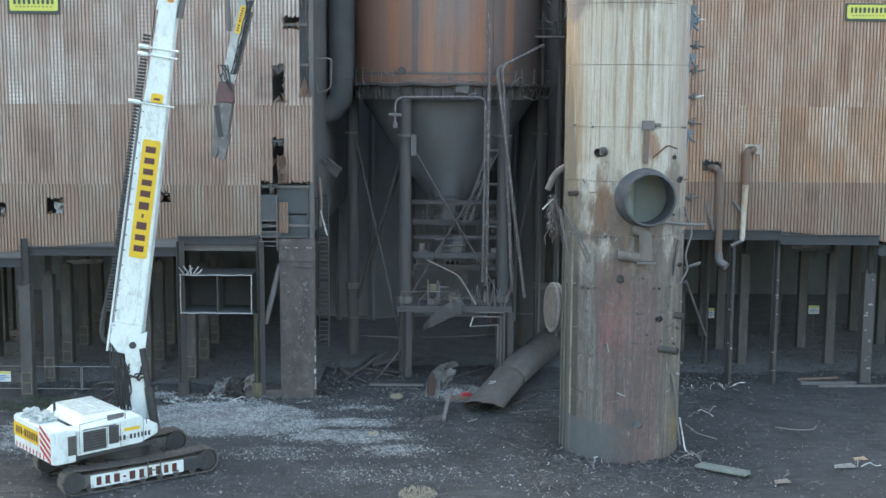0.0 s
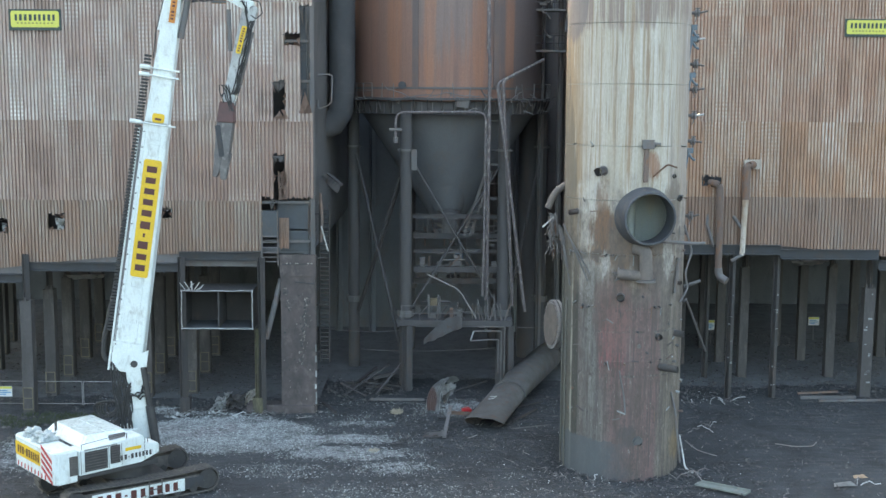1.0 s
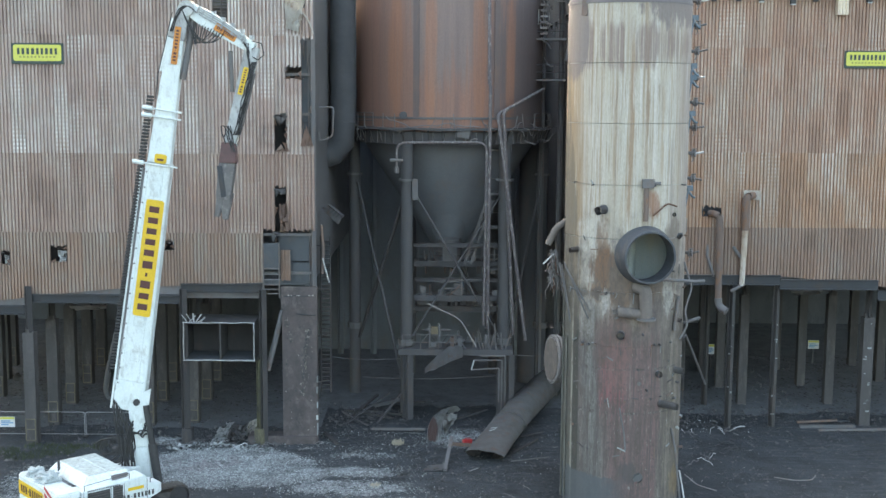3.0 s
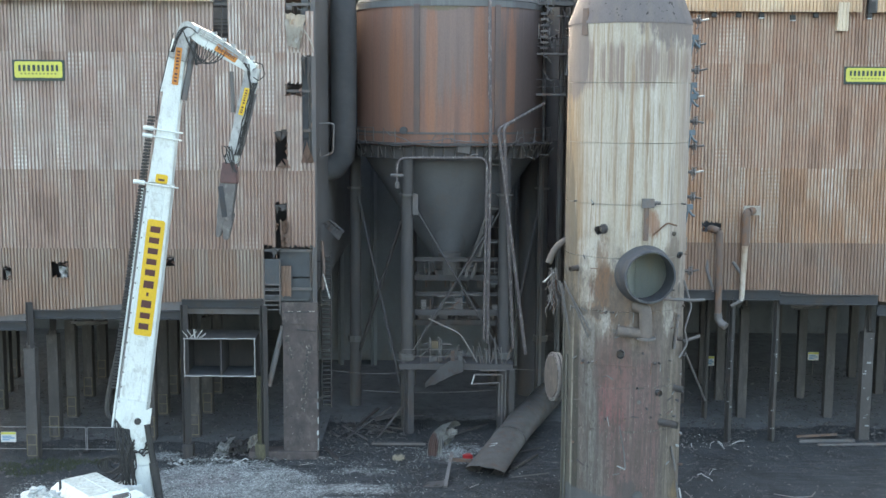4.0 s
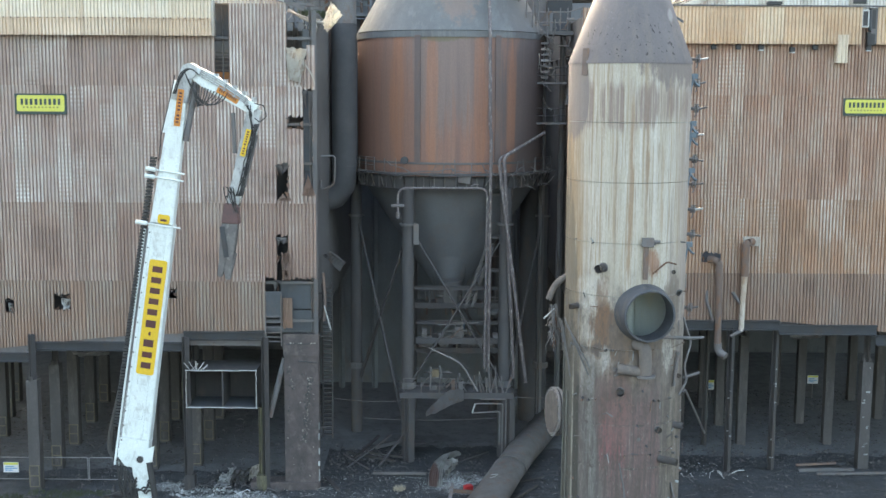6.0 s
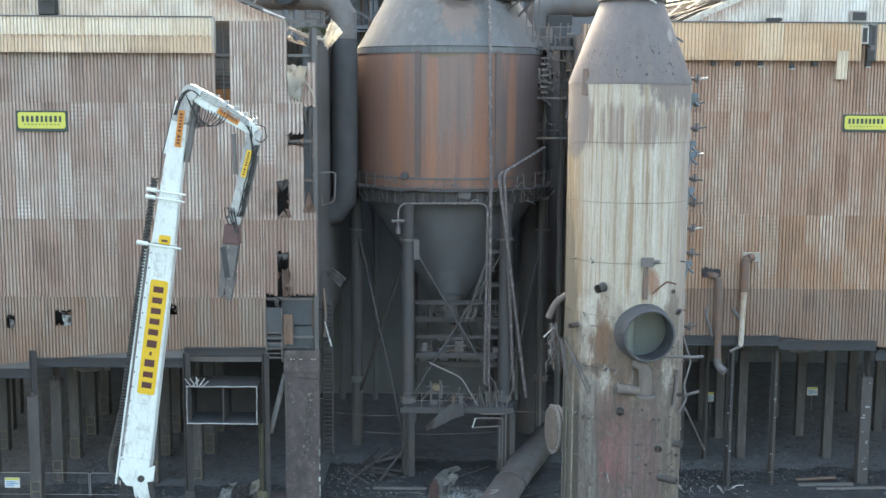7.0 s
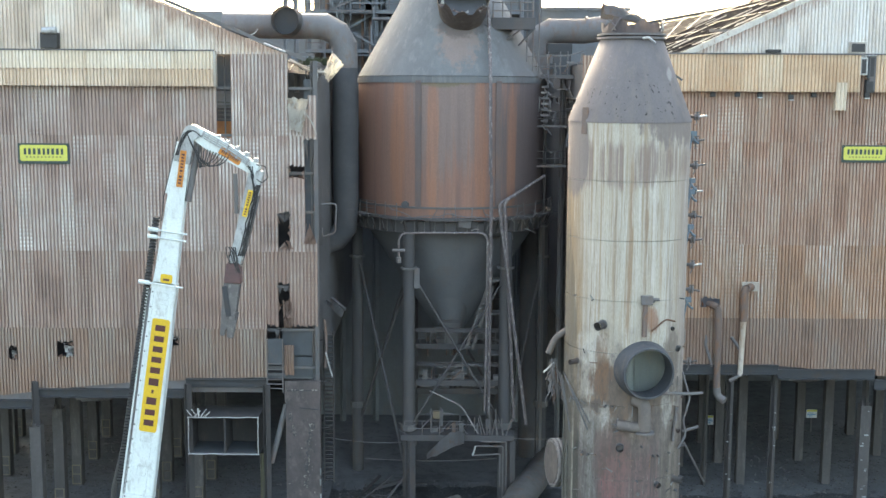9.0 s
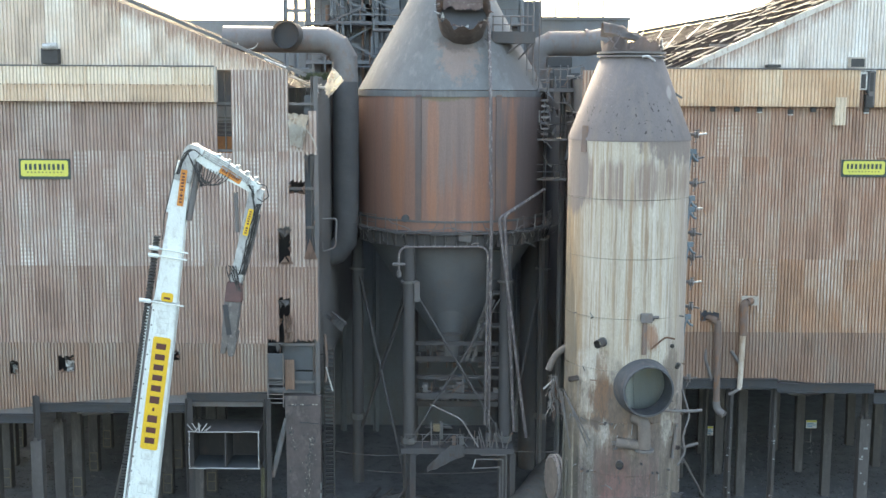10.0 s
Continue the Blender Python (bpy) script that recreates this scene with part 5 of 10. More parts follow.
def stack_mat():
    """Cream paint in sharp upright runs, rust round the port, grimy pink-brown primer below, blue-grey foot."""
    m = Nodes("streaked_pale_stack", 0.72)
    up, x = m.axis(2), m.axis(0)
    pale = m.mix((0.575, 0.533, 0.46), (0.49, 0.445, 0.375), m.noise(0.7, 1, 1, 0.10, 7, 0.75, 1.0, 0.38, 0.62))
    pale = m.mix(pale, (0.47, 0.41, 0.325), m.calc("MULTIPLY", m.noise(1.7, 1, 1, 0.035, 6, 0.7, 5.0, 0.46, 0.58), 0.8))
    pale = m.mix(pale, (0.34, 0.25, 0.165), m.calc("MULTIPLY", m.noise(4.0, 1, 1, 0.018, 6, 0.72, 15.0, 0.53, 0.60), 0.8))
    pale = m.mix(pale, (0.235, 0.17, 0.125), m.calc("MULTIPLY", m.noise(9.0, 1, 1, 0.02, 5, 0.7, 9.0, 0.56, 0.62), 0.7))
    drift = m.calc("ADD", x, m.calc("MULTIPLY", m.calc("SUBTRACT", m.noise(1.0, 1, 1, 0.12, 5, 0.7, 121.0), 0.5), 0.22))
    for cx, w, z0, z1, col, f in ((10.25, 0.13, 16.5, 27.0, (0.33, 0.215, 0.13), 0.8), (11.2, 0.09, 19.0, 27.2, (0.30, 0.20, 0.13), 0.8), (12.05, 0.08, 18.9, 24.0, (0.40, 0.30, 0.21), 0.7), (9.25, 0.05, 19.2, 25.0, (0.36, 0.28, 0.20), 0.6), (12.75, 0.07, 16.5, 21.5, (0.22, 0.195, 0.175), 0.7),
                              (10.85, 0.10, 22.5, 27.6, (0.63, 0.60, 0.545), 0.8), (11.66, 0.12, 19.0, 27.6, (0.63, 0.60, 0.55), 0.8), (12.35, 0.08, 19.0, 25.0, (0.60, 0.59, 0.56), 0.6)):
        run = m.ramp(m.calc("ABSOLUTE", m.calc("SUBTRACT", drift, cx)), w * 1.25, w * 0.55)
        run = m.calc("MULTIPLY", run, m.calc("MULTIPLY", m.ramp(up, z0 - 0.8, z0 + 0.8), m.ramp(up, z1 + 0.5, z1 - 0.8)))
        pale = m.mix(pale, col, m.calc("MULTIPLY", run, m.calc("MULTIPLY", m.noise(2.6, 1, 1, 0.05, 6, 0.7, 123.0, 0.30, 0.52), f)))
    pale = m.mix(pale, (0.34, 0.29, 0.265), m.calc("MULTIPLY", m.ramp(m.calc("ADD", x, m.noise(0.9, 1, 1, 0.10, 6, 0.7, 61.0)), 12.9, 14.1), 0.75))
    pale = m.mix(pale, (0.34, 0.235, 0.14), m.calc("MULTIPLY", m.calc("MULTIPLY", m.ramp(m.calc("ADD", x, m.noise(1.4, 1, 1, 0.06, 6, 0.7, 63.0)), 8.5, 7.7), m.ramp(up, 25.6, 25.1)), 0.85))
    pale = m.mix(pale, (0.66, 0.635, 0.575), m.calc("MULTIPLY", m.noise(5.5, 1, 1, 0.03, 5, 0.7, 27.0, 0.57, 0.66), 0.6))
    # mauve-brown runs under the pale band of the head
    band = m.calc("MULTIPLY", m.blot(10.2, 26.3, 3.4, 1.3, 21.0, 1.0, 0.9, 0.06), m.noise(3.4, 1, 1, 0.012, 7, 0.75, 41.0, 0.42, 0.54))
    pale = m.mix(pale, (0.245, 0.178, 0.155), m.calc("MULTIPLY", band, 0.8))
    pale = m.mix(pale, (0.21, 0.18, 0.175), m.calc("MULTIPLY", m.blot(7.2, 27.0, 0.75, 2.6, 23.0, 0.5, 0.4, 0.1), 0.9))
    pale = m.mix(pale, (0.215, 0.18, 0.17), m.calc("MULTIPLY", m.blot(12.6, 28.6, 1.7, 1.3, 25.0, 1.0, 0.7, 0.3), 0.9))
    pale = m.mix(pale, (0.17, 0.15, 0.115), m.calc("MULTIPLY", m.blot(6.7, 14.5, 0.85, 12.0, 29.0, 0.8, 0.6, 0.1), 0.8))
    pale = m.mix(pale, (0.24, 0.225, 0.21), m.calc("MULTIPLY", m.noise(1.1, 1, 1, 0.5, 7, 0.75, 33.0, 0.48, 0.66), m.ramp(up, 19.0, 14.5)))
    # grimy lower part: grey flank, pink-red middle, olive-tan far flank, all in upright runs
    low = m.mix((0.180, 0.157, 0.148), (0.128, 0.112, 0.106), m.noise(0.9, 1, 1, 0.12, 7, 0.7, 3.0, 0.42, 0.58))
    wander = m.calc("ADD", x, m.calc("MULTIPLY", m.calc("SUBTRACT", m.noise(1.1, 1, 1, 0.12, 6, 0.7, 101.0), 0.5), 0.5))
    pink = m.calc("MULTIPLY", m.ramp(wander, 8.9, 9.6), m.ramp(wander, 12.35, 12.05))
    low = m.mix(low, (0.185, 0.108, 0.104), m.calc("MULTIPLY", pink, 0.85))
    red = m.calc("MULTIPLY", m.blot(9.5, 8.4, 0.8, 3.3, 99.0, 0.9, 0.9, 0.2), m.noise(2.2, 1, 1, 0.25, 7, 0.75, 105.0, 0.36, 0.56))
    low = m.mix(low, (0.26, 0.085, 0.09), m.calc("MULTIPLY", red, 0.85))
    tan = m.ramp(wander, 12.1, 12.5)
    low = m.mix(low, m.mix((0.115, 0.095, 0.08), (0.235, 0.20, 0.16), m.noise(3.6, 1, 1, 0.03, 6, 0.75, 107.0, 0.42, 0.58)), m.calc("MULTIPLY", tan, 0.85))
    chalk = m.calc("MULTIPLY", m.ramp(wander, 9.2, 8.7), m.ramp(wander, 8.0, 8.15))
    low = m.mix(low, m.mix((0.11, 0.105, 0.103), (0.265, 0.265, 0.25), m.noise(2.2, 1, 1, 0.05, 8, 0.8, 37.0, 0.40, 0.58)), m.calc("MULTIPLY", chalk, 0.8))
    pits = m.calc("MULTIPLY", m.noise(7.0, 1, 1, 0.75, 7, 0.8, 8.0, 0.53, 0.60), m.noise(0.8, 1, 1, 0.5, 5, 0.7, 93.0, 0.42, 0.56))
    low = m.mix(low, (0.062, 0.055, 0.053), m.calc("MULTIPLY", pits, 0.8))
    low = m.mix(low, (0.30, 0.285, 0.26), m.calc("MULTIPLY", m.noise(3.4, 1, 1, 0.04, 8, 0.8, 12.0, 0.55, 0.66), 0.5))
    low = m.mix(low, (0.085, 0.07, 0.064), m.calc("MULTIPLY", m.noise(4.2, 1, 1, 0.03, 7, 0.75, 111.0, 0.51, 0.60), 0.75))
    # black-green bands beside a cream stripe on the flank
    low = m.mix(low, (0.095, 0.098, 0.082), m.calc("MULTIPLY", m.ramp(wander, 7.72, 7.60), 0.85))
    low = m.mix(low, (0.36, 0.345, 0.285), m.calc("MULTIPLY", m.blot(7.47, 5.5, 0.05, 8.0, 41.0, 0.5, 0.4, 0.1), 0.8))
    low = m.mix(low, (0.045, 0.048, 0.042), m.calc("MULTIPLY", m.blot(7.66, 6.0, 0.15, 9.0, 45.0, 0.6, 0.5, 0.1), 0.95))
    # weld lines, upright and level
    for cx, rx, z0, z1 in ((11.84, 0.02, 0.2, 9.4), (9.9, 0.018, 6.2, 9.6)):
        low = m.mix(low, (0.075, 0.066, 0.062), m.calc("MULTIPLY", m.calc("MULTIPLY", m.ramp(m.calc("ABSOLUTE", m.calc("SUBTRACT", x, cx)), rx * 2.2, rx), m.calc("MULTIPLY", m.ramp(up, z0 - 0.1, z0), m.ramp(up, z1 + 0.1, z1))), 0.75))
    for cz in (5.55, 8.1):
        line = m.ramp(m.calc("ABSOLUTE", m.calc("SUBTRACT", m.calc("ADD", up, m.calc("MULTIPLY", m.noise(2.0, 1, 1, 1, 4, 0.7, 113.0), 0.08)), cz + 0.04)), 0.09, 0.03)
        low = m.mix(low, m.mix((0.065, 0.058, 0.055), (0.34, 0.33, 0.30), m.noise(5.0, 1, 1, 1, 5, 0.7, 117.0, 0.52, 0.62)), m.calc("MULTIPLY", line, m.noise(1.6, 1, 1, 0.2, 5, 0.7, 119.0, 0.42, 0.58)))
    low = m.mix(low, (0.44, 0.43, 0.40), m.calc("MULTIPLY", m.noise(10.0, 1, 1, 0.22, 4, 0.8, 97.0, 0.63, 0.67), 0.75))
    low = m.mix(low, (0.36, 0.25, 0.11), m.calc("MULTIPLY", m.blot(13.5, 1.2, 0.35, 0.9, 43.0, 1.2, 1.0, 0.3), 0.5))
    h = m.calc("ADD", up, m.calc("MULTIPLY", m.noise(0.8, 1, 1, 0.3, 7, 0.75, 2.0, 0.2, 0.8), -5.0))
    c = m.mix(low, pale, m.ramp(h, 7.0, 12.5))
    # rust and burns round the port
    for k, (cx, cz, rx, rz, col, f) in enumerate(((9.0, 14.0, 0.7, 1.2, (0.19, 0.095, 0.05), 0.9), (10.2, 12.6, 1.9, 0.9, (0.20, 0.115, 0.065), 0.85), (11.4, 13.6, 2.3, 1.9, (0.13, 0.105, 0.09), 0.75), (12.0, 10.6, 1.2, 1.3, (0.14, 0.115, 0.105), 0.7), (9.6, 9.6, 1.0, 1.6, (0.13, 0.085, 0.075), 0.7), (11.6, 17.4, 0.35, 0.9, (0.30, 0.13, 0.07), 0.7), (8.6, 12.4, 0.9, 0.35, (0.10, 0.085, 0.075), 0.8), (10.6, 2.0, 0.7, 0.6, (0.08, 0.075, 0.075), 0.8), (8.5, 15.8, 0.9, 1.1, (0.60, 0.585, 0.54), 0.5), (12.7, 12.2, 0.4, 1.3, (0.55, 0.53, 0.48), 0.5), (9.1, 11.9, 0.3, 0.8, (0.52, 0.50, 0.46), 0.75), (9.9, 8.4, 0.9, 1.5, (0.22, 0.12, 0.11), 0.5), (9.0, 15.2, 0.35, 1.6, (0.20, 0.11, 0.06), 0.7), (12.9, 15.6, 0.5, 1.5, (0.16, 0.125, 0.10), 0.7))):
        c = m.mix(c, col, m.calc("MULTIPLY", m.blot(cx, cz, rx, rz, 51.0 + 3 * k, 1.2, 0.9, 0.3), f))
    grime = m.calc("MULTIPLY", m.noise(2.2, 1, 1, 0.4, 9, 0.8, 71.0, 0.46, 0.60), m.calc("MULTIPLY", m.ramp(up, 17.5, 13.5), 0.72))
    c = m.mix(c, (0.085, 0.07, 0.06), grime)
    specks = m.calc("MULTIPLY", m.noise(9.0, 1, 1, 0.7, 4, 0.7, 77.0, 0.62, 0.66), m.ramp(up, 17.5, 13.0))
    c = m.mix(c, (0.06, 0.05, 0.045), m.calc("MULTIPLY", specks, 0.7))
    foot = m.calc("MULTIPLY", m.ramp(m.calc("ADD", m.calc("ADD", up, m.calc("MULTIPLY", x, 0.07)), m.calc("MULTIPLY", m.noise(2.4, 1, 1, 1, 6, 0.75, 6.0), 0.25)), 2.50, 2.42), m.ramp(m.calc("ADD", x, m.noise(1.2, 1, 1, 1, 6, 0.7, 16.0)), 11.4, 9.6))
    c = m.mix(c, (0.085, 0.10, 0.112), m.calc("MULTIPLY", foot, 0.85))
    fine = m.noise(16, 1, 1, 0.3, 6, 0.85, 2.0, 0.3, 0.7)
    c = m.mix(c, (0.08, 0.07, 0.06), m.calc("MULTIPLY", fine, 0.42))
    return m.done(c, fine, 0.4)


def cap_mat():
    """Mauve-grey paint with pitted flakes low down and chalky scrapes."""
    m = Nodes("mauve_grey_cone", 0.85)
    m.b.inputs["Specular IOR Level"].default_value = 0.15
    c = m.mix((0.205, 0.185, 0.187), (0.165, 0.15, 0.153), m.noise(0.6, 1, 1, 0.4, 7, 0.65, 2.0))
    c = m.mix(c, (0.24, 0.205, 0.185), m.calc("MULTIPLY", m.noise(1.6, 1, 1, 0.08, 7, 0.7, 12.0, 0.5, 0.66), 0.6))
    spots = m.calc("MULTIPLY", m.noise(5.2, 1, 1, 0.6, 3, 0.6, 7.0, 0.635, 0.655), m.blot(10.6, 29.9, 3.0, 1.5, 5.0, 1.0, 0.6))
    c = m.mix(c, (0.055, 0.05, 0.05), m.calc("MULTIPLY", spots, 0.85))
    c = m.mix(c, (0.36, 0.345, 0.34), m.calc("MULTIPLY", m.calc("MULTIPLY", m.noise(4.0, 1, 1, 0.8, 7, 0.8, 9.0, 0.58, 0.66), m.blot(8.9, 31.6, 0.9, 1.3, 4.0, 0.9, 0.6)), 0.8))
    c = m.mix(c, (0.38, 0.37, 0.36), m.calc("MULTIPLY", m.blot(12.5, 31.3, 0.2, 0.4, 14.0, 1.0, 0.9), 0.5))
    fine = m.noise(14, 1, 1, 0.5, 5, 0.75, 2.0, 0.25, 0.75)
    return m.done(m.mix(c, (0.05, 0.05, 0.05), m.calc("MULTIPLY", fine, 0.3)), fine, 0.25)


M_STACK = stack_mat()
M_CAP = cap_mat()
M_COLLAR = worn("blue_grey_collar", (0.085, 0.094, 0.108), (0.06, 0.066, 0.077), (0.14, 0.13, 0.12), 0.9, 0.6, 0.1, 0.6)
M_INNER = worn("green_grey_inside", (0.46, 0.50, 0.47), (0.34, 0.39, 0.40), (0.52, 0.50, 0.38), 0.5, 0.7, 0.0, 0.2)


def stack():
    s = thing("chimney_stack", "pale rust-streaked steel stack with conical top and cut port", "stack", (KX, KY, 0))
    hx, hz = 11.2, 14.68
    seams = [-0.9, 3.3, 6.4, 9.4, 12.5, 15.55, 18.58, 22.0, 25.35, 28.65]
    for lo, hi in zip(seams, seams[1:]):
        bm = bmesh.new()
        n = 14 if 12 < hi < 19 and lo > 9 else 2
        prof = [(KR, lo + 0.015)] + [(KR, lo + (hi - lo) * k / n) for k in range(1, n)] + [(KR, hi - 0.015)]

        def gap(a, z):
            x = KX + KR * math.cos(a)
            return math.sin(a) < 0 and (x - hx) ** 2 + (z - hz) ** 2 < 2.25

        gap_w = 0.012 if lo > 12 else 0.004
        prof = [(KR, lo + gap_w)] + prof[1:-1] + [(KR, hi - gap_w)]
        prof = [(KR - 0.04, lo + gap_w - 0.002)] + prof + [(KR - 0.04, hi - gap_w + 0.002)]
        shell(bm, KX, KY, prof, 96, skip=gap if 12 < lo < 18 else None)
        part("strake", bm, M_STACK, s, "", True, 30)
    bm = bmesh.new()
    shell(bm, KX, KY, [(KR - 0.12, 28.6), (KR - 0.12, -0.6)], 64, skip=lambda a, z: False)
    for f in [f for f in bm.faces if f.calc_center_median().y < KY - 2.6]:
        bm.faces.remove(f)
    part("lining", bm, M_INNER, s, "green-grey inner lining", True)
    bm = bmesh.new()
    shell(bm, KX, KY, [(KR + 0.03, 28.6), (KR + 0.03, 28.72), (1.78, 33.35), (1.72, 33.4)], 96)
    part("cone", bm, M_CAP, s, "mauve-grey conical top", True, 30)
    bm = bmesh.new()
    shell(bm, KX, KY, [(1.5, 33.3), (1.98, 33.3), (1.98, 33.42), (1.72, 33.42)], 64)
    shell(bm, KX, KY, [(1.72, 33.5), (1.98, 33.5), (1.98, 33.62), (1.5, 33.62)], 64)
    part("flange", bm, M_PIPE, s, "grey bolted flange")
    # torn neck
    rng = random.Random(12)
    bm = bmesh.new()
    n = 84
    rings = shell(bm, KX, KY, [(1.7, 33.6), (1.71, 33.8), (1.7, 34.0), (1.66, 34.25)], n)
    for k in range(n):
        a = 2 * math.pi * k / n
        rag = 0.6 * noise.noise(Vector((math.cos(a) * 1.9, math.sin(a) * 1.9, 2))) - 0.08 + rng.uniform(-0.08, 0.10)
        fold = 0.16 * noise.noise(Vector((math.cos(a) * 4.5, math.sin(a) * 4.5, 9)))
        for j, w in ((1, 0.15), (2, 0.55), (3, 1.0)):
            v = rings[j][k]
            v.co.z += w * rag
            v.co.x += (v.co.x - KX) * fold * w
            v.co.y += (v.co.y - KY) * fold * w
    bmesh.ops.solidify(bm, geom=bm.faces[:], thickness=0.05)
    part("torn_neck", bm, M_CAP, s, "crumpled torn steel neck", True)
    # folded flap over the neck: a bent plate with a ragged rim
    bm = bmesh.new()
    grid = []
    for i in range(13):
        row = []
        for j in range(9):
            u, w = i / 12, j / 8
            a = math.pi * (0.15 + 0.75 * w)
            r = 0.72 * (1 - 0.55 * u ** 2) + 0.16 * noise.noise(Vector((u * 3, w * 4, 6)))
            row.append(bm.verts.new((8.85 + 2.35 * u - 0.35 * math.cos(a) * u, 69.3 - r * 1.3 * math.cos(a), 33.95 + 0.25 * (1 - u) + r * 1.5 * math.sin(a) + 0.08 * noise.noise(Vector((u * 9, w * 9, 2))))))
        grid.append(row)
    for i in range(12):
        for j in range(8):
            bm.faces.new((grid[i][j], grid[i + 1][j], grid[i + 1][j + 1], grid[i][j + 1]))
    bmesh.ops.solidify(bm, geom=bm.faces[:], thickness=0.05)
    part("crumple", bm, M_PIPE, s, "folded blue-grey steel flap", True)
    for k in range(5):
        bm = bmesh.new()
        a = rng.uniform(3.4, 6.1)
        p = Vector((KX + 1.74 * math.cos(a), KY + 1.74 * math.sin(a), 33.75))
        tube(bm, [p, p + Vector((rng.uniform(-0.2, 0.25), -0.12, rng.uniform(0.1, 0.4))), p + Vector((rng.uniform(-0.4, 0.5), -0.2, rng.uniform(0.2, 0.8)))], 0.045, 5)
        part("shred", bm, M_SCRAP if k % 2 else M_CAP, s, "torn metal shred")
    bm = bmesh.new()
    tube(bm, bend([(10.9, KY - 1.95, 33.3), (11.2, KY - 2.1, 33.35), (11.6, KY - 2.05, 33.05)], 0.1, 3), 0.07, 6)
    part("bracket", bm, M_SCRAP, s, "bent pale bracket on the cone")
    bm = bmesh.new()
    bar(bm, (12.75, KY - 0.6, 31.45), (13.45, KY - 0.7, 31.0), 0.16, 0.12)
    part("lug", bm, M_SOOT, s)
    # the round port: a collar that stands proud, open to the inside
    bm = bmesh.new()
    seg = 56
    d = Vector((0.16, -1, -0.02)).normalized()
    side = Vector((1, 0.16, 0)).normalized()
    c0 = Vector((11.24, KY - KR + 0.06, 14.66))
    up = side.cross(d) * -1
    rings = []
    for off, r in ((-0.5, 1.42), (0.88, 1.42), (0.9, 1.37), (0.95, 1.37), (0.95, 1.47), (0.9, 1.5), (0.86, 1.5), (0.05, 1.66), (-0.5, 1.68)):
        rings.append([bm.verts.new(c0 + d * off + r * (math.cos(a) * side + math.sin(a) * up)) for a in (2 * math.pi * k / seg for k in range(seg))])
    for lo, hi in zip(rings, rings[1:]):
        for k in range(seg):
            bm.faces.new((lo[k], lo[(k + 1) % seg], hi[(k + 1) % seg], hi[k]))
    part("port_collar", bm, M_COLLAR, s, "blue-grey flanged collar of the open port", True, 30)
    # inside fittings seen through the port; the plate is added to catch light
    bm = bmesh.new()
    box(bm, 7.5, 13.7, 68.9, 68.98, 11.5, 18.5)
    part("inner_plate", bm, M_INNER, s, "green-grey plate added behind the port to brighten the inside")
    bm = bmesh.new()
    tube(bm, [(10.75, 68.3, 10), (10.75, 68.3, 20)], 0.34, 16)
    part("inner_pipe", bm, M_INNER, s, "pale pipe inside the stack", True)
    return s


STACK = stack()
for a, r, top in ((3.46, 0.05, 9.6), (3.30, 0.045, 12.0)):
    bm = bmesh.new()
    p = Vector((KX + (KR + 0.06) * math.cos(a), KY + (KR + 0.06) * math.sin(a), 0))
    tube(bm, [p + Vector((0, 0, -0.5)), p + Vector((0, 0, top))], r, 8)
    part("conduit", bm, worn("pale_conduit", (0.20, 0.195, 0.175), (0.12, 0.115, 0.10), (0.10, 0.085, 0.07), 1.2, 0.7, 0.0, 0.3), STACK, "pale conduit up the flank", True)


def skin_bits():
    """Cut-off studs, brackets and torn tabs left on the skin of the stack."""
    rng = random.Random(88)
    rows = [(9.45, 16), (12.5, 12), (6.4, 8), (3.4, 6), (15.6, 6), (18.6, 5)]
    spots = [(z + rng.uniform(-0.12, 0.12), rng.uniform(3.55, 5.95)) for z, n in rows for _ in range(n)]
    spots += [(rng.uniform(1.5, 17), rng.uniform(5.3, 6.15)) for _ in range(22)] + [(rng.uniform(3, 16), rng.uniform(3.3, 5.6)) for _ in range(16)]
    for z, a in spots:
        n = Vector((math.cos(a), math.sin(a), 0))
        t = Vector((-n.y, n.x, 0))
        if (KX + KR * n.x - 11.2) ** 2 + (z - 14.86) ** 2 < 3.6:
            continue
        p = Vector((KX, KY, z)) + n * (KR - 0.04)
        bm = bmesh.new()
        kind = rng.random()
        if kind < 0.4:
            tube(bm, [p, p + n * rng.uniform(0.12, 0.35) + Vector((0, 0, rng.uniform(-0.08, 0.03)))], rng.uniform(0.03, 0.08), 8)
        elif kind < 0.75:
            w = t * rng.uniform(0.06, 0.28) + Vector((0, 0, rng.uniform(-0.12, 0.12)))
            bar(bm, p + n * 0.07 - w, p + n * 0.1 + w, rng.uniform(0.03, 0.07))
        else:
            q = p + n * rng.uniform(0.08, 0.2)
            bar(bm, q, q + Vector((0, 0, -rng.uniform(0.2, 0.8))) + t * rng.uniform(-0.15, 0.15), 0.035)
        part("stud", bm, rng.choice((M_STEEL, M_LEG, M_RUSTPIPE, M_LEG, M_CHIP)), STACK)


skin_bits()

# ---- excavator ----
M_WHITE = worn("dusty_white_paint", (0.78, 0.85, 0.84), (0.70, 0.77, 0.76), (0.50, 0.53, 0.51), 1.1, 0.42, 0.0, 0.5, 20, 0.1)
M_YELLOW = worn("yellow_vinyl", (0.80, 0.52, 0.03), (0.72, 0.46, 0.03), None, 0.8, 0.5)
M_LETTER = worn("dark_maroon_vinyl", (0.10, 0.025, 0.02), (0.08, 0.03, 0.03), None, 1.0, 0.5)
M_ORANGE = worn("orange_vinyl", (0.66, 0.25, 0.04), (0.55, 0.22, 0.05), None, 1.0, 0.5)
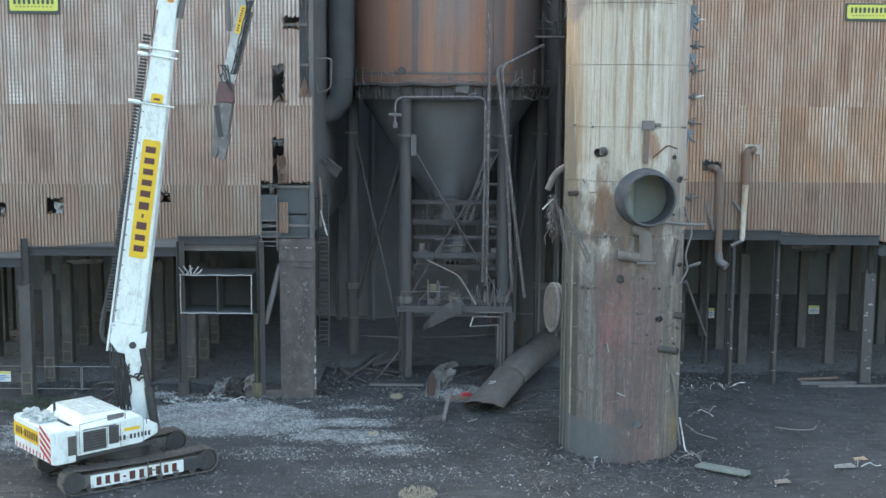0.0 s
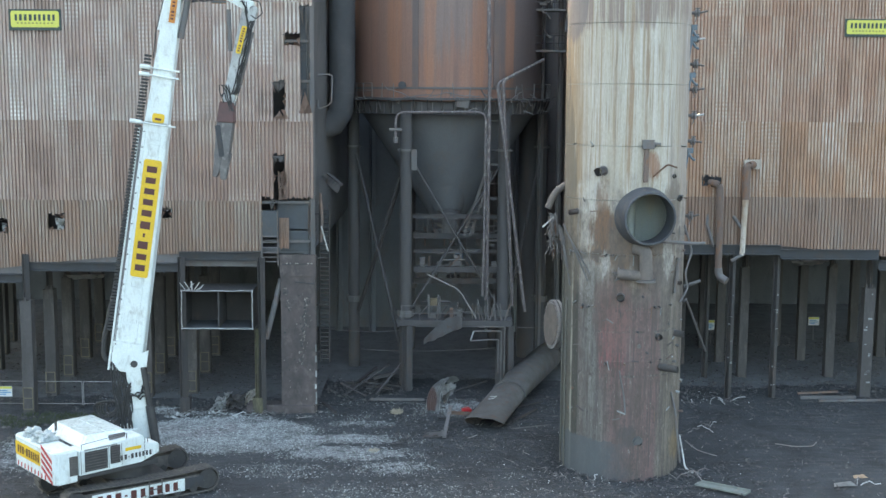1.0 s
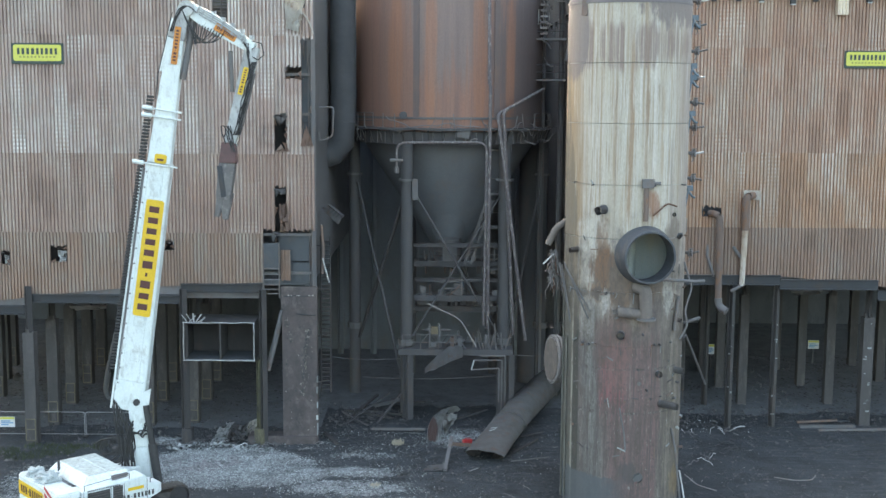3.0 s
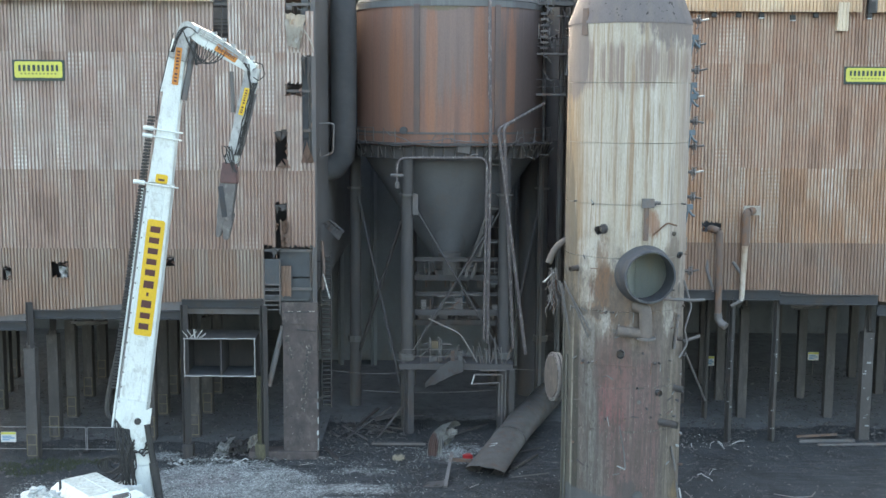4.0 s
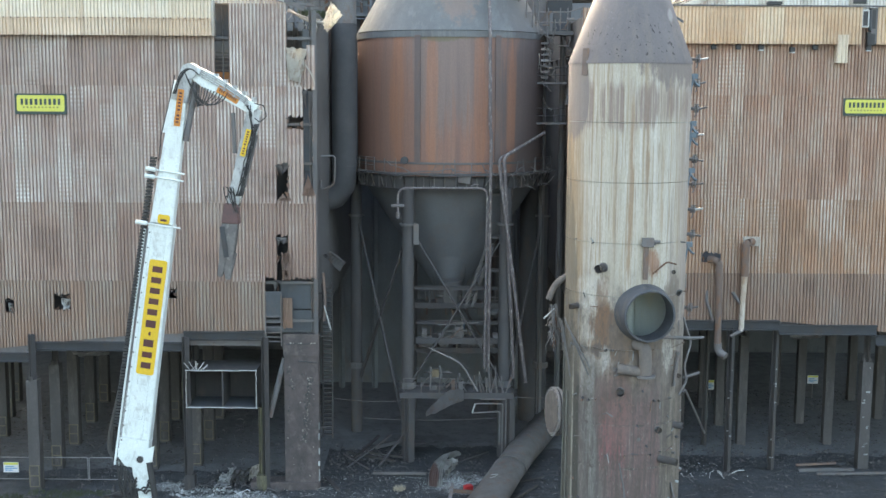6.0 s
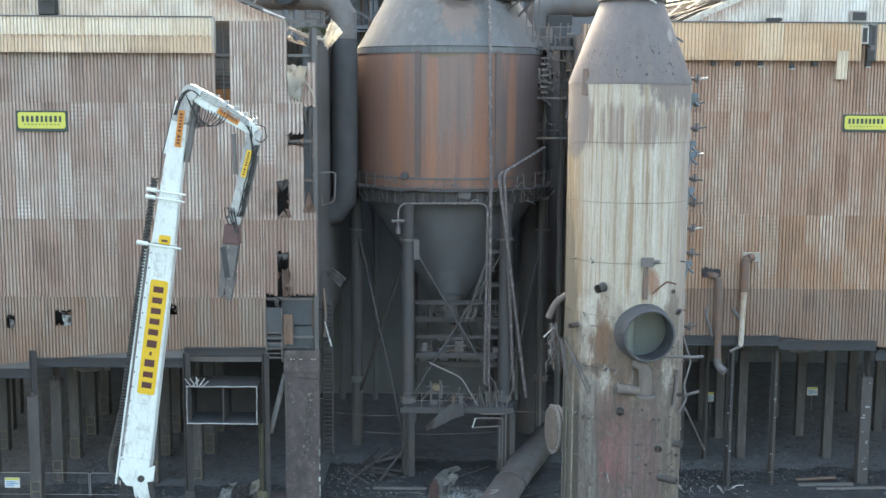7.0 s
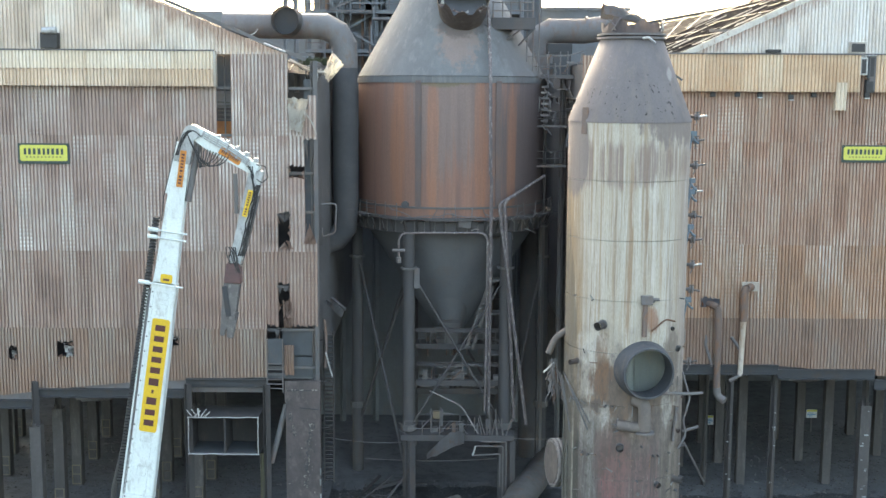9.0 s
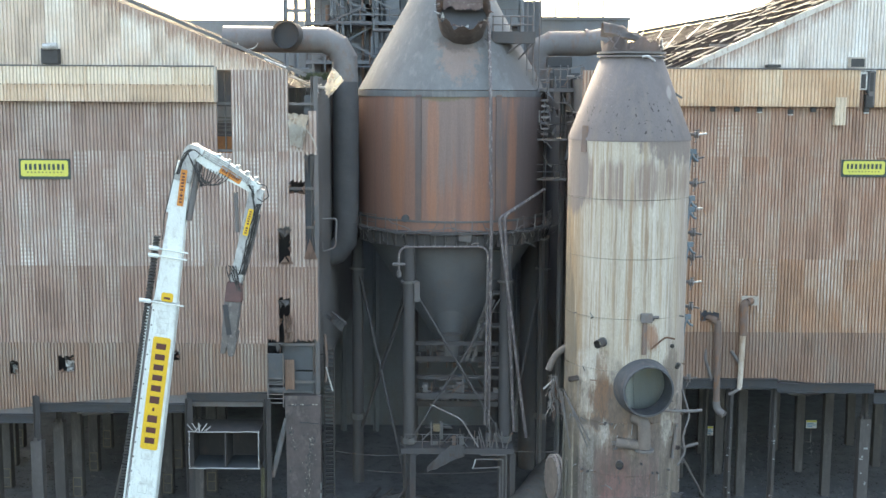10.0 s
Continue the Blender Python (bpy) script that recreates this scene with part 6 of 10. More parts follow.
M_RED = worn("red_hazard_vinyl", (0.52, 0.03, 0.035), (0.42, 0.03, 0.03), None, 1.0, 0.5)
M_TRACK = worn("muddy_track_steel", (0.125, 0.118, 0.11), (0.08, 0.076, 0.072), (0.18, 0.162, 0.142), 1.4, 0.8, 0.1)
M_RUBBER = worn("black_hose_rubber", (0.025, 0.026, 0.028), (0.04, 0.04, 0.04), None, 2.0, 0.6)
M_GRILLE = worn("dark_grille_steel", (0.035, 0.035, 0.038), (0.05, 0.05, 0.05), None, 2.0, 0.6)
M_DIPPER = worn("grimy_white_paint", (0.55, 0.57, 0.56), (0.33, 0.34, 0.34), (0.12, 0.11, 0.11), 1.3, 0.5, 0.0, 0.5)
M_TOOL = worn("worn_tool_steel", (0.17, 0.165, 0.165), (0.12, 0.115, 0.12), (0.30, 0.29, 0.28), 1.2, 0.5, 0.5)
M_TOOLHEAD = worn("red_brown_rotator", (0.14, 0.07, 0.065), (0.09, 0.055, 0.055), None, 1.5, 0.7)
M_CHROME = worn("bright_ram_rod", (0.62, 0.63, 0.64), (0.5, 0.5, 0.5), None, 2.0, 0.25, 0.9)


M_GRIMY = worn("grimy_hood_paint", (0.60, 0.665, 0.645), (0.45, 0.505, 0.485), (0.20, 0.215, 0.20), 1.8, 0.6, 0.0, 1.0, 9)


def taper(bm, p, q, w0, w1, d0, d1=None, bevel=0.05):
    """A box beam from p to q in the plane of the boom; w across it, d through it."""
    p, q = Vector(p), Vector(q)
    d1 = d1 or d0
    n = (q - p).normalized()
    a = Vector((n.z, 0, -n.x)).normalized()
    b = n.cross(a)
    vs = []
    for c, w, d in ((p, w0, d0), (q, w1, d1)):
        vs += [bm.verts.new(c + a * sx * w / 2 + b * sy * d / 2) for sx, sy in ((-1, -1), (1, -1), (1, 1), (-1, 1))]
    fs = [bm.faces.new([vs[i] for i in f]) for f in ((3, 2, 1, 0), (4, 5, 6, 7), (0, 1, 5, 4), (1, 2, 6, 5), (2, 3, 7, 6), (3, 0, 4, 7))]
    bmesh.ops.recalc_face_normals(bm, faces=fs)
    bmesh.ops.bevel(bm, geom=list({e for f in fs for e in f.edges}), offset=bevel, segments=2, affect="EDGES")


def plate(bm, c, u, v, w, h, t=0.012, r=0.0):
    """A thin plate at c with its sides along u and v; rounded by r."""
    c, u, v = Vector(c), Vector(u).normalized(), Vector(v).normalized()
    n = u.cross(v)
    pts = []
    if r:
        for sx, sy, a0 in ((1, 1, 0), (-1, 1, 90), (-1, -1, 180), (1, -1, 270)):
            for k in range(5):
                a = radians(a0 + 22.5 * k)
                pts.append((sx * (w / 2 - r) + r * math.cos(a), sy * (h / 2 - r) + r * math.sin(a)))
    else:
        pts = [(w / 2, h / 2), (-w / 2, h / 2), (-w / 2, -h / 2), (w / 2, -h / 2)]
    lo = [bm.verts.new(c + u * x + v * y) for x, y in pts]
    hi = [bm.verts.new(c + u * x + v * y + n * t) for x, y in pts]
    bm.faces.new(hi)
    bm.faces.new(lo[::-1])
    for k in range(len(pts)):
        j = (k + 1) % len(pts)
        bm.faces.new((lo[k], lo[j], hi[j], hi[k]))


def marks(parent, c, u, v, length, height, widths, mat, t=0.012):
    """A row of plain bars, one for each character."""
    total = sum(widths) + 0.34 * (len(widths) - 1)
    s = length / total
    x = -length / 2
    c, u, v = Vector(c), Vector(u).normalized(), Vector(v).normalized()
    for w in widths:
        bm = bmesh.new()
        h = height * (0.22 if w < 0.6 else 1.0)
        plate(bm, c + u * (x + w * s / 2), u, v, w * s * (0.74 if w >= 0.6 else 0.9), h, t)
        part("bar", bm, mat, parent)
        x += (w + 0.34) * s


NAME = (1.0, 0.95, 1.2, 0.5, 1.2, 1.0, 0.95, 0.95, 0.95, 1.0)


def excavator():
    e = thing("high_reach_excavator", "white high-reach demolition excavator with yellow boom sticker", "excavator", (-17.2, 62.1, 0))
    # undercarriage
    U, ua = Vector((-17.0, 61.95, 0)), 35
    um = Matrix.Translation(U) @ pose(0, 0, 0, 0, 0, ua)
    # car body in near-black: the underside shadow is put into its colour
    bm = bmesh.new()
    box(bm, -1.6, 1.6, -1.75, 1.75, 0.55, 1.2, um, 0.08)
    part("car_body", bm, M_GRILLE, e, "steel undercarriage, darkened for the shadow under the machine")
    bm = bmesh.new()
    tube(bm, [um @ Vector((-0.2, 0, 1.2)), um @ Vector((-0.2, 0, 1.85))], 1.5, 40)
    part("slew_ring", bm, M_GRILLE, e, "", True)
    half, rad = 3.55, 0.62
    shoe = bmesh.new()
    box(shoe, -0.13, 0.13, -0.43, 0.43, -0.03, 0.03, None)
    box(shoe, -0.02, 0.02, -0.43, 0.43, 0.031, 0.085)
    shoe_me = finish(shoe)
    shoe_me.materials.append(M_TRACK)
    for sgn in (-1, 1):
        yc = sgn * 2.12
        bm = bmesh.new()
        box(bm, -half, half, yc - 0.30, yc + 0.30, 0.30, 1.02, um, 0.05)
        track = part("track", bm, M_TRACK, e, "muddy crawler track")
        for x in (-half, half):
            bm = bmesh.new()
            tube(bm, [um @ Vector((x, yc - 0.34, 0.70)), um @ Vector((x, yc + 0.34, 0.70))], 0.54, 24)
            tube(bm, [um @ Vector((x, yc - 0.38, 0.70)), um @ Vector((x, yc + 0.38, 0.70))], 0.2, 12)
            part("wheel", bm, M_GRILLE, track, "dark idler wheel", True)
        for k in range(7):
            x = -half + 0.8 + (2 * half - 1.6) * k / 6
            bm = bmesh.new()
            tube(bm, [um @ Vector((x, yc - 0.36, 0.30)), um @ Vector((x, yc + 0.36, 0.30))], 0.2, 12)
            part("roller", bm, M_GRILLE, track, "", True)
        straight = 2 * half
        around = 2 * straight + 2 * math.pi * rad
        n = 62
        for k in range(n):
            s = around * k / n
            if s < straight:
                x, z, rot = -half + s, 0.70 + rad, 0
                z -= 0.10 * math.sin(math.pi * s / straight)
            elif s < straight + math.pi * rad:
                a = (s - straight) / rad
                x, z, rot = half + rad * math.sin(a), 0.70 + rad * math.cos(a), math.degrees(a)
            elif s < 2 * straight + math.pi * rad:
                x, z, rot = half - (s - straight - math.pi * rad), 0.70 - rad, 180
            else:
                a = (s - 2 * straight - math.pi * rad) / rad
                x, z, rot = -half - rad * math.sin(a), 0.70 - rad * math.cos(a), 180 + math.degrees(a)
            ob = new("track_shoe", shoe_me)
            ob.parent = track
            ob.matrix_parent_inverse = Matrix.Translation(-world_of(track))
            ob.matrix_basis = um @ Matrix.Translation((x, yc, z)) @ pose(0, 0, 0, 0, rot, 0)
        if sgn < 0:
            c = um @ Vector((-0.25, yc - 0.33, 0.62))
            u, v = um.to_3x3() @ Vector((1, 0, 0)), Vector((0, 0, 1))
            bm = bmesh.new()
            plate(bm, c, u, v, 5.0, 0.66, 0.03)
            part("name_board", bm, M_WHITE, track, "white name board on the track frame")
            marks(track, c + (um.to_3x3() @ Vector((-0.05, -0.035, 0))), u, v, 4.4, 0.44, NAME, M_LETTER)
            bm = bmesh.new()
            plate(bm, um @ Vector((2.8, yc - 0.33, 0.66)), u, v, 1.05, 0.55, 0.03)
            part("cover", bm, M_BEAM, track)
            bm = bmesh.new()
            for dx in (-0.35, 0.35):
                tube(bm, [um @ Vector((0.6 + dx, yc - 0.45, 0.35)), um @ Vector((0.6 + dx, yc - 0.45, 1.3))], 0.035, 6)
            for dz in (0.35, 0.7, 1.05):
                tube(bm, [um @ Vector((0.25, yc - 0.45, dz)), um @ Vector((0.95, yc - 0.45, dz))], 0.035, 6)
            part("step", bm, M_TRACK, track)
    # superstructure
    bmx = Matrix.Translation((-17.52, 62.1, -0.02)) @ pose(0, 0, 0, 0, 0, 42)
    R, L = -2.2, 2.85
    rot = bmx.to_3x3()
    fwd, right, up = rot @ Vector((1, 0, 0)), rot @ Vector((0, -1, 0)), Vector((0, 0, 1))
    W = lambda x, y, z: bmx @ Vector((x, y, z))
    bm = bmesh.new()
    box(bm, -3.6, 1.25, R + 0.05, L - 0.05, 1.78, 2.05, bmx, 0.04)
    part("deck", bm, M_GRILLE, e, "dark steel main deck")
    # counterweight with rounded rear
    bm = bmesh.new()
    outline = [(-3.25, R), (-4.3, R), (-4.5, R + 0.2), (-4.5, L - 0.2), (-4.3, L), (-3.25, L)]
    lo = [bm.verts.new(W(x, y, 1.72)) for x, y in outline]
    hi = [bm.verts.new(W(x, y, 3.42)) for x, y in outline]
    n = len(outline)
    for k in range(n):
        bm.faces.new((lo[k], lo[(k + 1) % n], hi[(k + 1) % n], hi[k]))
    bm.faces.new(hi)
    bm.faces.new(lo[::-1])
    bmesh.ops.recalc_face_normals(bm, faces=bm.faces[:])
    bmesh.ops.bevel(bm, geom=[ed for ed in bm.edges], offset=0.07, segments=2, affect="EDGES")
    cw = part("counterweight", bm, M_WHITE, e, "white counterweight with hazard stripes")
    back_u = right
    bm = bmesh.new()
    plate(bm, W(-4.505, 1.05, 2.75), back_u, up, 3.1, 0.74, 0.012, 0.1)
    part("sticker", bm, M_YELLOW, cw, "yellow name sticker")
    marks(cw, W(-4.52, 0.95, 2.75), back_u, up, 2.7, 0.40, NAME, M_LETTER)
    for k in range(9):
        bm = bmesh.new()
        plate(bm, W(-4.505, 0.0, 1.94) + back_u * (-2.3 + 0.42 * k), back_u + up * 0.5, up, 0.15, 0.26)
        part("stripe", bm, M_RED, cw)
    for k in range(4):
        bm = bmesh.new()
        plate(bm, W(-4.505, R + 0.92, 2.12 + 0.36 * k), back_u - up * 0.45, up, 1.4, 0.19)
        part("stripe", bm, M_RED, cw)
    # side housing
    bm = bmesh.new()
    prof = [(-3.22, 2.0), (-3.22, 3.3), (0.35, 3.5), (0.62, 3.0), (1.3, 2.9), (1.3, 2.4), (0.3, 2.05)]
    a = [bm.verts.new(W(x, R, z)) for x, z in prof]
    b = [bm.verts.new(W(x, R + 1.15, z)) for x, z in prof]
    n = len(prof)
    for k in range(n):
        bm.faces.new((a[k], a[(k + 1) % n], b[(k + 1) % n], b[k]))
    bm.faces.new(a)
    bm.faces.new(b[::-1])
    bmesh.ops.recalc_face_normals(bm, faces=bm.faces[:])
    bmesh.ops.bevel(bm, geom=bm.edges[:], offset=0.04, segments=2, affect="EDGES")
    house = part("side_housing", bm, M_WHITE, e, "white engine side housing")
    for x0, x1, z0, z1, mat in ((-3.72, -3.28, 2.1, 3.1, M_TRACK), (-2.9, -1.65, 2.15, 3.2, M_GRILLE), (-1.5, -0.95, 2.3, 3.25, M_GRILLE)):
        bm = bmesh.new()
        box(bm, x0, x1, R - 0.035, R - 0.004, z0, z1, bmx, 0.01)
        g = part("grille", bm, mat, house, "dark louvred access panel")
        for j in range(7):
            bm = bmesh.new()
            z = z0 + 0.08 + (z1 - z0 - 0.16) * j / 6
            box(bm, x0 + 0.05, x1 - 0.05, R - 0.06, R - 0.037, z - 0.02, z + 0.02, bmx)
            part("louvre", bm, M_TRACK, g)
    bm = bmesh.new()
    plate(bm, W(-0.2, R - 0.006, 2.9), fwd, up, 0.9, 0.17)
    part("sticker", bm, M_YELLOW, house, "small yellow sticker")
    marks(house, W(-0.15, R - 0.006, 2.5), fwd, up, 2.0, 0.26, NAME, M_GRILLE)
    marks(house, W(-2.0, R - 0.006, 3.29), fwd, up, 1.8, 0.08, (1,) * 18, M_GRILLE)
    for x in (-3.1, -1.58, -0.86, 0.45):
        bm = bmesh.new()
        box(bm, x - 0.012, x + 0.012, R - 0.012, R - 0.003, 2.1, 3.3, bmx)
        part("seam", bm, M_GRILLE, house)
    for p0, p1 in (((-3.0, 3.3), (-0.5, 3.45)), ((0.7, 2.95), (1.25, 2.92))):
        bm = bmesh.new()
        tube(bm, [W(p0[0], R + 0.12, p0[1]), W(p0[0], R + 0.12, p0[1] + 0.28), W(p1[0], R + 0.12, p1[1] + 0.28), W(p1[0], R + 0.12, p1[1])], 0.025, 6)
        part("grab_rail", bm, M_GRILLE, house)
    # hood
    bm = bmesh.new()
    base = [(-3.0, R + 0.35), (-0.1, R + 0.45), (-0.1, L - 0.3), (-3.0, L - 0.3)]
    topq = [(-2.5, R + 0.75), (-0.3, R + 0.75), (-0.3, L - 0.6), (-2.5, L - 0.6)]
    lo = [bm.verts.new(W(x, y, 3.28)) for x, y in base]
    hi = [bm.verts.new(W(x, y, 3.80)) for x, y in topq]
    for k in range(4):
        bm.faces.new((lo[k], lo[(k + 1) % 4], hi[(k + 1) % 4], hi[k]))
    bm.faces.new(hi)
    bm.faces.new(lo[::-1])
    bmesh.ops.recalc_face_normals(bm, faces=bm.faces[:])
    bmesh.ops.bevel(bm, geom=bm.edges[:], offset=0.09, segments=3, affect="EDGES")
    hood = part("hood", bm, M_WHITE, e, "white engine hood")
    for x0, x1, y0, y1 in ((-2.42, -1.35, -1.35, 0.5), (-1.25, -0.4, -1.35, 0.9), (-2.4, -1.35, 0.62, 2.1), (-1.25, -0.4, 1.0, 2.1)):
        bm = bmesh.new()
        box(bm, x0, x1, y0, y1, 3.78, 3.84, bmx, 0.02)
        part("hatch", bm, M_GRIMY, hood, "grimy hood hatch")
    bm = bmesh.new()
    box(bm, -1.3, -0.4, R + 0.48, R + 0.56, 3.38, 3.68, bmx)
    part("vent", bm, M_PIPE, hood, "grey louvred vent")
    bm = bmesh.new()
    tube(bm, [W(-2.75, 1.5, 3.4), W(-2.75, 1.5, 4.0)], 0.07, 10)
    part("exhaust", bm, M_GRILLE, hood)
    # loops of hose between hood and boom foot
    rng = random.Random(34)
    for k in range(6):
        bm = bmesh.new()
        c, r = Vector((-19.15 + 0.13 * k, 65.0 + 0.05 * k, 3.72)), 0.36 + 0.12 * rng.random()
        pts = [c + Vector((r * 1.1 * math.cos(t), 0.1 * math.sin(2 * t + k), r * math.sin(t))) for t in (0.2 + 0.45 * q for q in range(11))]
        tube(bm, pts + [Vector((-17.6, 65.0, 3.3 + 0.1 * k))], 0.045, 6)
        part("hose_loop", bm, M_RUBBER, e, "black hose looped behind the hood", True)
    # cab on the far side, just behind the boom
    bm = bmesh.new()
    box(bm, 0.2, 1.9, 1.2, 2.6, 2.05, 2.85, bmx, 0.06)
    part("cab", bm, M_WHITE, e, "white operator cab")
    # boom foot and links, all in one upright plane
    Y = 64.75
    bm = bmesh.new()
    taper(bm, (-16.8, Y, 1.9), (-16.95, Y, 3.9), 0.82, 0.98, 0.8)
    taper(bm, (-16.95, Y, 3.88), (-17.15, Y, 6.4), 0.98, 0.9, 0.8)
    part("boom_foot", bm, M_WHITE, e, "scuffed white boom foot")
    for a, b in (((-15.95, Y - 0.55, 1.9), (-16.25, Y - 0.55, 4.1)), ((-16.25, Y - 0.55, 4.1), (-16.55, Y - 0.55, 6.3))):
        bm = bmesh.new()
        tube(bm, [a, b], 0.24 if b[2] < 5 else 0.17, 12)
        part("ram", bm, M_GRILLE if b[2] < 5 else M_RUBBER, e, "black hydraulic ram", True)
    P0, P1 = Vector((-17.62, Y, 6.0)), Vector((-14.85, Y, 24.6))
    bm = bmesh.new()
    taper(bm, P0, P0.lerp(P1, 0.09), 1.6, 1.7, 0.95)
    taper(bm, P0.lerp(P1, 0.088), P0.lerp(P1, 0.74), 1.68, 1.36, 0.85)
    boom = part("main_boom", bm, M_WHITE, e, "long white main boom")
    bm = bmesh.new()
    taper(bm, P0.lerp(P1, 0.73), Vector((-14.43, Y, 26.85)), 1.26, 0.82, 0.75)
    part("upper_boom", bm, M_WHITE, e, "white upper boom section")
    n = (P1 - P0).normalized()
    a = Vector((n.z, 0, -n.x))
    bm = bmesh.new()
    tube(bm, [P0 + a * 0.55 + Vector((0, -0.56, 0.55)), P0 + a * 0.55 + Vector((0, 0.56, 0.55))], 0.19, 16)
    part("pivot", bm, M_GRILLE, boom, "dark pivot pin")
    bm = bmesh.new()
    plate(bm, P0 + a * 0.95 + n * 0.55 + Vector((0, -0.45, 0)), a + n * 0.6, n, 0.5, 1.5, 0.06)
    part("lug", bm, M_WHITE, boom)
    # name sticker
    c = P0 + n * 8.65 + Vector((0, -0.44, 0))
    front = Vector((0, -0.014, 0))
    bm = bmesh.new()
    plate(bm, c + a * 0.12, a, n, 0.98, 6.5, 0.012, 0.14)
    part("sticker", bm, M_YELLOW, boom, "yellow name sticker along the boom")
    marks(boom, c + a * 0.12 + front, n, -a, 5.9, 0.55, NAME, M_LETTER)
    bm = bmesh.new()
    plate(bm, P0.lerp(P1, 0.753) + a * 0.1 + Vector((0, -0.39, 0)), a, n, 0.66, 0.5, 0.012, 0.12)
    part("sticker", bm, M_YELLOW, boom, "short yellow sticker")
    marks(boom, P0.lerp(P1, 0.75) + a * 0.1 + Vector((0, -0.406, 0)), n, -a, 0.16, 0.34, (1,), M_LETTER)
    # bolt heads and hatch outlines on the boom
    for k in range(15):
        bm = bmesh.new()
        c = P0.lerp(P1, 0.08 + 0.045 * k) - a * (0.70 - 0.011 * k) + Vector((0, -0.45, 0))
        tube(bm, [c, c + Vector((0, -0.05, 0))], 0.045, 8)
        part("bolt", bm, M_PIPE, boom)
    for s0, w, h in ((0.165, 0.5, 0.55), (0.27, 0.55, 0.5), (0.66, 0.5, 0.6), (0.70, 0.45, 0.4)):
        bm = bmesh.new()
        c = P0.lerp(P1, s0) + a * 0.05 + Vector((0, -0.437, 0))
        for u0, v0, u1, v1 in ((-1, -1, 1, -1), (1, -1, 1, 1), (1, 1, -1, 1), (-1, 1, -1, -1)):
            bar(bm, c + a * u0 * w / 2 + n * v0 * h / 2, c + a * u1 * w / 2 + n * v1 * h / 2, 0.012)
        part("hatch_seam", bm, M_GRIMY, boom, "thin hatch outline")
    for off in (0.42, -0.55):
        bm = bmesh.new()
        bar(bm, P0.lerp(P1, 0.10) + a * off + Vector((0, -0.44, 0)), P0.lerp(P1, 0.72) + a * off * 0.85 + Vector((0, -0.44, 0)), 0.012)
        part("weld_seam", bm, M_GRIMY, boom)
    # collars with pins
    for s, w in ((0.735, 2.2), (0.872, 1.9), (0.893, 1.9)):
        c = P0.lerp(P1, s)
        bm = bmesh.new()
        tube(bm, [c - a * w * 0.62 + Vector((0, -0.5, 0)), c + a * w * 0.5 + Vector((0, -0.5, 0))], 0.05, 8)
        tube(bm, [c - a * w * 0.62 + Vector((0, -0.52, 0)), c - a * w * 0.34 + Vector((0, -0.52, 0))], 0.12, 8)
        part("collar_pin", bm, M_WHITE, boom, "white locking pin")
    # drag chain and hose tray along the back
    bm = bmesh.new()
    q0, q1 = P0 - a * 1.12 + n * 2.2 + Vector((0, -0.2, 0)), P0.lerp(P1, 0.93) - a * 0.88 + Vector((0, -0.2, 0))
    for k in range(84):
        c = q0.lerp(q1, k / 84)
        m = Matrix((a, Vector((0, 1, 0)), n)).transposed().to_4x4()
        m.translation = c
        box(bm, -0.14, 0.14, -0.3, 0.2, 0.02, 0.14, m)
    loop = [q0 + n * 2.0 - a * 0.05, q0 - n * 0.4 - a * 0.28, q0 - n * 1.5 - a * 0.25, q0 - n * 1.9 + a * 0.1, q0 - n * 1.5 + a * 0.4, q0 - n * 0.6 + a * 0.4]
    tube(bm, bend(loop, 0.4, 4), 0.15, 8)
    part("drag_chain", bm, M_RUBBER, boom, "black cable drag chain")
    for off in (0.80, 0.74, 0.92):
        bm = bmesh.new()
        tube(bm, [P0 - a * off + n * (1.0 if off < 0.9 else 0.0) + Vector((0, -0.4, 0)), P0.lerp(P1, 0.72) - a * (off - 0.06) + Vector((0, -0.4, 0))], 0.035 if off < 0.9 else 0.07, 6)
        part("hydraulic_line", bm, M_PIPE if off < 0.9 else M_WHITE, boom)
    # head of the boom
    T = Vector((-13.95, Y, 28.02))
    bm = bmesh.new()
    taper(bm, (-14.48, Y, 26.4), T + Vector((0, 0, 0.1)), 0.95, 0.7, 0.85)
    tube(bm, [T + Vector((0.1, -0.5, 0)), T + Vector((0.1, 0.5, 0))], 0.42, 16)
    part("boom_head", bm, M_DIPPER, e, "grimy boom head")
    bm = bmesh.new()
    plate(bm, Vector((-14.45, Y - 0.44, 26.05)), a, n, 0.34, 2.0, 0.012, 0.05)
    part("sticker", bm, M_ORANGE, e, "orange name sticker")
    marks(e, Vector((-14.45, Y - 0.456, 26.05)), n, -a, 1.7, 0.16, NAME, M_LETTER)
    bm = bmesh.new()
    tube(bm, [(-15.35, Y - 0.1, 24.7), (-14.6, Y - 0.1, 27.5)], 0.13, 12)
    part("ram", bm, M_WHITE, e, "white boom ram", True)
    bm = bmesh.new()
    tube(bm, [(-14.2, Y - 0.1, 24.25), (-13.55, Y - 0.1, 27.4)], 0.17, 12)
    part("ram", bm, M_STEEL, e, "grey ram", True)
    # second arm
    E1 = Vector((-10.35, Y, 25.92))
    A0 = T + Vector((0.2, 0, 0.0))
    bm = bmesh.new()
    taper(bm, A0, A0.lerp(E1, 0.3), 0.7, 0.95, 0.7)
    taper(bm, A0.lerp(E1, 0.28), E1, 0.95, 0.6, 0.7)
    arm = part("arm", bm, M_WHITE, e, "white second arm")
    u2 = (E1 - A0).normalized()
    v2 = Vector((-u2.z, 0, u2.x))
    bm = bmesh.new()
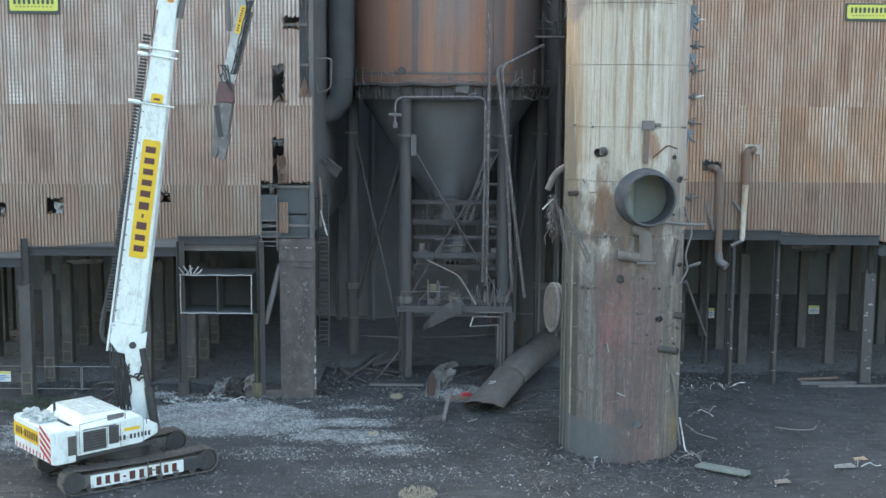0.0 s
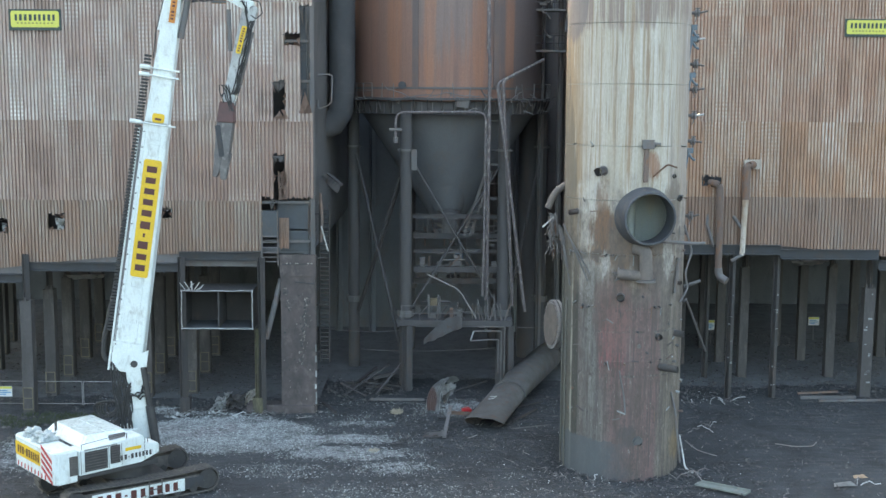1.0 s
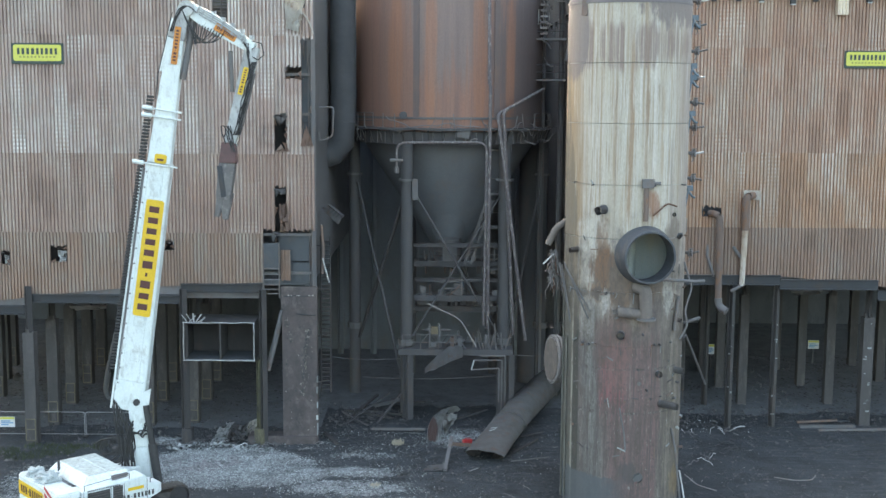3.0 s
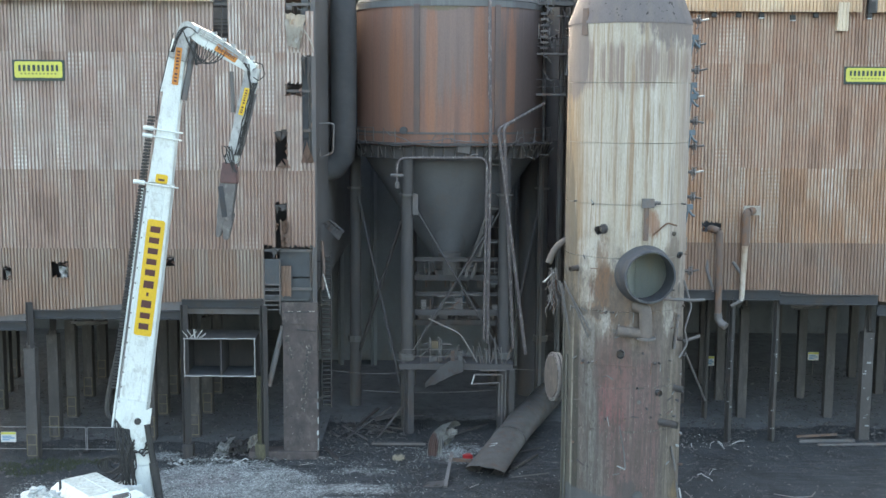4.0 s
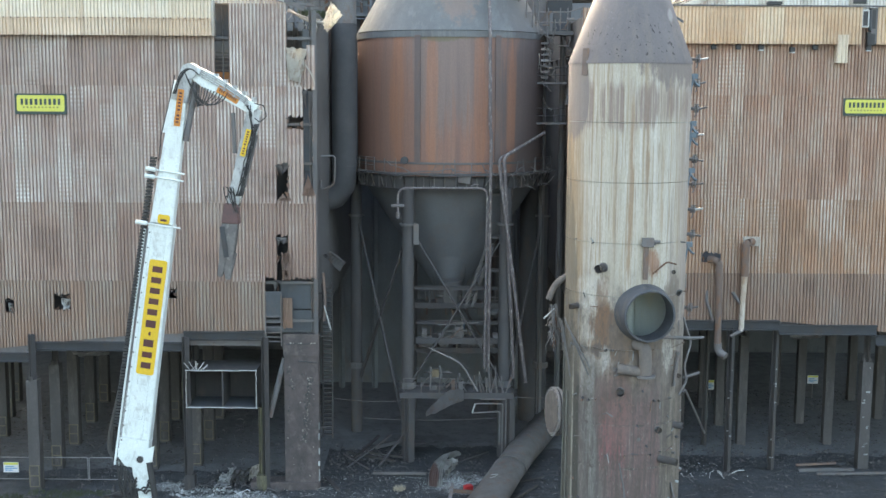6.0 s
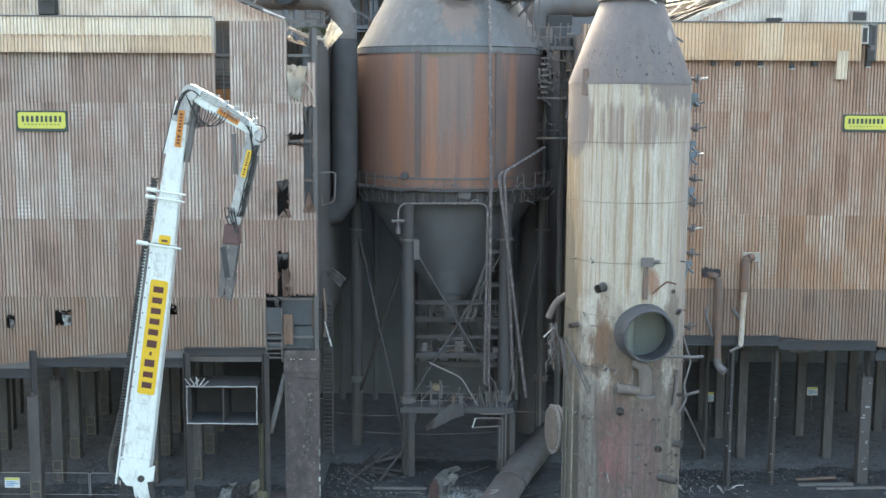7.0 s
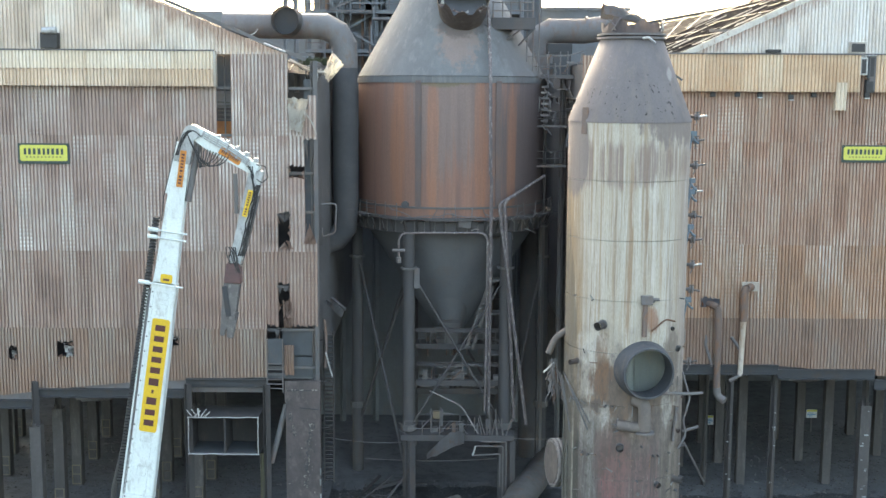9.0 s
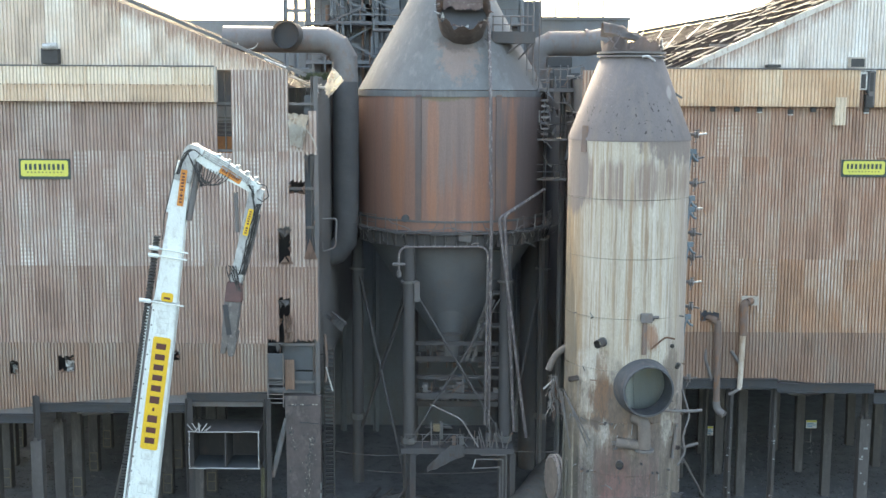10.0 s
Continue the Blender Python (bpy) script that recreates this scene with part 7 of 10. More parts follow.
    plate(bm, A0.lerp(E1, 0.58) + Vector((0, -0.36, 0)) - v2 * 0.05, u2, v2, 1.3, 0.42, 0.012, 0.06)
    part("sticker", bm, M_ORANGE, arm, "orange name sticker")
    marks(arm, A0.lerp(E1, 0.58) + Vector((0, -0.376, 0)) - v2 * 0.05, u2, v2, 1.05, 0.17, NAME, M_LETTER)
    for s in (0.3, 0.45, 0.6, 0.75, 0.9):
        bm = bmesh.new()
        p = A0.lerp(E1, s) + v2 * 0.45
        box(bm, -0.12, 0.12, -0.2, 0.2, -0.1, 0.12, Matrix.Translation(p))
        part("hose_clamp", bm, M_DIPPER, arm)
    # dipper
    D1 = Vector((-11.72, Y - 0.2, 20.62))
    bm = bmesh.new()
    taper(bm, E1 + Vector((-0.05, 0, 0.1)), D1, 0.78, 0.62, 0.6)
    dip = part("dipper", bm, M_DIPPER, e, "grimy white dipper arm")
    u3 = (D1 - E1).normalized()
    v3 = Vector((-u3.z, 0, u3.x))
    bm = bmesh.new()
    plate(bm, E1.lerp(D1, 0.33) - v3 * 0.08 + Vector((0, -0.42, 0)), v3, -u3, 0.28, 1.5, 0.012, 0.06)
    part("sticker", bm, M_YELLOW, dip, "yellow name sticker")
    marks(dip, E1.lerp(D1, 0.33) - v3 * 0.08 + Vector((0, -0.436, 0)), -u3, -v3, 1.3, 0.12, NAME, M_LETTER)
    for p, q, r, mat in (((-10.3, Y - 0.3, 24.6), (-11.0, Y - 0.3, 21.8), 0.09, M_STEEL), ((-11.0, Y - 0.3, 21.8), (-11.35, Y - 0.3, 20.7), 0.07, M_CHROME), ((-11.6, Y - 0.1, 25.8), (-11.55, Y - 0.1, 23.6), 0.12, M_STEEL),
                         ((-12.0, Y - 0.2, 21.3), (-11.3, Y - 0.2, 20.7), 0.1, M_GRILLE)):
        bm = bmesh.new()
        tube(bm, [p, q], r, 10)
        part("ram", bm, mat, dip, "hydraulic ram", True)
    # tool
    bm = bmesh.new()
    taper(bm, D1 + Vector((0, 0, 0.25)), Vector((-11.78, Y - 0.3, 19.77)), 0.75, 0.95, 0.75)
    part("rotator", bm, M_TOOLHEAD, e, "red-brown tool rotator")
    bm = bmesh.new()
    taper(bm, (-11.80, Y - 0.3, 19.82), (-12.05, Y - 0.35, 17.8), 0.9, 0.8, 0.6)
    taper(bm, (-12.15, Y - 0.35, 18.1), (-12.42, Y - 0.4, 16.85), 0.5, 0.26, 0.4)
    taper(bm, (-11.85, Y - 0.35, 18.2), (-11.98, Y - 0.4, 16.7), 0.75, 0.3, 0.34)
    part("shear", bm, M_TOOL, e, "worn steel demolition shear")
    bm = bmesh.new()
    plate(bm, (-12.1, Y - 0.66, 18.8), (1, 0, 0.12), (-0.12, 0, 1), 0.28, 1.7, 0.02)
    part("cheek", bm, M_BEAM, e, "blue-grey cheek plate")
    # hoses
    rng = random.Random(9)
    runs = []
    for k in range(12):
        runs.append(sag((-18.3 + 0.07 * k, Y - 0.5, 6.6 - 0.1 * k), (-18.0 + 0.07 * k, Y - 0.55, 2.6), -0.2 - 0.15 * rng.random(), 8, 0.12, rng))
    for k in range(6):
        runs.append(sag((-18.6 - 0.15 * k, Y - 0.4, 2.9 + 0.1 * k), (-17.3, Y - 0.5, 4.4 + 0.2 * k), 0.5 + 0.2 * rng.random(), 8, 0.08, rng))
    for k in range(11):
        runs.append(sag((-14.1 + 0.07 * k, Y - 0.5, 28.0 - 0.16 * k), (-11.9 - 0.16 * k, Y - 0.42, 26.7 + 0.06 * k), 1.0 - 0.06 * k + 0.25 * rng.random(), 12, 0.03, rng))
    for k in range(4):
        runs.append(sag((-14.75 + 0.05 * k, Y - 0.5, 26.8), (-13.7 + 0.12 * k, Y - 0.5, 28.1 - 0.1 * k), -0.5 - 0.08 * k, 10, 0.03, rng))
    for k in range(4):
        bm = bmesh.new()
        tube(bm, [(-13.2, Y - 0.42, 28.1 - 0.13 * k), (-12.0, Y - 0.42, 27.42 - 0.13 * k), (-10.7, Y - 0.42, 26.5 - 0.1 * k)], 0.03, 6)
        part("hydraulic_line", bm, M_DIPPER, arm, "grey steel hydraulic line")
    for q in (0.12, 0.2, 0.34, 0.5, 0.66, 0.82):
        bm = bmesh.new()
        c = A0.lerp(E1, q) + v2 * 0.2 + Vector((0, -0.42, 0))
        box(bm, -0.04, 0.04, -0.05, 0.04, -0.2, 0.2, Matrix.Translation(c) @ pose(0, 0, 0, 0, 30, 0))
        part("line_clamp", bm, M_DIPPER, arm)
    for k in range(7):
        runs.append(sag((-10.15 - 0.04 * k, Y - 0.45, 25.2), (-11.1 - 0.06 * k, Y - 0.5, 21.3), rng.uniform(-0.1, 0.1), 9, 0.07, rng))
    for k in range(6):
        runs.append(sag((-12.1 + 0.1 * k, Y - 0.55, 21.8), (-11.6 + 0.06 * k, Y - 0.6, 20.4), rng.uniform(-0.35, 0.35), 8, 0.06, rng))
    for k in range(4):
        runs.append(sag((-10.9 + 0.1 * k, Y - 0.4, 26.2), (-10.5, Y - 0.4, 24.7 - 0.2 * k), -0.5 + 0.15 * k, 8, 0.05, rng))
    runs.append([(-10.4, Y - 0.3, 26.3), (-9.9, Y - 0.35, 26.2), (-9.75, Y - 0.35, 25.6), (-10.1, Y - 0.35, 25.3), (-10.4, Y - 0.3, 25.5)])
    for k in range(4):
        runs.append(sag((-17.45 + 0.2 * k, Y - 0.55, 4.9 - 0.1 * k), (-16.4, Y - 0.55, 4.7 + 0.25 * k), 0.25 - 0.15 * k, 6, 0.12, rng))
    runs.append([(-15.6, Y - 0.45, 23.2), (-15.45, Y - 0.5, 24.5), (-15.05, Y - 0.5, 26.0), (-14.6, Y - 0.5, 27.8)])
    for pts in runs:
        bm = bmesh.new()
        tube(bm, bend(pts, 0.08, 2), 0.03 if Vector(pts[0]).z > 15 else 0.045, 6)
        part("hose", bm, M_RUBBER, e, "", True)
    return e


excavator()

def deck_bag(x, y, r, seed):
    """A crumpled plastic sack slumped on the counterweight."""
    bm = bmesh.new()
    bmesh.ops.create_icosphere(bm, subdivisions=4, radius=1.0)
    for v in bm.verts:
        d = 0.85 + 0.55 * noise.noise(v.co * 1.6 + Vector((seed, 0, 0))) + 0.75 * abs(noise.noise(v.co * 2.9 + Vector((0, seed, 0))))
        z = max(-0.55, v.co.z) * d
        v.co = Vector((x + v.co.x * d * r * 1.15, y + v.co.y * d * r, 3.4 + (z + 0.5) * r * 0.62))
    single("sack", bm, M_SACK, "crumpled grey-white plastic sack on the excavator deck", "sack", group="sacks on the deck")


M_SACK = worn("crumpled_white_plastic", (0.52, 0.58, 0.58), (0.36, 0.41, 0.41), (0.22, 0.23, 0.23), 2.2, 0.5, 0.0, 1.0, 12)
for x, y, r, seed in ((-21.6, 60.75, 0.42, 3), (-20.7, 59.9, 0.5, 8)):
    deck_bag(x, y, r, seed)


# ---- background ----
def furnace_tower():
    s = thing("furnace_tower", "dark open steel furnace tower behind the silo", "building", (-3, 110, 0))
    bm = bmesh.new()
    box(bm, -12.0, 6.3, 108, 120, -0.05, 54)
    part("core", bm, M_TOWER, s, "dark steel cladding")
    for x in (-12.3, -9.4, -6.4, -3.4, 4.0, 6.4):
        bm = bmesh.new()
        beam(bm, (x, 106, -0.05), (x, 106, 54), 0.4, 0.4, 0.06)
        part("column", bm, M_TOWER, s)
    for z in (33.8, 37.2, 40.6, 44):
        bm = bmesh.new()
        box(bm, -12.5, 6.6, 105.6, 108, z - 0.3, z)
        fl = part("floor", bm, M_TOWER, s)
        for h in (0.55, 1.1):
            bm = bmesh.new()
            tube(bm, [(-12.4, 105.7, z + h), (6.5, 105.7, z + h)], 0.04, 6)
            part("rail", bm, M_PIPE, fl)
        for k in range(14):
            bm = bmesh.new()
            x = -12.4 + 18.9 * k / 13
            tube(bm, [(x, 105.7, z), (x, 105.7, z + 1.1)], 0.035, 6)
            part("rail_post", bm, M_PIPE, fl)
    rng = random.Random(2)
    for k in range(9):
        x = -11.6 + 0.95 * k + rng.uniform(-0.3, 0.3)
        bm = bmesh.new()
        tube(bm, [(x, 107.3, 30), (x, 107.3, 33 + rng.uniform(4, 14))], rng.uniform(0.08, 0.22), 8)
        part("pipe", bm, rng.choice((M_PIPE, M_RUSTPIPE, M_TOWER)), s)
    for k in range(4):
        bm = bmesh.new()
        bar(bm, (-11.5 + (k % 2) * 5.4, 106.4, 34 + 3.4 * k), (-6.1 - (k % 2) * 5.4, 106.4, 37.2 + 3.4 * k), 0.3, 0.18)
        part("stair", bm, M_TOWER, s)
    for k in range(5):
        bm = bmesh.new()
        x, z = rng.uniform(-11, -4), 33.8 + 3.4 * rng.randrange(3)
        box(bm, x, x + rng.uniform(0.8, 1.8), 106.6, 107.8, z, z + rng.uniform(1, 2.2))
        part("cabinet", bm, M_TOWER, s)
    # process pipes, braces and a bent handrail on the open side
    for k in range(26):
        bm = bmesh.new()
        x = rng.uniform(-11.8, -5.0)
        z = rng.uniform(32.5, 44)
        tube(bm, [(x, 105.3, z), (x, 105.3, z + rng.uniform(1.0, 4.0))], rng.uniform(0.04, 0.1), 6)
        part("pipe", bm, rng.choice((M_TOWER, M_RUSTPIPE, M_TOWER, M_SOOT)), s)
    for k in range(12):
        bm = bmesh.new()
        x, z = rng.uniform(-11.8, -7.0), rng.uniform(33, 44)
        bar(bm, (x, 105.2, z), (x + rng.uniform(1.5, 4), 105.2, z + rng.choice((0, 0, 1.6, -1.6))), 0.12)
        part("brace", bm, rng.choice((M_PIPE, M_TOWER)), s)
    bm = bmesh.new()
    tube(bm, bend([(-6.5, 104.9, 36.4), (-3.9, 104.9, 36.4), (-3.9, 104.9, 33.5)], 0.6, 4), 0.14, 8)
    part("pipe", bm, M_PIPE, s, "bent grey pipe", True)
    # light frame left of the tower
    for x in (-14.0, -13.1):
        bm = bmesh.new()
        beam(bm, (x, 104, 30), (x, 104, 44), 0.3, 0.3, 0.04)
        part("column", bm, M_TOWER, s)
    for z in (33.0, 36.0, 38.0):
        bm = bmesh.new()
        bar(bm, (-14, 104, z), (-12, 104, z), 0.3)
        bar(bm, (-13.5, 104, z), (-13.5, 106.1, z), 0.2)
        part("beam", bm, M_TOWER, s)
    return s


furnace_tower()


def dark_back():
    """Plant wall that closes the passage behind the silo."""
    bm = bmesh.new()
    box(bm, -8.6, 9.3, 119.5, 120, -0.05, 40)
    single("rear_plant_wall", bm, M_DARK, "dark wall closing the passage, haze in its grey", "wall", kind="structure")
    g = thing("conveyor_gantry", "dark raised conveyor gantry behind the shed", "gantry", (-20, 130, 0))
    bm = bmesh.new()
    box(bm, -28.6, -15.5, 130, 134, 34.6, 38.55)
    part("box", bm, M_TOWER, g)
    for x in (-28.3, -22.0, -16.0):
        bm = bmesh.new()
        beam(bm, (x, 132, -0.05), (x, 132, 34.6), 0.5, 0.5, 0.06)
        part("leg", bm, M_TOWER, g)
    for x0, x1, y, z, lab in ((6.6, 18.5, 123.5, 38.4, "distant long dark plant building"), (-24.0, -12.0, 124.0, 36.3, "low dark plant building behind the shed")):
        bm = bmesh.new()
        box(bm, x0, x1, y, y + 10, -0.05, z)
        box(bm, x0 - 0.2, x1 + 0.2, y - 0.2, y + 10, z, z + 0.3)
        single("plant_building", bm, M_TOWER, lab, "building")
    for x, z in ((6.9, 48), (9.0, 46), (11.2, 47), (13.6, 45), (16.2, 48)):
        bm = bmesh.new()
        tube(bm, [(x, 126, 38), (x, 126, z)], 0.09, 6)
        single("mast", bm, M_TOWER, "thin dark steel mast on the plant roof", "mast", group="roof masts")


dark_back()


def duct_left():
    s = thing("elbow_duct", "grey steel duct with open mouth and elbow", "duct", (-10, 88.5, 0))
    bm = bmesh.new()
    tube(bm, [(-16.5, 88.6, 34.98), (-9.05, 88.6, 34.92), (-8.1, 88.6, 34.42), (-7.62, 88.6, 33.55), (-7.6, 88.6, 31.9)], 0.96, 32)
    part("run", bm, M_PIPE, s, "dull grey duct run", True, 20)
    # riser and added elbow near black: passage shade put in their colour
    bm = bmesh.new()
    tube(bm, [(-7.6, 88.6, 21.5), (-7.6, 88.6, 31.9)], 0.94, 32)
    part("riser", bm, M_BLACK, s, "duct riser, darkened for the shade of the passage", True)
    bm = bmesh.new()
    tube(bm, [(-9.2, 88.6, 18.9), (-8.3, 88.6, 19.2), (-7.66, 88.6, 20.0), (-7.6, 88.6, 21.5)], 0.92, 32)
    part("foot_elbow", bm, M_BLACK, s, "added elbow into the shed wall, black to merge with shade", True)
    bm = bmesh.new()
    for r, y0, y1 in ((1.02, 88.4, 86.6),):
        pts = [Vector((-11.5, y0, 35.15)), Vector((-11.75, y1, 35.25))]
        tube(bm, pts, r, 36, False)
    bmesh.ops.solidify(bm, geom=bm.faces[:], thickness=-0.06)
    part("mouth", bm, M_PIPE, s, "open round duct mouth", True)
    # near-black disc stands in for the shade within the mouth
    bm = bmesh.new()
    tube(bm, [(-11.68, 87.2, 35.2), (-11.6, 87.7, 35.2)], 0.97, 32)
    part("inside", bm, M_BEAM, s)
    bm = bmesh.new()
    for k in range(14):
        a = math.pi * (0.05 + 0.9 * k / 13)
        a2 = math.pi * (0.05 + 0.9 * (k + 1) / 13)
        if k < 13:
            bar(bm, (-14.6 - 0.75 * math.cos(a), 87.55, 34.75 - 0.55 * math.sin(a)), (-14.6 - 0.75 * math.cos(a2), 87.55, 34.75 - 0.55 * math.sin(a2)), 0.06)
    part("rim", bm, M_SCRAP, s)
    return s


duct_left()


def duct_right():
    s = thing("elbow_duct", "grey steel duct bending down beside the silo", "duct", (9, 96, 0))
    bm = bmesh.new()
    tube(bm, [(7.0, 96, 30.5), (7.0, 96, 33.75), (7.42, 96, 34.6), (8.25, 96, 35.02), (10.9, 96, 35.02), (12.7, 96, 35.3)], 0.99, 32)
    part("run", bm, M_PIPE, s, "dull grey duct run", True, 20)
    # lower length toned dark for the shade beside the silo
    bm = bmesh.new()
    tube(bm, [(7.0, 96, -0.05), (7.0, 96, 30.5)], 0.96, 32)
    part("riser", bm, M_LEG, s, "duct riser, darkened for the shade of the passage", True)
    bm = bmesh.new()
    tube(bm, [(10.9, 96, 35.15), (11.1, 96, 35.15)], 1.04, 32)
    part("flange", bm, M_PIPE, s)
    return s


duct_right()


def service_platform():
    s = thing("service_platform", "rusty steel platform with railings beside the silo", "platform", (7.5, 90, 0))
    bm = bmesh.new()
    box(bm, 4.6, 9.6, 89.4, 91.5, 31.25, 31.5)
    part("deck", bm, M_STEEL, s)
    for x in (5.7, 6.6, 7.5, 8.4, 8.95):
        bm = bmesh.new()
        tube(bm, [(x, 89.5, 31.5), (x, 89.5, 33.2)], 0.045, 6)
        part("rail_post", bm, M_PIPE, s)
    for h in (32.1, 32.85):
        bm = bmesh.new()
        tube(bm, [(5.7, 89.5, h), (9.0, 89.5, h + 0.05), (10.1, 89.5, h + 0.4)], 0.045, 6)
        part("rail", bm, M_PIPE, s)
    bm = bmesh.new()
    bar(bm, (4.9, 89.6, 30.2), (6.0, 89.6, 31.25), 0.12)
    part("strut", bm, M_PIPE, s)
    bm = bmesh.new()
    box(bm, 8.0, 9.3, 90.5, 91.4, 31.5, 33.05)
    part("locker", bm, M_GREY, s, "grey locker")
    for x in (7.4, 8.8):
        bm = bmesh.new()
        beam(bm, (x, 91.3, -0.05), (x, 91.3, 31.25), 0.3, 0.3, 0.04)
        part("post", bm, M_STEEL, s)
    bm = bmesh.new()
    box(bm, 7.6, 9.5, 91.6, 92.8, 33.1, 33.9, None, 0.04)
    part("cabinet", bm, M_BEAM, s, "blue-grey cabinet under the duct")
    bm = bmesh.new()
    box(bm, 7.7, 7.85, 92, 92.15, 31.5, 33.1)
    box(bm, 9.25, 9.4, 92, 92.15, 31.5, 33.1)
    part("cabinet_leg", bm, M_STEEL, s)
    clutter = random.Random(61)
    for k in range(46):
        bm = bmesh.new()
        x, z = clutter.uniform(6.2, 9.6), clutter.uniform(28.4, 33.0)
        dx, dz = clutter.choice(((clutter.uniform(0.2, 0.9), 0.0), (0.0, clutter.uniform(0.3, 1.2)), (clutter.uniform(-0.4, 0.4), clutter.uniform(-0.5, 0.5))))
        tube(bm, [(x, 89.35, z), (x + dx, 89.3, z + dz)], clutter.uniform(0.025, 0.07), 6)
        part("broken_rail", bm, clutter.choice((M_PIPE, M_STEEL, M_FALLEN, M_RUSTPIPE, M_STEEL)), s)
    for k in range(7):
        bm = bmesh.new()
        z = 28.0 + 0.42 * k
        box(bm, 7.0, 7.55, 89.2, 89.3, z, z + 0.16)
        part("bracket_plate", bm, M_FALLEN if k % 2 else M_STEEL, s)
    rng = random.Random(6)
    for k in range(4):
        bm = bmesh.new()
        z = 30.4 - 1.3 * k
        tube(bm, sag((7.2 + rng.uniform(-0.1, 0.1), 89.3, z), (7.7 + rng.uniform(-0.2, 0.2), 89.2, z - rng.uniform(0.3, 0.9)), 0.1, 4, 0.12, rng), 0.05, 6)
        part("twisted_rail", bm, M_PIPE if k % 3 == 0 else M_STEEL, s)
    bm = bmesh.new()
    tube(bm, [(10.16, 90, 33.1), (9.03, 90, 26.1)], 0.16, 8)
    part("leaning_tube", bm, M_PIPE, s, "leaning grey tube")
    for z0, z1 in ((27.6, 27.75), (24.6, 24.75)):
        bm = bmesh.new()
        box(bm, 6.6, 9.0, 89.3, 90.6, z0, z1)
        fl = part("landing", bm, M_STEEL, s)
        for h in (0.5, 1.05):
            bm = bmesh.new()
            tube(bm, [(6.7, 89.4, z1 + h), (8.9, 89.4, z1 + h)], 0.035, 6)
            part("rail", bm, M_LEG, fl)
        for x in (6.7, 7.4, 8.1, 8.9):
            bm = bmesh.new()
            tube(bm, [(x, 89.4, z1), (x, 89.4, z1 + 1.05)], 0.035, 6)
            part("rail_post", bm, M_LEG, fl)
    for j in range(7):
        bm = bmesh.new()
        x = 5.8 + 0.55 * j
        tube(bm, sag((x, 89.2, 31.0 + rng.uniform(0, 1.2)), (x + rng.uniform(-0.6, 1.2), 89.0, 30.2 + rng.uniform(-0.8, 2.2)), rng.uniform(-0.3, 0.3), 5, 0.12, rng), 0.04, 5)
        part("bent_rail", bm, M_PIPE if j % 2 else M_STEEL, s)
    return s


service_platform()


# ---- fittings on the stack ----
def stub(x, y, z, r, length, label, mat=M_STEEL, lean=0.0, drop=-0.1):
    s = thing("pipe_stub", label, "pipe stub", (x, y, z), "stubs on the stack")
    out = Vector((x - KX, y - KY, 0)).normalized()
    out = (out + Vector((lean, 0, drop))).normalized()
    r *= 0.8
    p = Vector((x, y, z)) - out * 0.15
    rng = random.Random(int(z * 100))
    bm = bmesh.new()
    seg = 18
    a = out.orthogonal().normalized()
    b = out.cross(a)
    rings = []
    for j, d in enumerate((0.0, length * 0.5, length)):
        ring = []
        for k in range(seg):
            t = 2 * math.pi * k / seg
            cut = rng.uniform(-0.35, 0.1) * r if j == 2 else 0
            ring.append(bm.verts.new(p + out * (d + cut) + r * (math.cos(t) * a + math.sin(t) * b)))
        rings.append(ring)
    for lo, hi in zip(rings, rings[1:]):
        for k in range(seg):
            bm.faces.new((lo[k], lo[(k + 1) % seg], hi[(k + 1) % seg], hi[k]))
    bmesh.ops.solidify(bm, geom=bm.faces[:], thickness=0.035)
    part("pipe", bm, mat, s, "", True)
    bm = bmesh.new()
    tube(bm, [p + out * 0.12, p + out * 0.17], r * 1.18, seg)
    part("pad", bm, M_STEEL, s)
    return s


for args in ((8.9, 66.31, 17.2, 0.30, 0.75, "torn grey pipe stub low on the stack", M_PIPE, -0.25), (7.61, 67.51, 14.8, 0.20, 0.65, "small torn pipe stub", M_STEEL, -0.3),
             (9.98, 65.93, 10.13, 0.26, 0.5, "broken pipe stub with pale lining", M_PIPE), (12.43, 66.41, 6.03, 0.26, 1.2, "bent pipe stub pointing aside", M_STEEL, 0.9),
             (11.08, 65.92, 7.3, 0.13, 0.2, "small capped nozzle on the stack", M_STEEL), (13.34, 67.22, 7.83, 0.24, 0.7, "sooty pipe stub on the stack", M_STEEL, 0.3), (12.2, 66.3, 7.8, 0.22, 0.4, "short sooty pipe stub", M_STEEL),
             (11.16, 65.93, 1.75, 0.32, 0.25, "torn round nozzle near the foot", M_STEEL), (13.31, 67.18, 10.79, 0.16, 0.5, "small pipe stub on the stack", M_STEEL, 0.2), (12.9, 66.8, 16.9, 0.14, 0.3, "small dark nozzle above the port", M_STEEL), (13.3, 67.2, 15.6, 0.18, 0.3, "dark round nozzle beside the port", M_STEEL)):
    stub(*args)


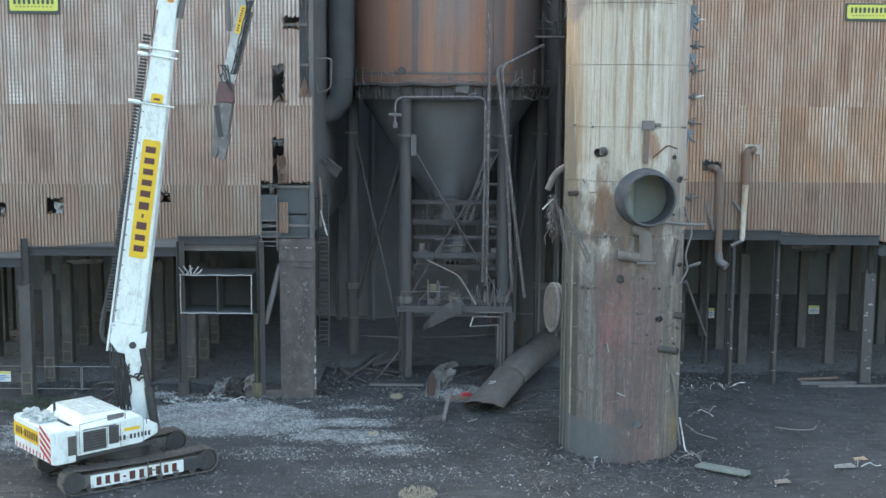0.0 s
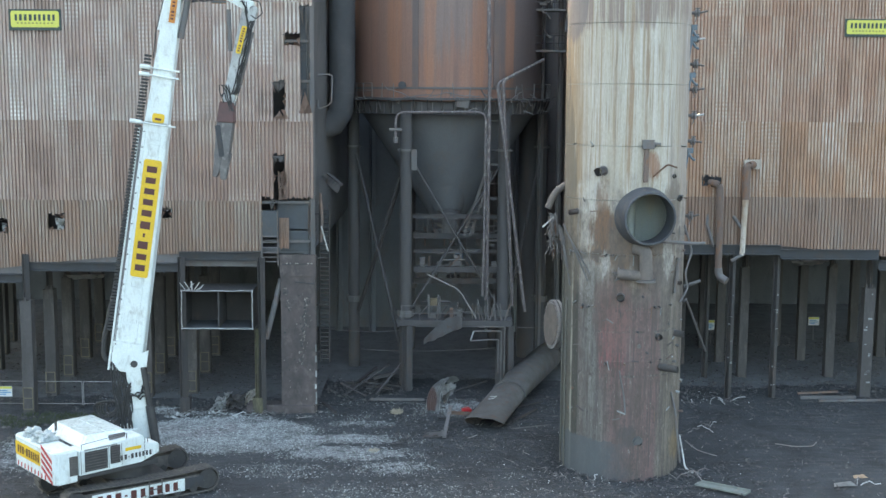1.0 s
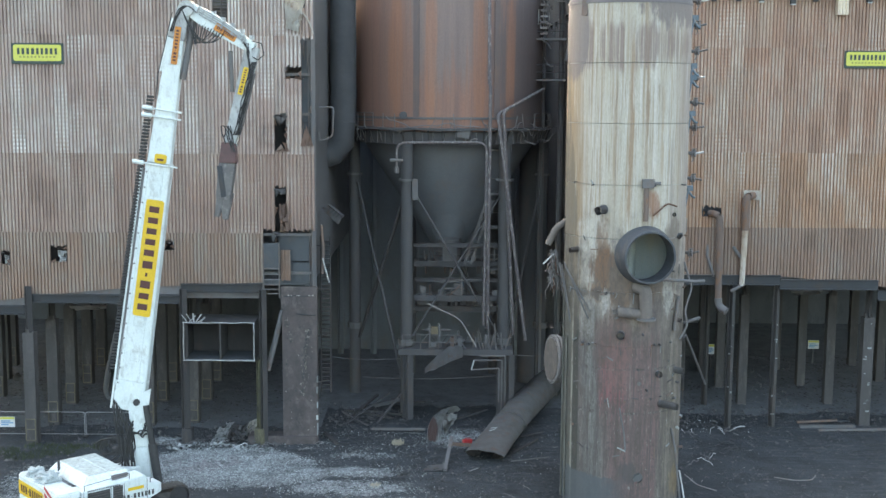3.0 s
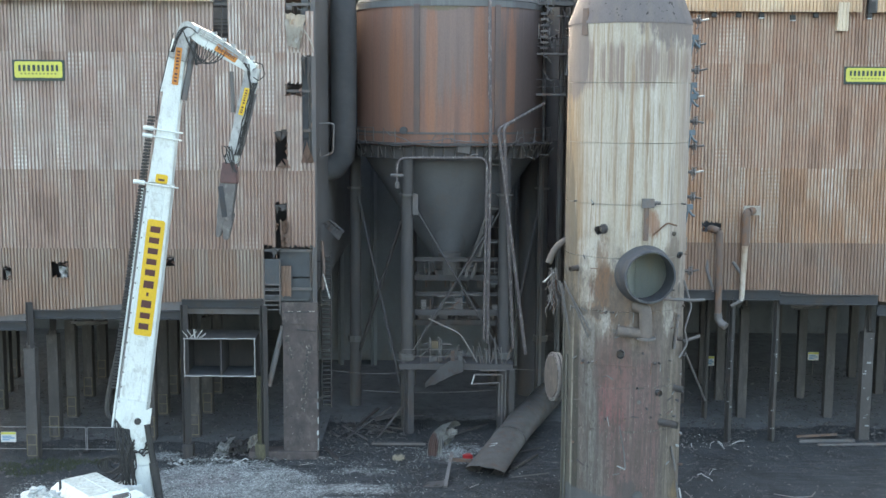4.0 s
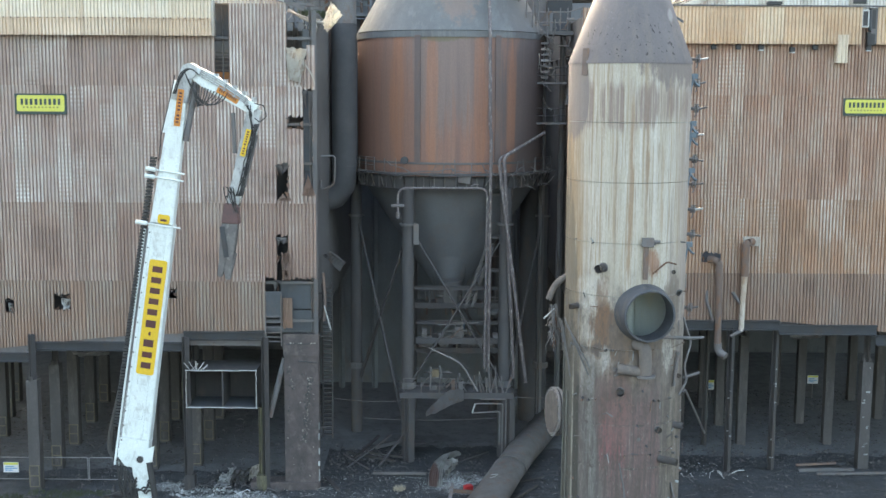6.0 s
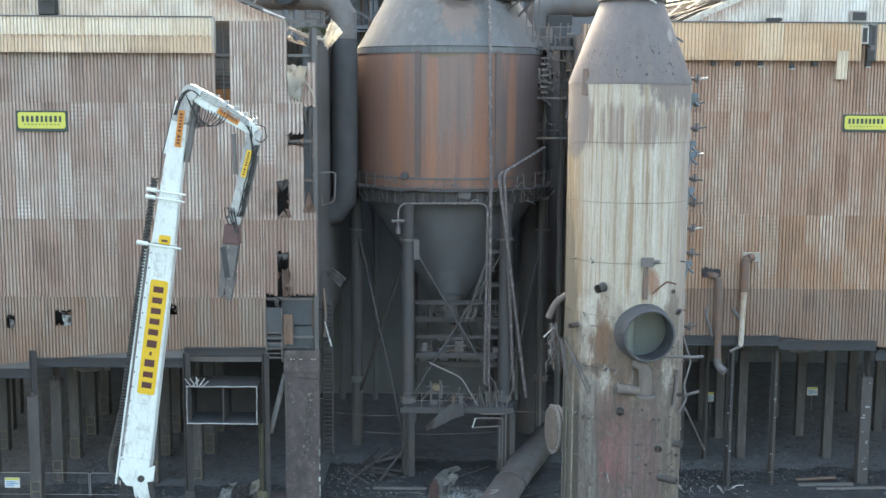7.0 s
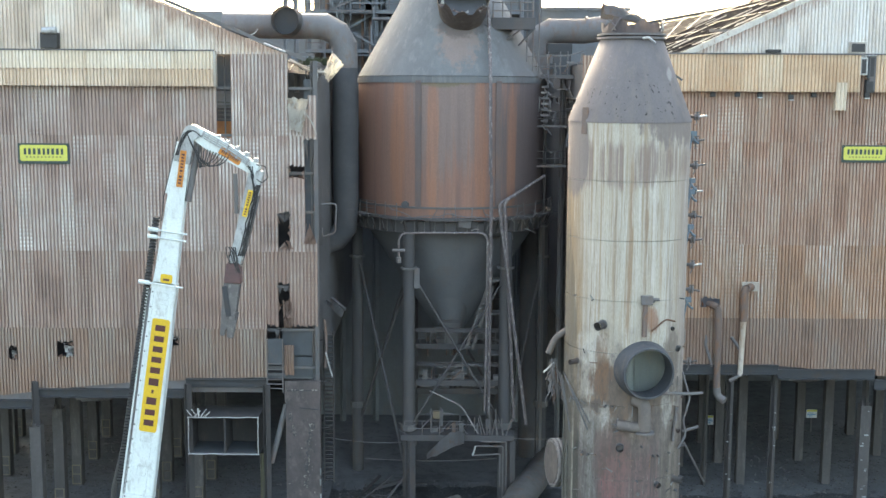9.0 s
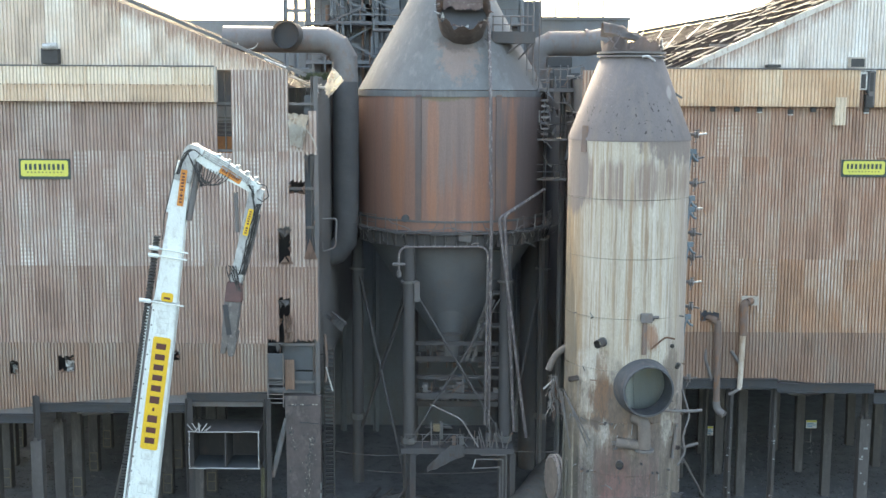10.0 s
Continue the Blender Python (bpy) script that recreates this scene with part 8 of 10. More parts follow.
def valve_cock(z, k):
    s = thing("valve", "small grey valve projecting from the stack", "valve", (14.1, 69.4, z), "valves on the stack")
    rng = random.Random(k)
    bm = bmesh.new()
    tube(bm, [(13.9, 69.2, z), (14.45, 69.0, z - 0.03)], 0.10, 10)
    part("body", bm, M_PIPE, s, "", True)
    bm = bmesh.new()
    for d in (0.0, 0.16):
        tube(bm, [(14.3 + d, 69.05 - d * 0.35, z - 0.03), (14.37 + d, 69.02 - d * 0.35, z - 0.035)], 0.2, 12)
    part("flange", bm, M_PIPE, s)
    bm = bmesh.new()
    tube(bm, [(14.42, 69.0, z), (14.44, 68.98, z + 0.22)], 0.05, 8)
    tube(bm, [(14.3, 69.0, z + 0.22), (14.58, 68.96, z + 0.24)], 0.035, 6)
    part("lever", bm, M_STEEL, s)
    bm = bmesh.new()
    tube(bm, [(14.5, 68.98, z - 0.03), (14.85 + rng.uniform(0, 0.15), 68.85, z + rng.uniform(-0.12, 0.1))], 0.06, 8)
    part("spindle", bm, M_SCRAP if k % 3 == 0 else M_PIPE, s)
    bm = bmesh.new()
    tube(bm, [(14.35, 69.0, z - 0.05), (14.4, 69.0, z - 0.3 - 0.15 * rng.random()), (14.3, 68.9, z - 0.5)], 0.035, 6)
    part("tail", bm, M_STEEL, s)


for k, z in enumerate((28.94, 27.56, 26.11, 24.64, 23.2, 21.76, 20.27, 18.81, 14.44)):
    valve_cock(z, k)
M_BLUEBOX = worn("faded_blue_fitting", (0.15, 0.21, 0.26), (0.10, 0.14, 0.17), (0.22, 0.22, 0.22), 1.6, 0.6)
for z in (28.1, 25.4, 24.75, 22.7, 18.4):
    bm = bmesh.new()
    tube(bm, sag((13.95, 68.6, z), (14.5, 68.7, z - 0.7), 0.15, 6), 0.07, 8)
    box(bm, 14.0, 14.35, 68.5, 68.7, z - 0.3, z)
    tube(bm, sag((14.1, 68.5, z - 0.2), (13.85, 68.3, z - 1.5), -0.12, 6), 0.05, 6)
    single("junction_box", bm, M_BLUEBOX, "small blue-grey junction box with loose cable", "junction box", group="boxes on the stack")


M_STUB = worn("grimy_brown_pipe", (0.165, 0.14, 0.125), (0.12, 0.105, 0.097), (0.22, 0.185, 0.155), 1.3, 0.8, 0.0, 0.6)


def elbow_pipe():
    s = thing("elbow_pipe", "sooty cut elbow pipe fixed to the stack", "pipe", (11, 65.8, 12))
    bm = bmesh.new()
    tube(bm, bend([(10.75, 65.95, 12.9), (11.25, 65.5, 12.8), (11.3, 65.45, 11.2)], 0.35), 0.36, 16)
    part("elbow", bm, M_STUB, s, "", True)
    bm = bmesh.new()
    tube(bm, [(11.3, 65.45, 11.18), (11.3, 65.45, 11.06)], 0.55, 20)
    part("flange", bm, M_STEEL, s)
    bm = bmesh.new()
    tube(bm, [(9.7, 65.6, 11.5), (11.0, 65.55, 11.35)], 0.3, 14)
    part("branch", bm, M_STUB, s, "sooty torn branch pipe", True)
    rng = random.Random(7)
    for _ in range(9):
        bm = bmesh.new()
        z = rng.uniform(-0.3, 0.3)
        bar(bm, (9.8, 65.5, 11.48 + z), (9.8 - rng.uniform(0.1, 0.4), 65.4, 11.5 + 1.3 * z), 0.10, 0.03)
        part("shred", bm, M_STEEL if z < 0.1 else M_SCRAP, s, "torn rim of the branch")


elbow_pipe()


def side_nozzle():
    s = thing("flanged_nozzle", "large grey flanged nozzle on the stack flank", "nozzle", (6.9, 70.8, 8))
    bm = bmesh.new()
    d = Vector((-0.93, -0.2, 0.05)).normalized()
    p = Vector((7.6, 71.0, 7.55))
    tube(bm, [p, p + d * 1.0], 1.32, 36)
    part("neck", bm, M_STUB, s, "", True)
    bm = bmesh.new()
    tube(bm, [p + d * 0.7, p + d * 0.85], 1.5, 36)
    tube(bm, [p + d * 0.95, p + d * 1.08], 1.5, 36)
    part("flange", bm, M_FALLEN, s, "pale bolted flange pair", True)
    bm = bmesh.new()
    tube(bm, [p + d * 1.08, p + d * 1.14], 1.28, 36)
    part("blank_plate", bm, M_STUB, s, "brown-grey blank plate", True)
    a = d.orthogonal().normalized()
    b = d.cross(a)
    for k in range(20):
        t = 2 * math.pi * k / 20
        c = p + 1.4 * (math.cos(t) * a + math.sin(t) * b)
        bm = bmesh.new()
        tube(bm, [c + d * 0.62, c + d * 1.16], 0.045, 6)
        part("bolt", bm, M_STEEL, s)


side_nozzle()


def cable_tangle():
    s = thing("cable_tangle", "torn duct elbow with hanging tangled cables", "cables", (6.5, 69.3, 14.5))
    bm = bmesh.new()
    tube(bm, bend([(7.2, 69.4, 16.25), (6.5, 69.4, 15.75), (6.1, 69.4, 14.8)], 0.4), 0.2, 12)
    part("elbow", bm, M_STUB, s, "", True)
    rng = random.Random(17)
    for k in range(34):
        bm = bmesh.new()
        a = (6.3 + rng.uniform(-0.2, 0.3), 69.2, 14.6 - rng.uniform(0, 0.6))
        b = (6.5 + rng.uniform(-0.5, 0.7), 69.1 + rng.uniform(-0.3, 0.2), 13.0 - rng.uniform(-0.3, 1.4))
        tube(bm, sag(a, b, rng.uniform(-0.3, 0.3), 6, 0.16, rng), 0.022, 5)
        part("cable", bm, M_RUST if k < 4 else (M_STEEL if k % 3 else M_FALLEN), s)
    for a, b in (((6.9, 68.0, 14.0), (8.2, 66.6, 10.9)), ((6.8, 68.2, 13.8), (7.3, 67.6, 10.5)), ((6.7, 68.4, 13.9), (7.1, 67.8, 11.6)), ((7.0, 67.9, 13.7), (8.3, 66.5, 11.3))):
        bm = bmesh.new()
        bar(bm, a, b, 0.06)
        part("strip", bm, M_STEEL, s)
    bm = bmesh.new()
    bar(bm, (5.8, 69.1, 13.7), (6.4, 69.1, 14.3), 0.08)
    part("rod", bm, M_SCRAP, s)


cable_tangle()
for pts, r, mat, lab in (([(13.9, 68.2, 14.0), (14.35, 68.0, 12.5), (13.9, 67.6, 11.2), (14.1, 67.6, 10.4), (13.6, 67.3, 9.6)], 0.06, M_PIPE, "loose cable hanging on the stack"),
                         ([(13.4, 67.0, 12.2), (13.2, 66.9, 10.2)], 0.10, M_STEEL, "short upright pipe on the stack"), ([(14.0, 68.2, 10.4), (14.9, 68.0, 10.75)], 0.10, M_PIPE, "projecting grey rod on the stack"),
                         ([(12.2, 65.9, 13.3), (14.2, 66.6, 13.1), (14.8, 66.8, 13.1)], 0.09, M_STEEL, "dark bar across the stack"), ([(14.2, 68.5, 9.6), (16.8, 74.5, 5.2)], 0.07, M_PIPE, "slanting thin pipe from the stack"),
                         ([(11.2, 65.82, 18.5), (11.2, 65.82, 16.6)], 0.14, M_RUSTPIPE, "brown pipe above the round port"), ([(11.6, 65.85, 16.9), (12.4, 65.9, 17.6), (13.0, 66.3, 17.4)], 0.05, M_RUST, "rusty twisted rod on the stack"),
                         ([(13.2, 67.0, 4.4), (13.5, 67.1, 3.2), (13.9, 67.3, 0.1)], 0.06, M_PIPE, "loose conduit on the stack flank"), ([(10.0, 65.85, 5.9), (10.3, 65.85, 4.4), (10.4, 65.85, 3.4)], 0.05, M_PIPE, "thin conduit on the stack"),
                         ([(13.95, 67.9, 1.6), (14.2, 67.2, -0.2), (14.6, 66.6, -0.33)], 0.05, M_SCRAP, "pale cable by the stack foot"), ([(7.4, 68.0, 11.3), (8.5, 66.6, 9.3), (9.6, 66.0, 8.6)], 0.05, M_PIPE, "thin wire across the stack")):
    bm = bmesh.new()
    tube(bm, bend(pts, 0.2, 3) if len(pts) > 2 else pts, r, 8)
    part("loose_pipe", bm, mat, STACK, lab, True)
bm = bmesh.new()
tube(bm, [(11.0, 65.8, 18.75), (12.0, 66.0, 18.7)], 0.09, 8)
box(bm, 10.95, 11.6, 65.65, 65.95, 18.45, 18.95)
single("seam_clamp", bm, M_STEEL, "dark clamp on the stack seam", "clamp")
bm = bmesh.new()
plate(bm, (7.75, 67.3, 28.7), (0.3, -0.2, 0), (0.05, 0.1, 1), 0.35, 1.5, 0.05)
single("bracket_plate", bm, M_RUSTPIPE, "brown bracket plate on the stack shoulder", "bracket")


# ---- on the left shed ----
def name_sign(c, w, h):
    s = thing("name_sign", "yellow name sign in a dark green frame on sheeting", "sign", c, "company signs")
    u, v = Vector((1, 0, 0)), Vector((0, 0, 1))
    bm = bmesh.new()
    plate(bm, c, u, v, w, h, 0.05)
    part("frame", bm, M_SIGNGREEN, s)
    bm = bmesh.new()
    plate(bm, Vector(c) + Vector((0, -0.055, 0.04)), u, v, w * 0.92, h * 0.78, 0.012, 0.14)
    part("panel", bm, M_SIGNYELLOW, s, "yellow panel")
    marks(s, Vector(c) + Vector((0, -0.075, 0.14)), u, v, w * 0.78, h * 0.30, (0.9, 1, 1, 1.1, 0.9, 0.9, 1, 1, 0.9), M_SIGNGREEN)
    marks(s, Vector(c) + Vector((0, -0.075, -0.22)), u, v, w * 0.7, h * 0.08, (0.7,) * 10, M_SIGNOLIVE)


M_SIGNGREEN = worn("dark_green_board", (0.03, 0.055, 0.05), (0.045, 0.07, 0.065), None, 1.0, 0.6)
M_SIGNYELLOW = worn("lime_yellow_board", (0.68, 0.66, 0.10), (0.62, 0.62, 0.14), None, 1.0, 0.5)
M_SIGNOLIVE = worn("olive_print", (0.30, 0.31, 0.08), (0.26, 0.27, 0.07), None, 1.0, 0.5)
name_sign((-26.65, LY - 0.22, 26.04), 3.4, 1.35)
name_sign((28.95, RY - 0.22, 26.1), 3.15, 1.2)


def cut_slab():
    bm = bmesh.new()
    box(bm, -10.87, -8.53, 78.2, 78.95, -0.05, 10.7, None, 0.05)
    pier = thing("concrete_pier", "tall scarred grey-brown pier under the shed corner", "pier", (-9.7, 78.6, 0))
    part("shaft", bm, M_SLAB, pier)
    bm = bmesh.new()
    box(bm, -10.9, -8.5, 78.12, 78.19, 9.3, 10.78)
    part("top_plate", bm, M_SLAB, pier)
    bm = bmesh.new()
    box(bm, -13.2, -8.6, 77.9, 79.3, -0.05, 0.55, None, 0.06)
    part("footing", bm, M_SLAB, pier)
    flakes = random.Random(6)
    for mat, n, wide in ((M_CASING, 120, 1.0), (M_PURLIN, 75, 0.45), (M_BEAM, 60, 0.9)):
        bm = bmesh.new()
        for _ in range(n):
            t = flakes.random()
            if flakes.random() < 0.65:
                x, z = -9.12 - 0.45 * t + flakes.gauss(0, 0.13), 7.9 - 4.6 * t
            elif flakes.random() < 0.5:
                x, z = -10.6 + 0.35 * t + flakes.gauss(0, 0.07), 8.6 - 1.6 * t
            else:
                x, z = flakes.uniform(-10.7, -8.75), flakes.uniform(0.9, 9.0)
            x = min(-8.66, max(-10.75, x))
            sx, sz = wide * flakes.uniform(0.015, 0.05), wide * flakes.uniform(0.02, 0.1)
            box(bm, x - sx, x + sx, 78.17 + 0.006 * wide, 78.2, z - sz, z + sz)
        tagged(part("flake", bm, mat, pier, "flaked spots and small scars"), kind="stuff")
    for x0, x1, z in ((-10.75, -8.7, 10.12), (-9.9, -8.6, 8.95)):
        bm = bmesh.new()
        pts = []
        while x0 < x1:
            pts.append((x0, 78.13, z))
            x0, z = x0 + flakes.uniform(0.08, 0.25), z + flakes.uniform(-0.04, 0.04)
        tube(bm, pts, 0.035, 5)
        part("crack", bm, M_BEAM, pier, "dark crack across the pier")
    bm = bmesh.new()
    for x in (-10.4, -10.2, -9.85, -9.72, -9.68, -9.0, -8.8, -8.75):
        d = flakes.uniform(0.02, 0.09)
        box(bm, x - d, x + d, 78.095, 78.15, 10.16, 10.2 + 0.4 * d)
    part("chip", bm, M_PURLIN, pier, "pale chips along the head crack")
    bm = bmesh.new()
    rng = random.Random(3)
    z = 0.6
    while z < 4.6:
        h = rng.uniform(0.15, 0.7)
        if rng.random() < 0.75:
            box(bm, -8.56 - rng.uniform(0, 0.05), -8.49, 78.15, 78.3, z, z + h)
        z += h + 0.05
    single("edge_scar", bm, M_CHIP, "pale chipped edge along the pier", "chips", kind="stuff")


cut_slab()


M_OLIVE = worn("lichened_post", (0.13, 0.125, 0.07), (0.075, 0.07, 0.06), (0.19, 0.17, 0.11), 1.2, 0.9, 0.0, 0.4)


def open_box():
    s = thing("steel_box_frame", "open-fronted steel box with cut pale edges under the shed", "box frame", (-15, 78.5, 5.8))
    for nm, q in (("floor", (-17.4, -12.62, 77.6, 80.4, 5.78, 5.92)), ("roof", (-17.4, -12.62, 77.6, 80.4, 8.32, 8.46)), ("side", (-17.4, -17.28, 77.6, 80.4, 5.922, 8.318)), ("side", (-12.74, -12.62, 77.6, 80.4, 5.922, 8.318)),
                  ("divider", (-14.98, -14.88, 77.62, 80.4, 5.922, 8.318)), ("back", (-17.27, -12.75, 80.3, 80.39, 5.922, 8.318))):
        bm = bmesh.new()
        box(bm, *q)
        part(nm, bm, M_GREY if nm == "floor" else M_POST, s)
    rng = random.Random(14)
    for p, q in (((-17.42, 77.58, 5.85), (-12.6, 77.58, 5.85)), ((-17.42, 77.58, 8.4), (-12.6, 77.58, 8.4)), ((-17.36, 77.58, 5.8), (-17.36, 77.58, 8.45)), ((-12.66, 77.58, 5.8), (-12.66, 77.58, 8.45))):
        bm = bmesh.new()
        pts = sag(p, q, 0, 14, 0.025, rng)
        tube(bm, pts, 0.028, 5)
        part("cut_edge", bm, M_SCRAP, s, "bright torch-cut edge")
    bm = bmesh.new()
    for k in range(7):
        x = -17.1 + 0.15 * k
        bar(bm, (x, 77.6, 8.45), (x + rng.uniform(-0.4, 0.5), 77.5, 8.6 + rng.uniform(0.1, 0.45)), 0.1, 0.05)
    part("torn_strip", bm, M_SCRAP, s, "bright torn strips")
    for x in (-17.3, -12.4):
        bm = bmesh.new()
        beam(bm, (x, 78.0, -0.05), (x, 78.0, 5.78), 0.3, 0.3, 0.04)
        box(bm, x - 0.35, x + 0.35, 77.65, 78.35, -0.05, 1.1, None, 0.03)
        part("post", bm, M_POST if x < -15 else M_OLIVE, s)


open_box()


def ladder_cage():
    s = thing("access_ladder", "dark steel access ladder frame with rails on shed", "ladder", (-11.5, 78.2, 11))
    for x in (-12.05, -11.0):
        bm = bmesh.new()
        bar(bm, (x, 78.1, 10.0), (x, 78.1, 13.7), 0.07)
        part("stile", bm, M_STEEL, s)
    for z in (10.3, 10.6, 10.9, 11.25, 11.6, 12.0):
        bm = bmesh.new()
        bar(bm, (-12.05, 78.1, z), (-11.0, 78.1, z), 0.06)
        part("rung", bm, M_PIPE, s)
    bm = bmesh.new()
    box(bm, -12.0, -11.05, 78.15, 78.22, 11.9, 13.7)
    part("back_panel", bm, M_GREY, s, "blue-grey back panel")
    bm = bmesh.new()
    tube(bm, [(-12.0, 78.0, 10.0), (-12.0, 78.0, 6.6)], 0.05, 6)
    part("rod", bm, M_PIPE, s)


ladder_cage()
bm = bmesh.new()
corrugated(bm, -10.95, -10.3, 11.1, 13.2, 0.05, 0.012, 0.1, random.Random(2))
bmesh.ops.translate(bm, verts=bm.verts[:], vec=(0, LY - 0.1, 0))
single("loose_sheet", bm, M_SKIRT, "loose brown corrugated sheet hanging by the lining", "sheet")


def corner_stair():
    s = thing("steel_stair", "dark caged steel stair behind the shed corner", "stair", (-8.1, 79.6, 0))
    for x in (-8.4, -7.75):
        bm = bmesh.new()
        bar(bm, (x, 79.7, 3.2), (x, 79.7, 14.0), 0.07)
        part("stile", bm, M_POST, s)
    for k in range(35):
        bm = bmesh.new()
        box(bm, -8.36, -7.79, 79.6, 79.85, 3.4 + 0.3 * k, 3.46 + 0.3 * k)
        part("rung", bm, M_POST, s)
    for z in (4.0, 7.2, 10.4, 13.4):
        bm = bmesh.new()
        bar(bm, (-8.75, 79.1, z), (-8.0, 79.72, z), 0.08)
        part("bracket", bm, M_POST, s)
    bm = bmesh.new()
    box(bm, -8.4, -7.75, 79.9, 79.95, 10.6, 13.6)
    part("back_panel", bm, M_GREY, s, "dark panel behind the stair")


corner_stair()
for pts, r, mat, lab in (([(-8.45, 80.0, 22.65), (-7.5, 80.0, 22.67), (-7.58, 80.0, 20.7), (-8.45, 80.0, 20.35), (-8.45, 80.0, 21.0)], 0.06, M_PIPE, "bent steel bracket at the shed corner"),
                         ([(-8.3, 79.4, 14.8), (-8.15, 79.2, 13.0), (-8.25, 79.2, 11.5)], 0.10, M_RUSTPIPE, "hanging torn strip"), ([(-8.2, 79.0, 12.6), (-7.95, 79.0, 11.6), (-7.75, 79.0, 10.9)], 0.05, M_SCRAP, "bright hanging strip"),
                         ([(-10.5, 79.0, 32.2), (-9.2, 79.3, 31.75), (-8.4, 79.6, 31.65)], 0.05, M_PURLIN, "broken eaves gutter"), ([(-12.0, LY - 0.3, 33.3), (-10.6, LY - 0.3, 32.75)], 0.07, M_SCRAP, "bright bent verge strip"),
                         ([(-9.35, 78.35, 28.8), (-8.9, 78.3, 28.2), (-8.62, 78.3, 27.4)], 0.05, M_PURLIN, "peeling pale strip"), ([(-10.9, 78.9, 9.0), (-11.9, 78.4, 5.0)], 0.2, M_PIPE, "leaning pipe beside the pier")):
    bm = bmesh.new()
    tube(bm, bend(pts, 0.25, 3) if len(pts) > 2 else pts, r, 8)
    part("hanging_strip", bm, mat, LEFT, lab, True)


def flap(name, pts, mat, lab, cols=6, rows=6, wave=0.12, seed=1, owner=None):
    """A crumpled sheet between four corners."""
    a, b, c, d = [Vector(p) for p in pts]
    bm = bmesh.new()
    g = []
    for i in range(cols + 1):
        row = []
        for j in range(rows + 1):
            s, t = i / cols, j / rows
            v = a.lerp(b, s).lerp(d.lerp(c, s), t)
            v.y += wave * noise.noise(Vector((s * 4, t * 4, seed)))
            v.x += 0.5 * wave * noise.noise(Vector((s * 5, t * 5, seed + 9)))
            v.z += 0.5 * wave * noise.noise(Vector((s * 5, t * 5, seed + 5)))
            row.append(bm.verts.new(v))
        g.append(row)
    for i in range(cols):
        for j in range(rows):
            bm.faces.new((g[i][j], g[i + 1][j], g[i + 1][j + 1], g[i][j + 1]))
    bmesh.ops.solidify(bm, geom=bm.faces[:], thickness=0.025)
    if owner is not None:
        return part(name, bm, mat, owner, lab, True)
    return single(name, bm, mat, lab, "sheet", True)


def eaves_wreck():
    """A bright roof sheet folded over the eaves and what is left of the gutter."""
    flap("bent_sheet", [(-7.69, 79.6, 32.87), (-6.91, 79.6, 31.98), (-7.9, 79.3, 30.78), (-8.23, 79.3, 31.38)], M_PALE, "bright pale bent roof sheet at the eaves", 8, 8, 0.3, 61, LEFT)
    gutter = [(-10.48, 79.4, 32.29), (-9.29, 79.4, 31.59), (-8.13, 79.4, 31.45)]
    bm = bmesh.new()
    tube(bm, bend(gutter, 0.3, 3), 0.09, 8)
    part("gutter", bm, M_PURLIN, LEFT, "broken pale eaves gutter")
    rng = random.Random(62)
    for k in range(26):
        p = Vector(gutter[0]).lerp(Vector(gutter[2]), rng.random()) + Vector((0, 0.1, 0.05))
        q = p + Vector((rng.uniform(-0.6, 0.6), rng.uniform(-0.2, 0.2), rng.uniform(-0.9, 0.35)))
        bm = bmesh.new()
        bar(bm, p, q, rng.uniform(0.03, 0.09), 0.03)
        part("shred", bm, rng.choice((M_PURLIN, M_STEEL, M_STEEL, M_SCRAP)), LEFT)


eaves_wreck()
flap("torn_sheet", [(9.6, 89.2, 32.3), (10.1, 89.1, 32.1), (10.85, 89, 31.0), (9.9, 89, 30.9)], M_PALE, "pale crumpled corrugated sheet behind the stack", wave=0.3, seed=14, owner=RIGHT)
flap("torn_sheet", [(-25.85, LY - 0.1, 13.1), (-25.2, LY - 0.15, 13.05), (-25.25, LY - 0.2, 12.35), (-25.7, LY - 0.15, 12.3)], M_SCRAP, "pale crumpled metal in a hole of the sheeting", wave=0.3, seed=41, owner=LEFT)
flap("torn_sheet", [(-29.4, LY - 0.1, 12.8), (-29.05, LY - 0.15, 12.7), (-29.1, LY - 0.2, 12.15), (-29.35, LY - 0.15, 12.1)], M_SCRAP, "pale crumpled metal in a hole of the sheeting", wave=0.25, seed=43, owner=LEFT)
flap("torn_sheet", [(-10.5, 78.3, 29.8), (-9.15, 78.25, 29.7), (-9.55, 78.2, 27.5), (-10.4, 78.25, 27.75)], M_PALE, "pale torn sheet hanging in a gap", wave=0.3, seed=4, owner=LEFT)
flap("hanging_panel", [(-8.5, 81, 15.77), (-7.88, 81, 16.09), (-6.9, 80.8, 15.3), (-7.3, 80.8, 14.67)], M_PIPE, "grey buckled panel hanging at the shed corner", 6, 6, 0.25, 6, LEFT)
for k in range(5):
    bm = bmesh.new()
    u = 0.25 + 0.15 * k
    p = Vector((-8.5, 80.9, 15.7)).lerp(Vector((-7.0, 80.7, 14.95)), u)
    bar(bm, p, p + Vector((0.36, -0.02, 0.34)), 0.05, 0.04)
    part("slat", bm, M_GREY, LEFT)
flap("torn_sheet", [(-11.0, 78.35, 16.3), (-10.4, 78.3, 16.2), (-10.3, 78.2, 14.5), (-10.9, 78.25, 14.6)], M_SHEET_LOW, "torn curled corrugated sheet edge", wave=0.3, seed=8, owner=LEFT)
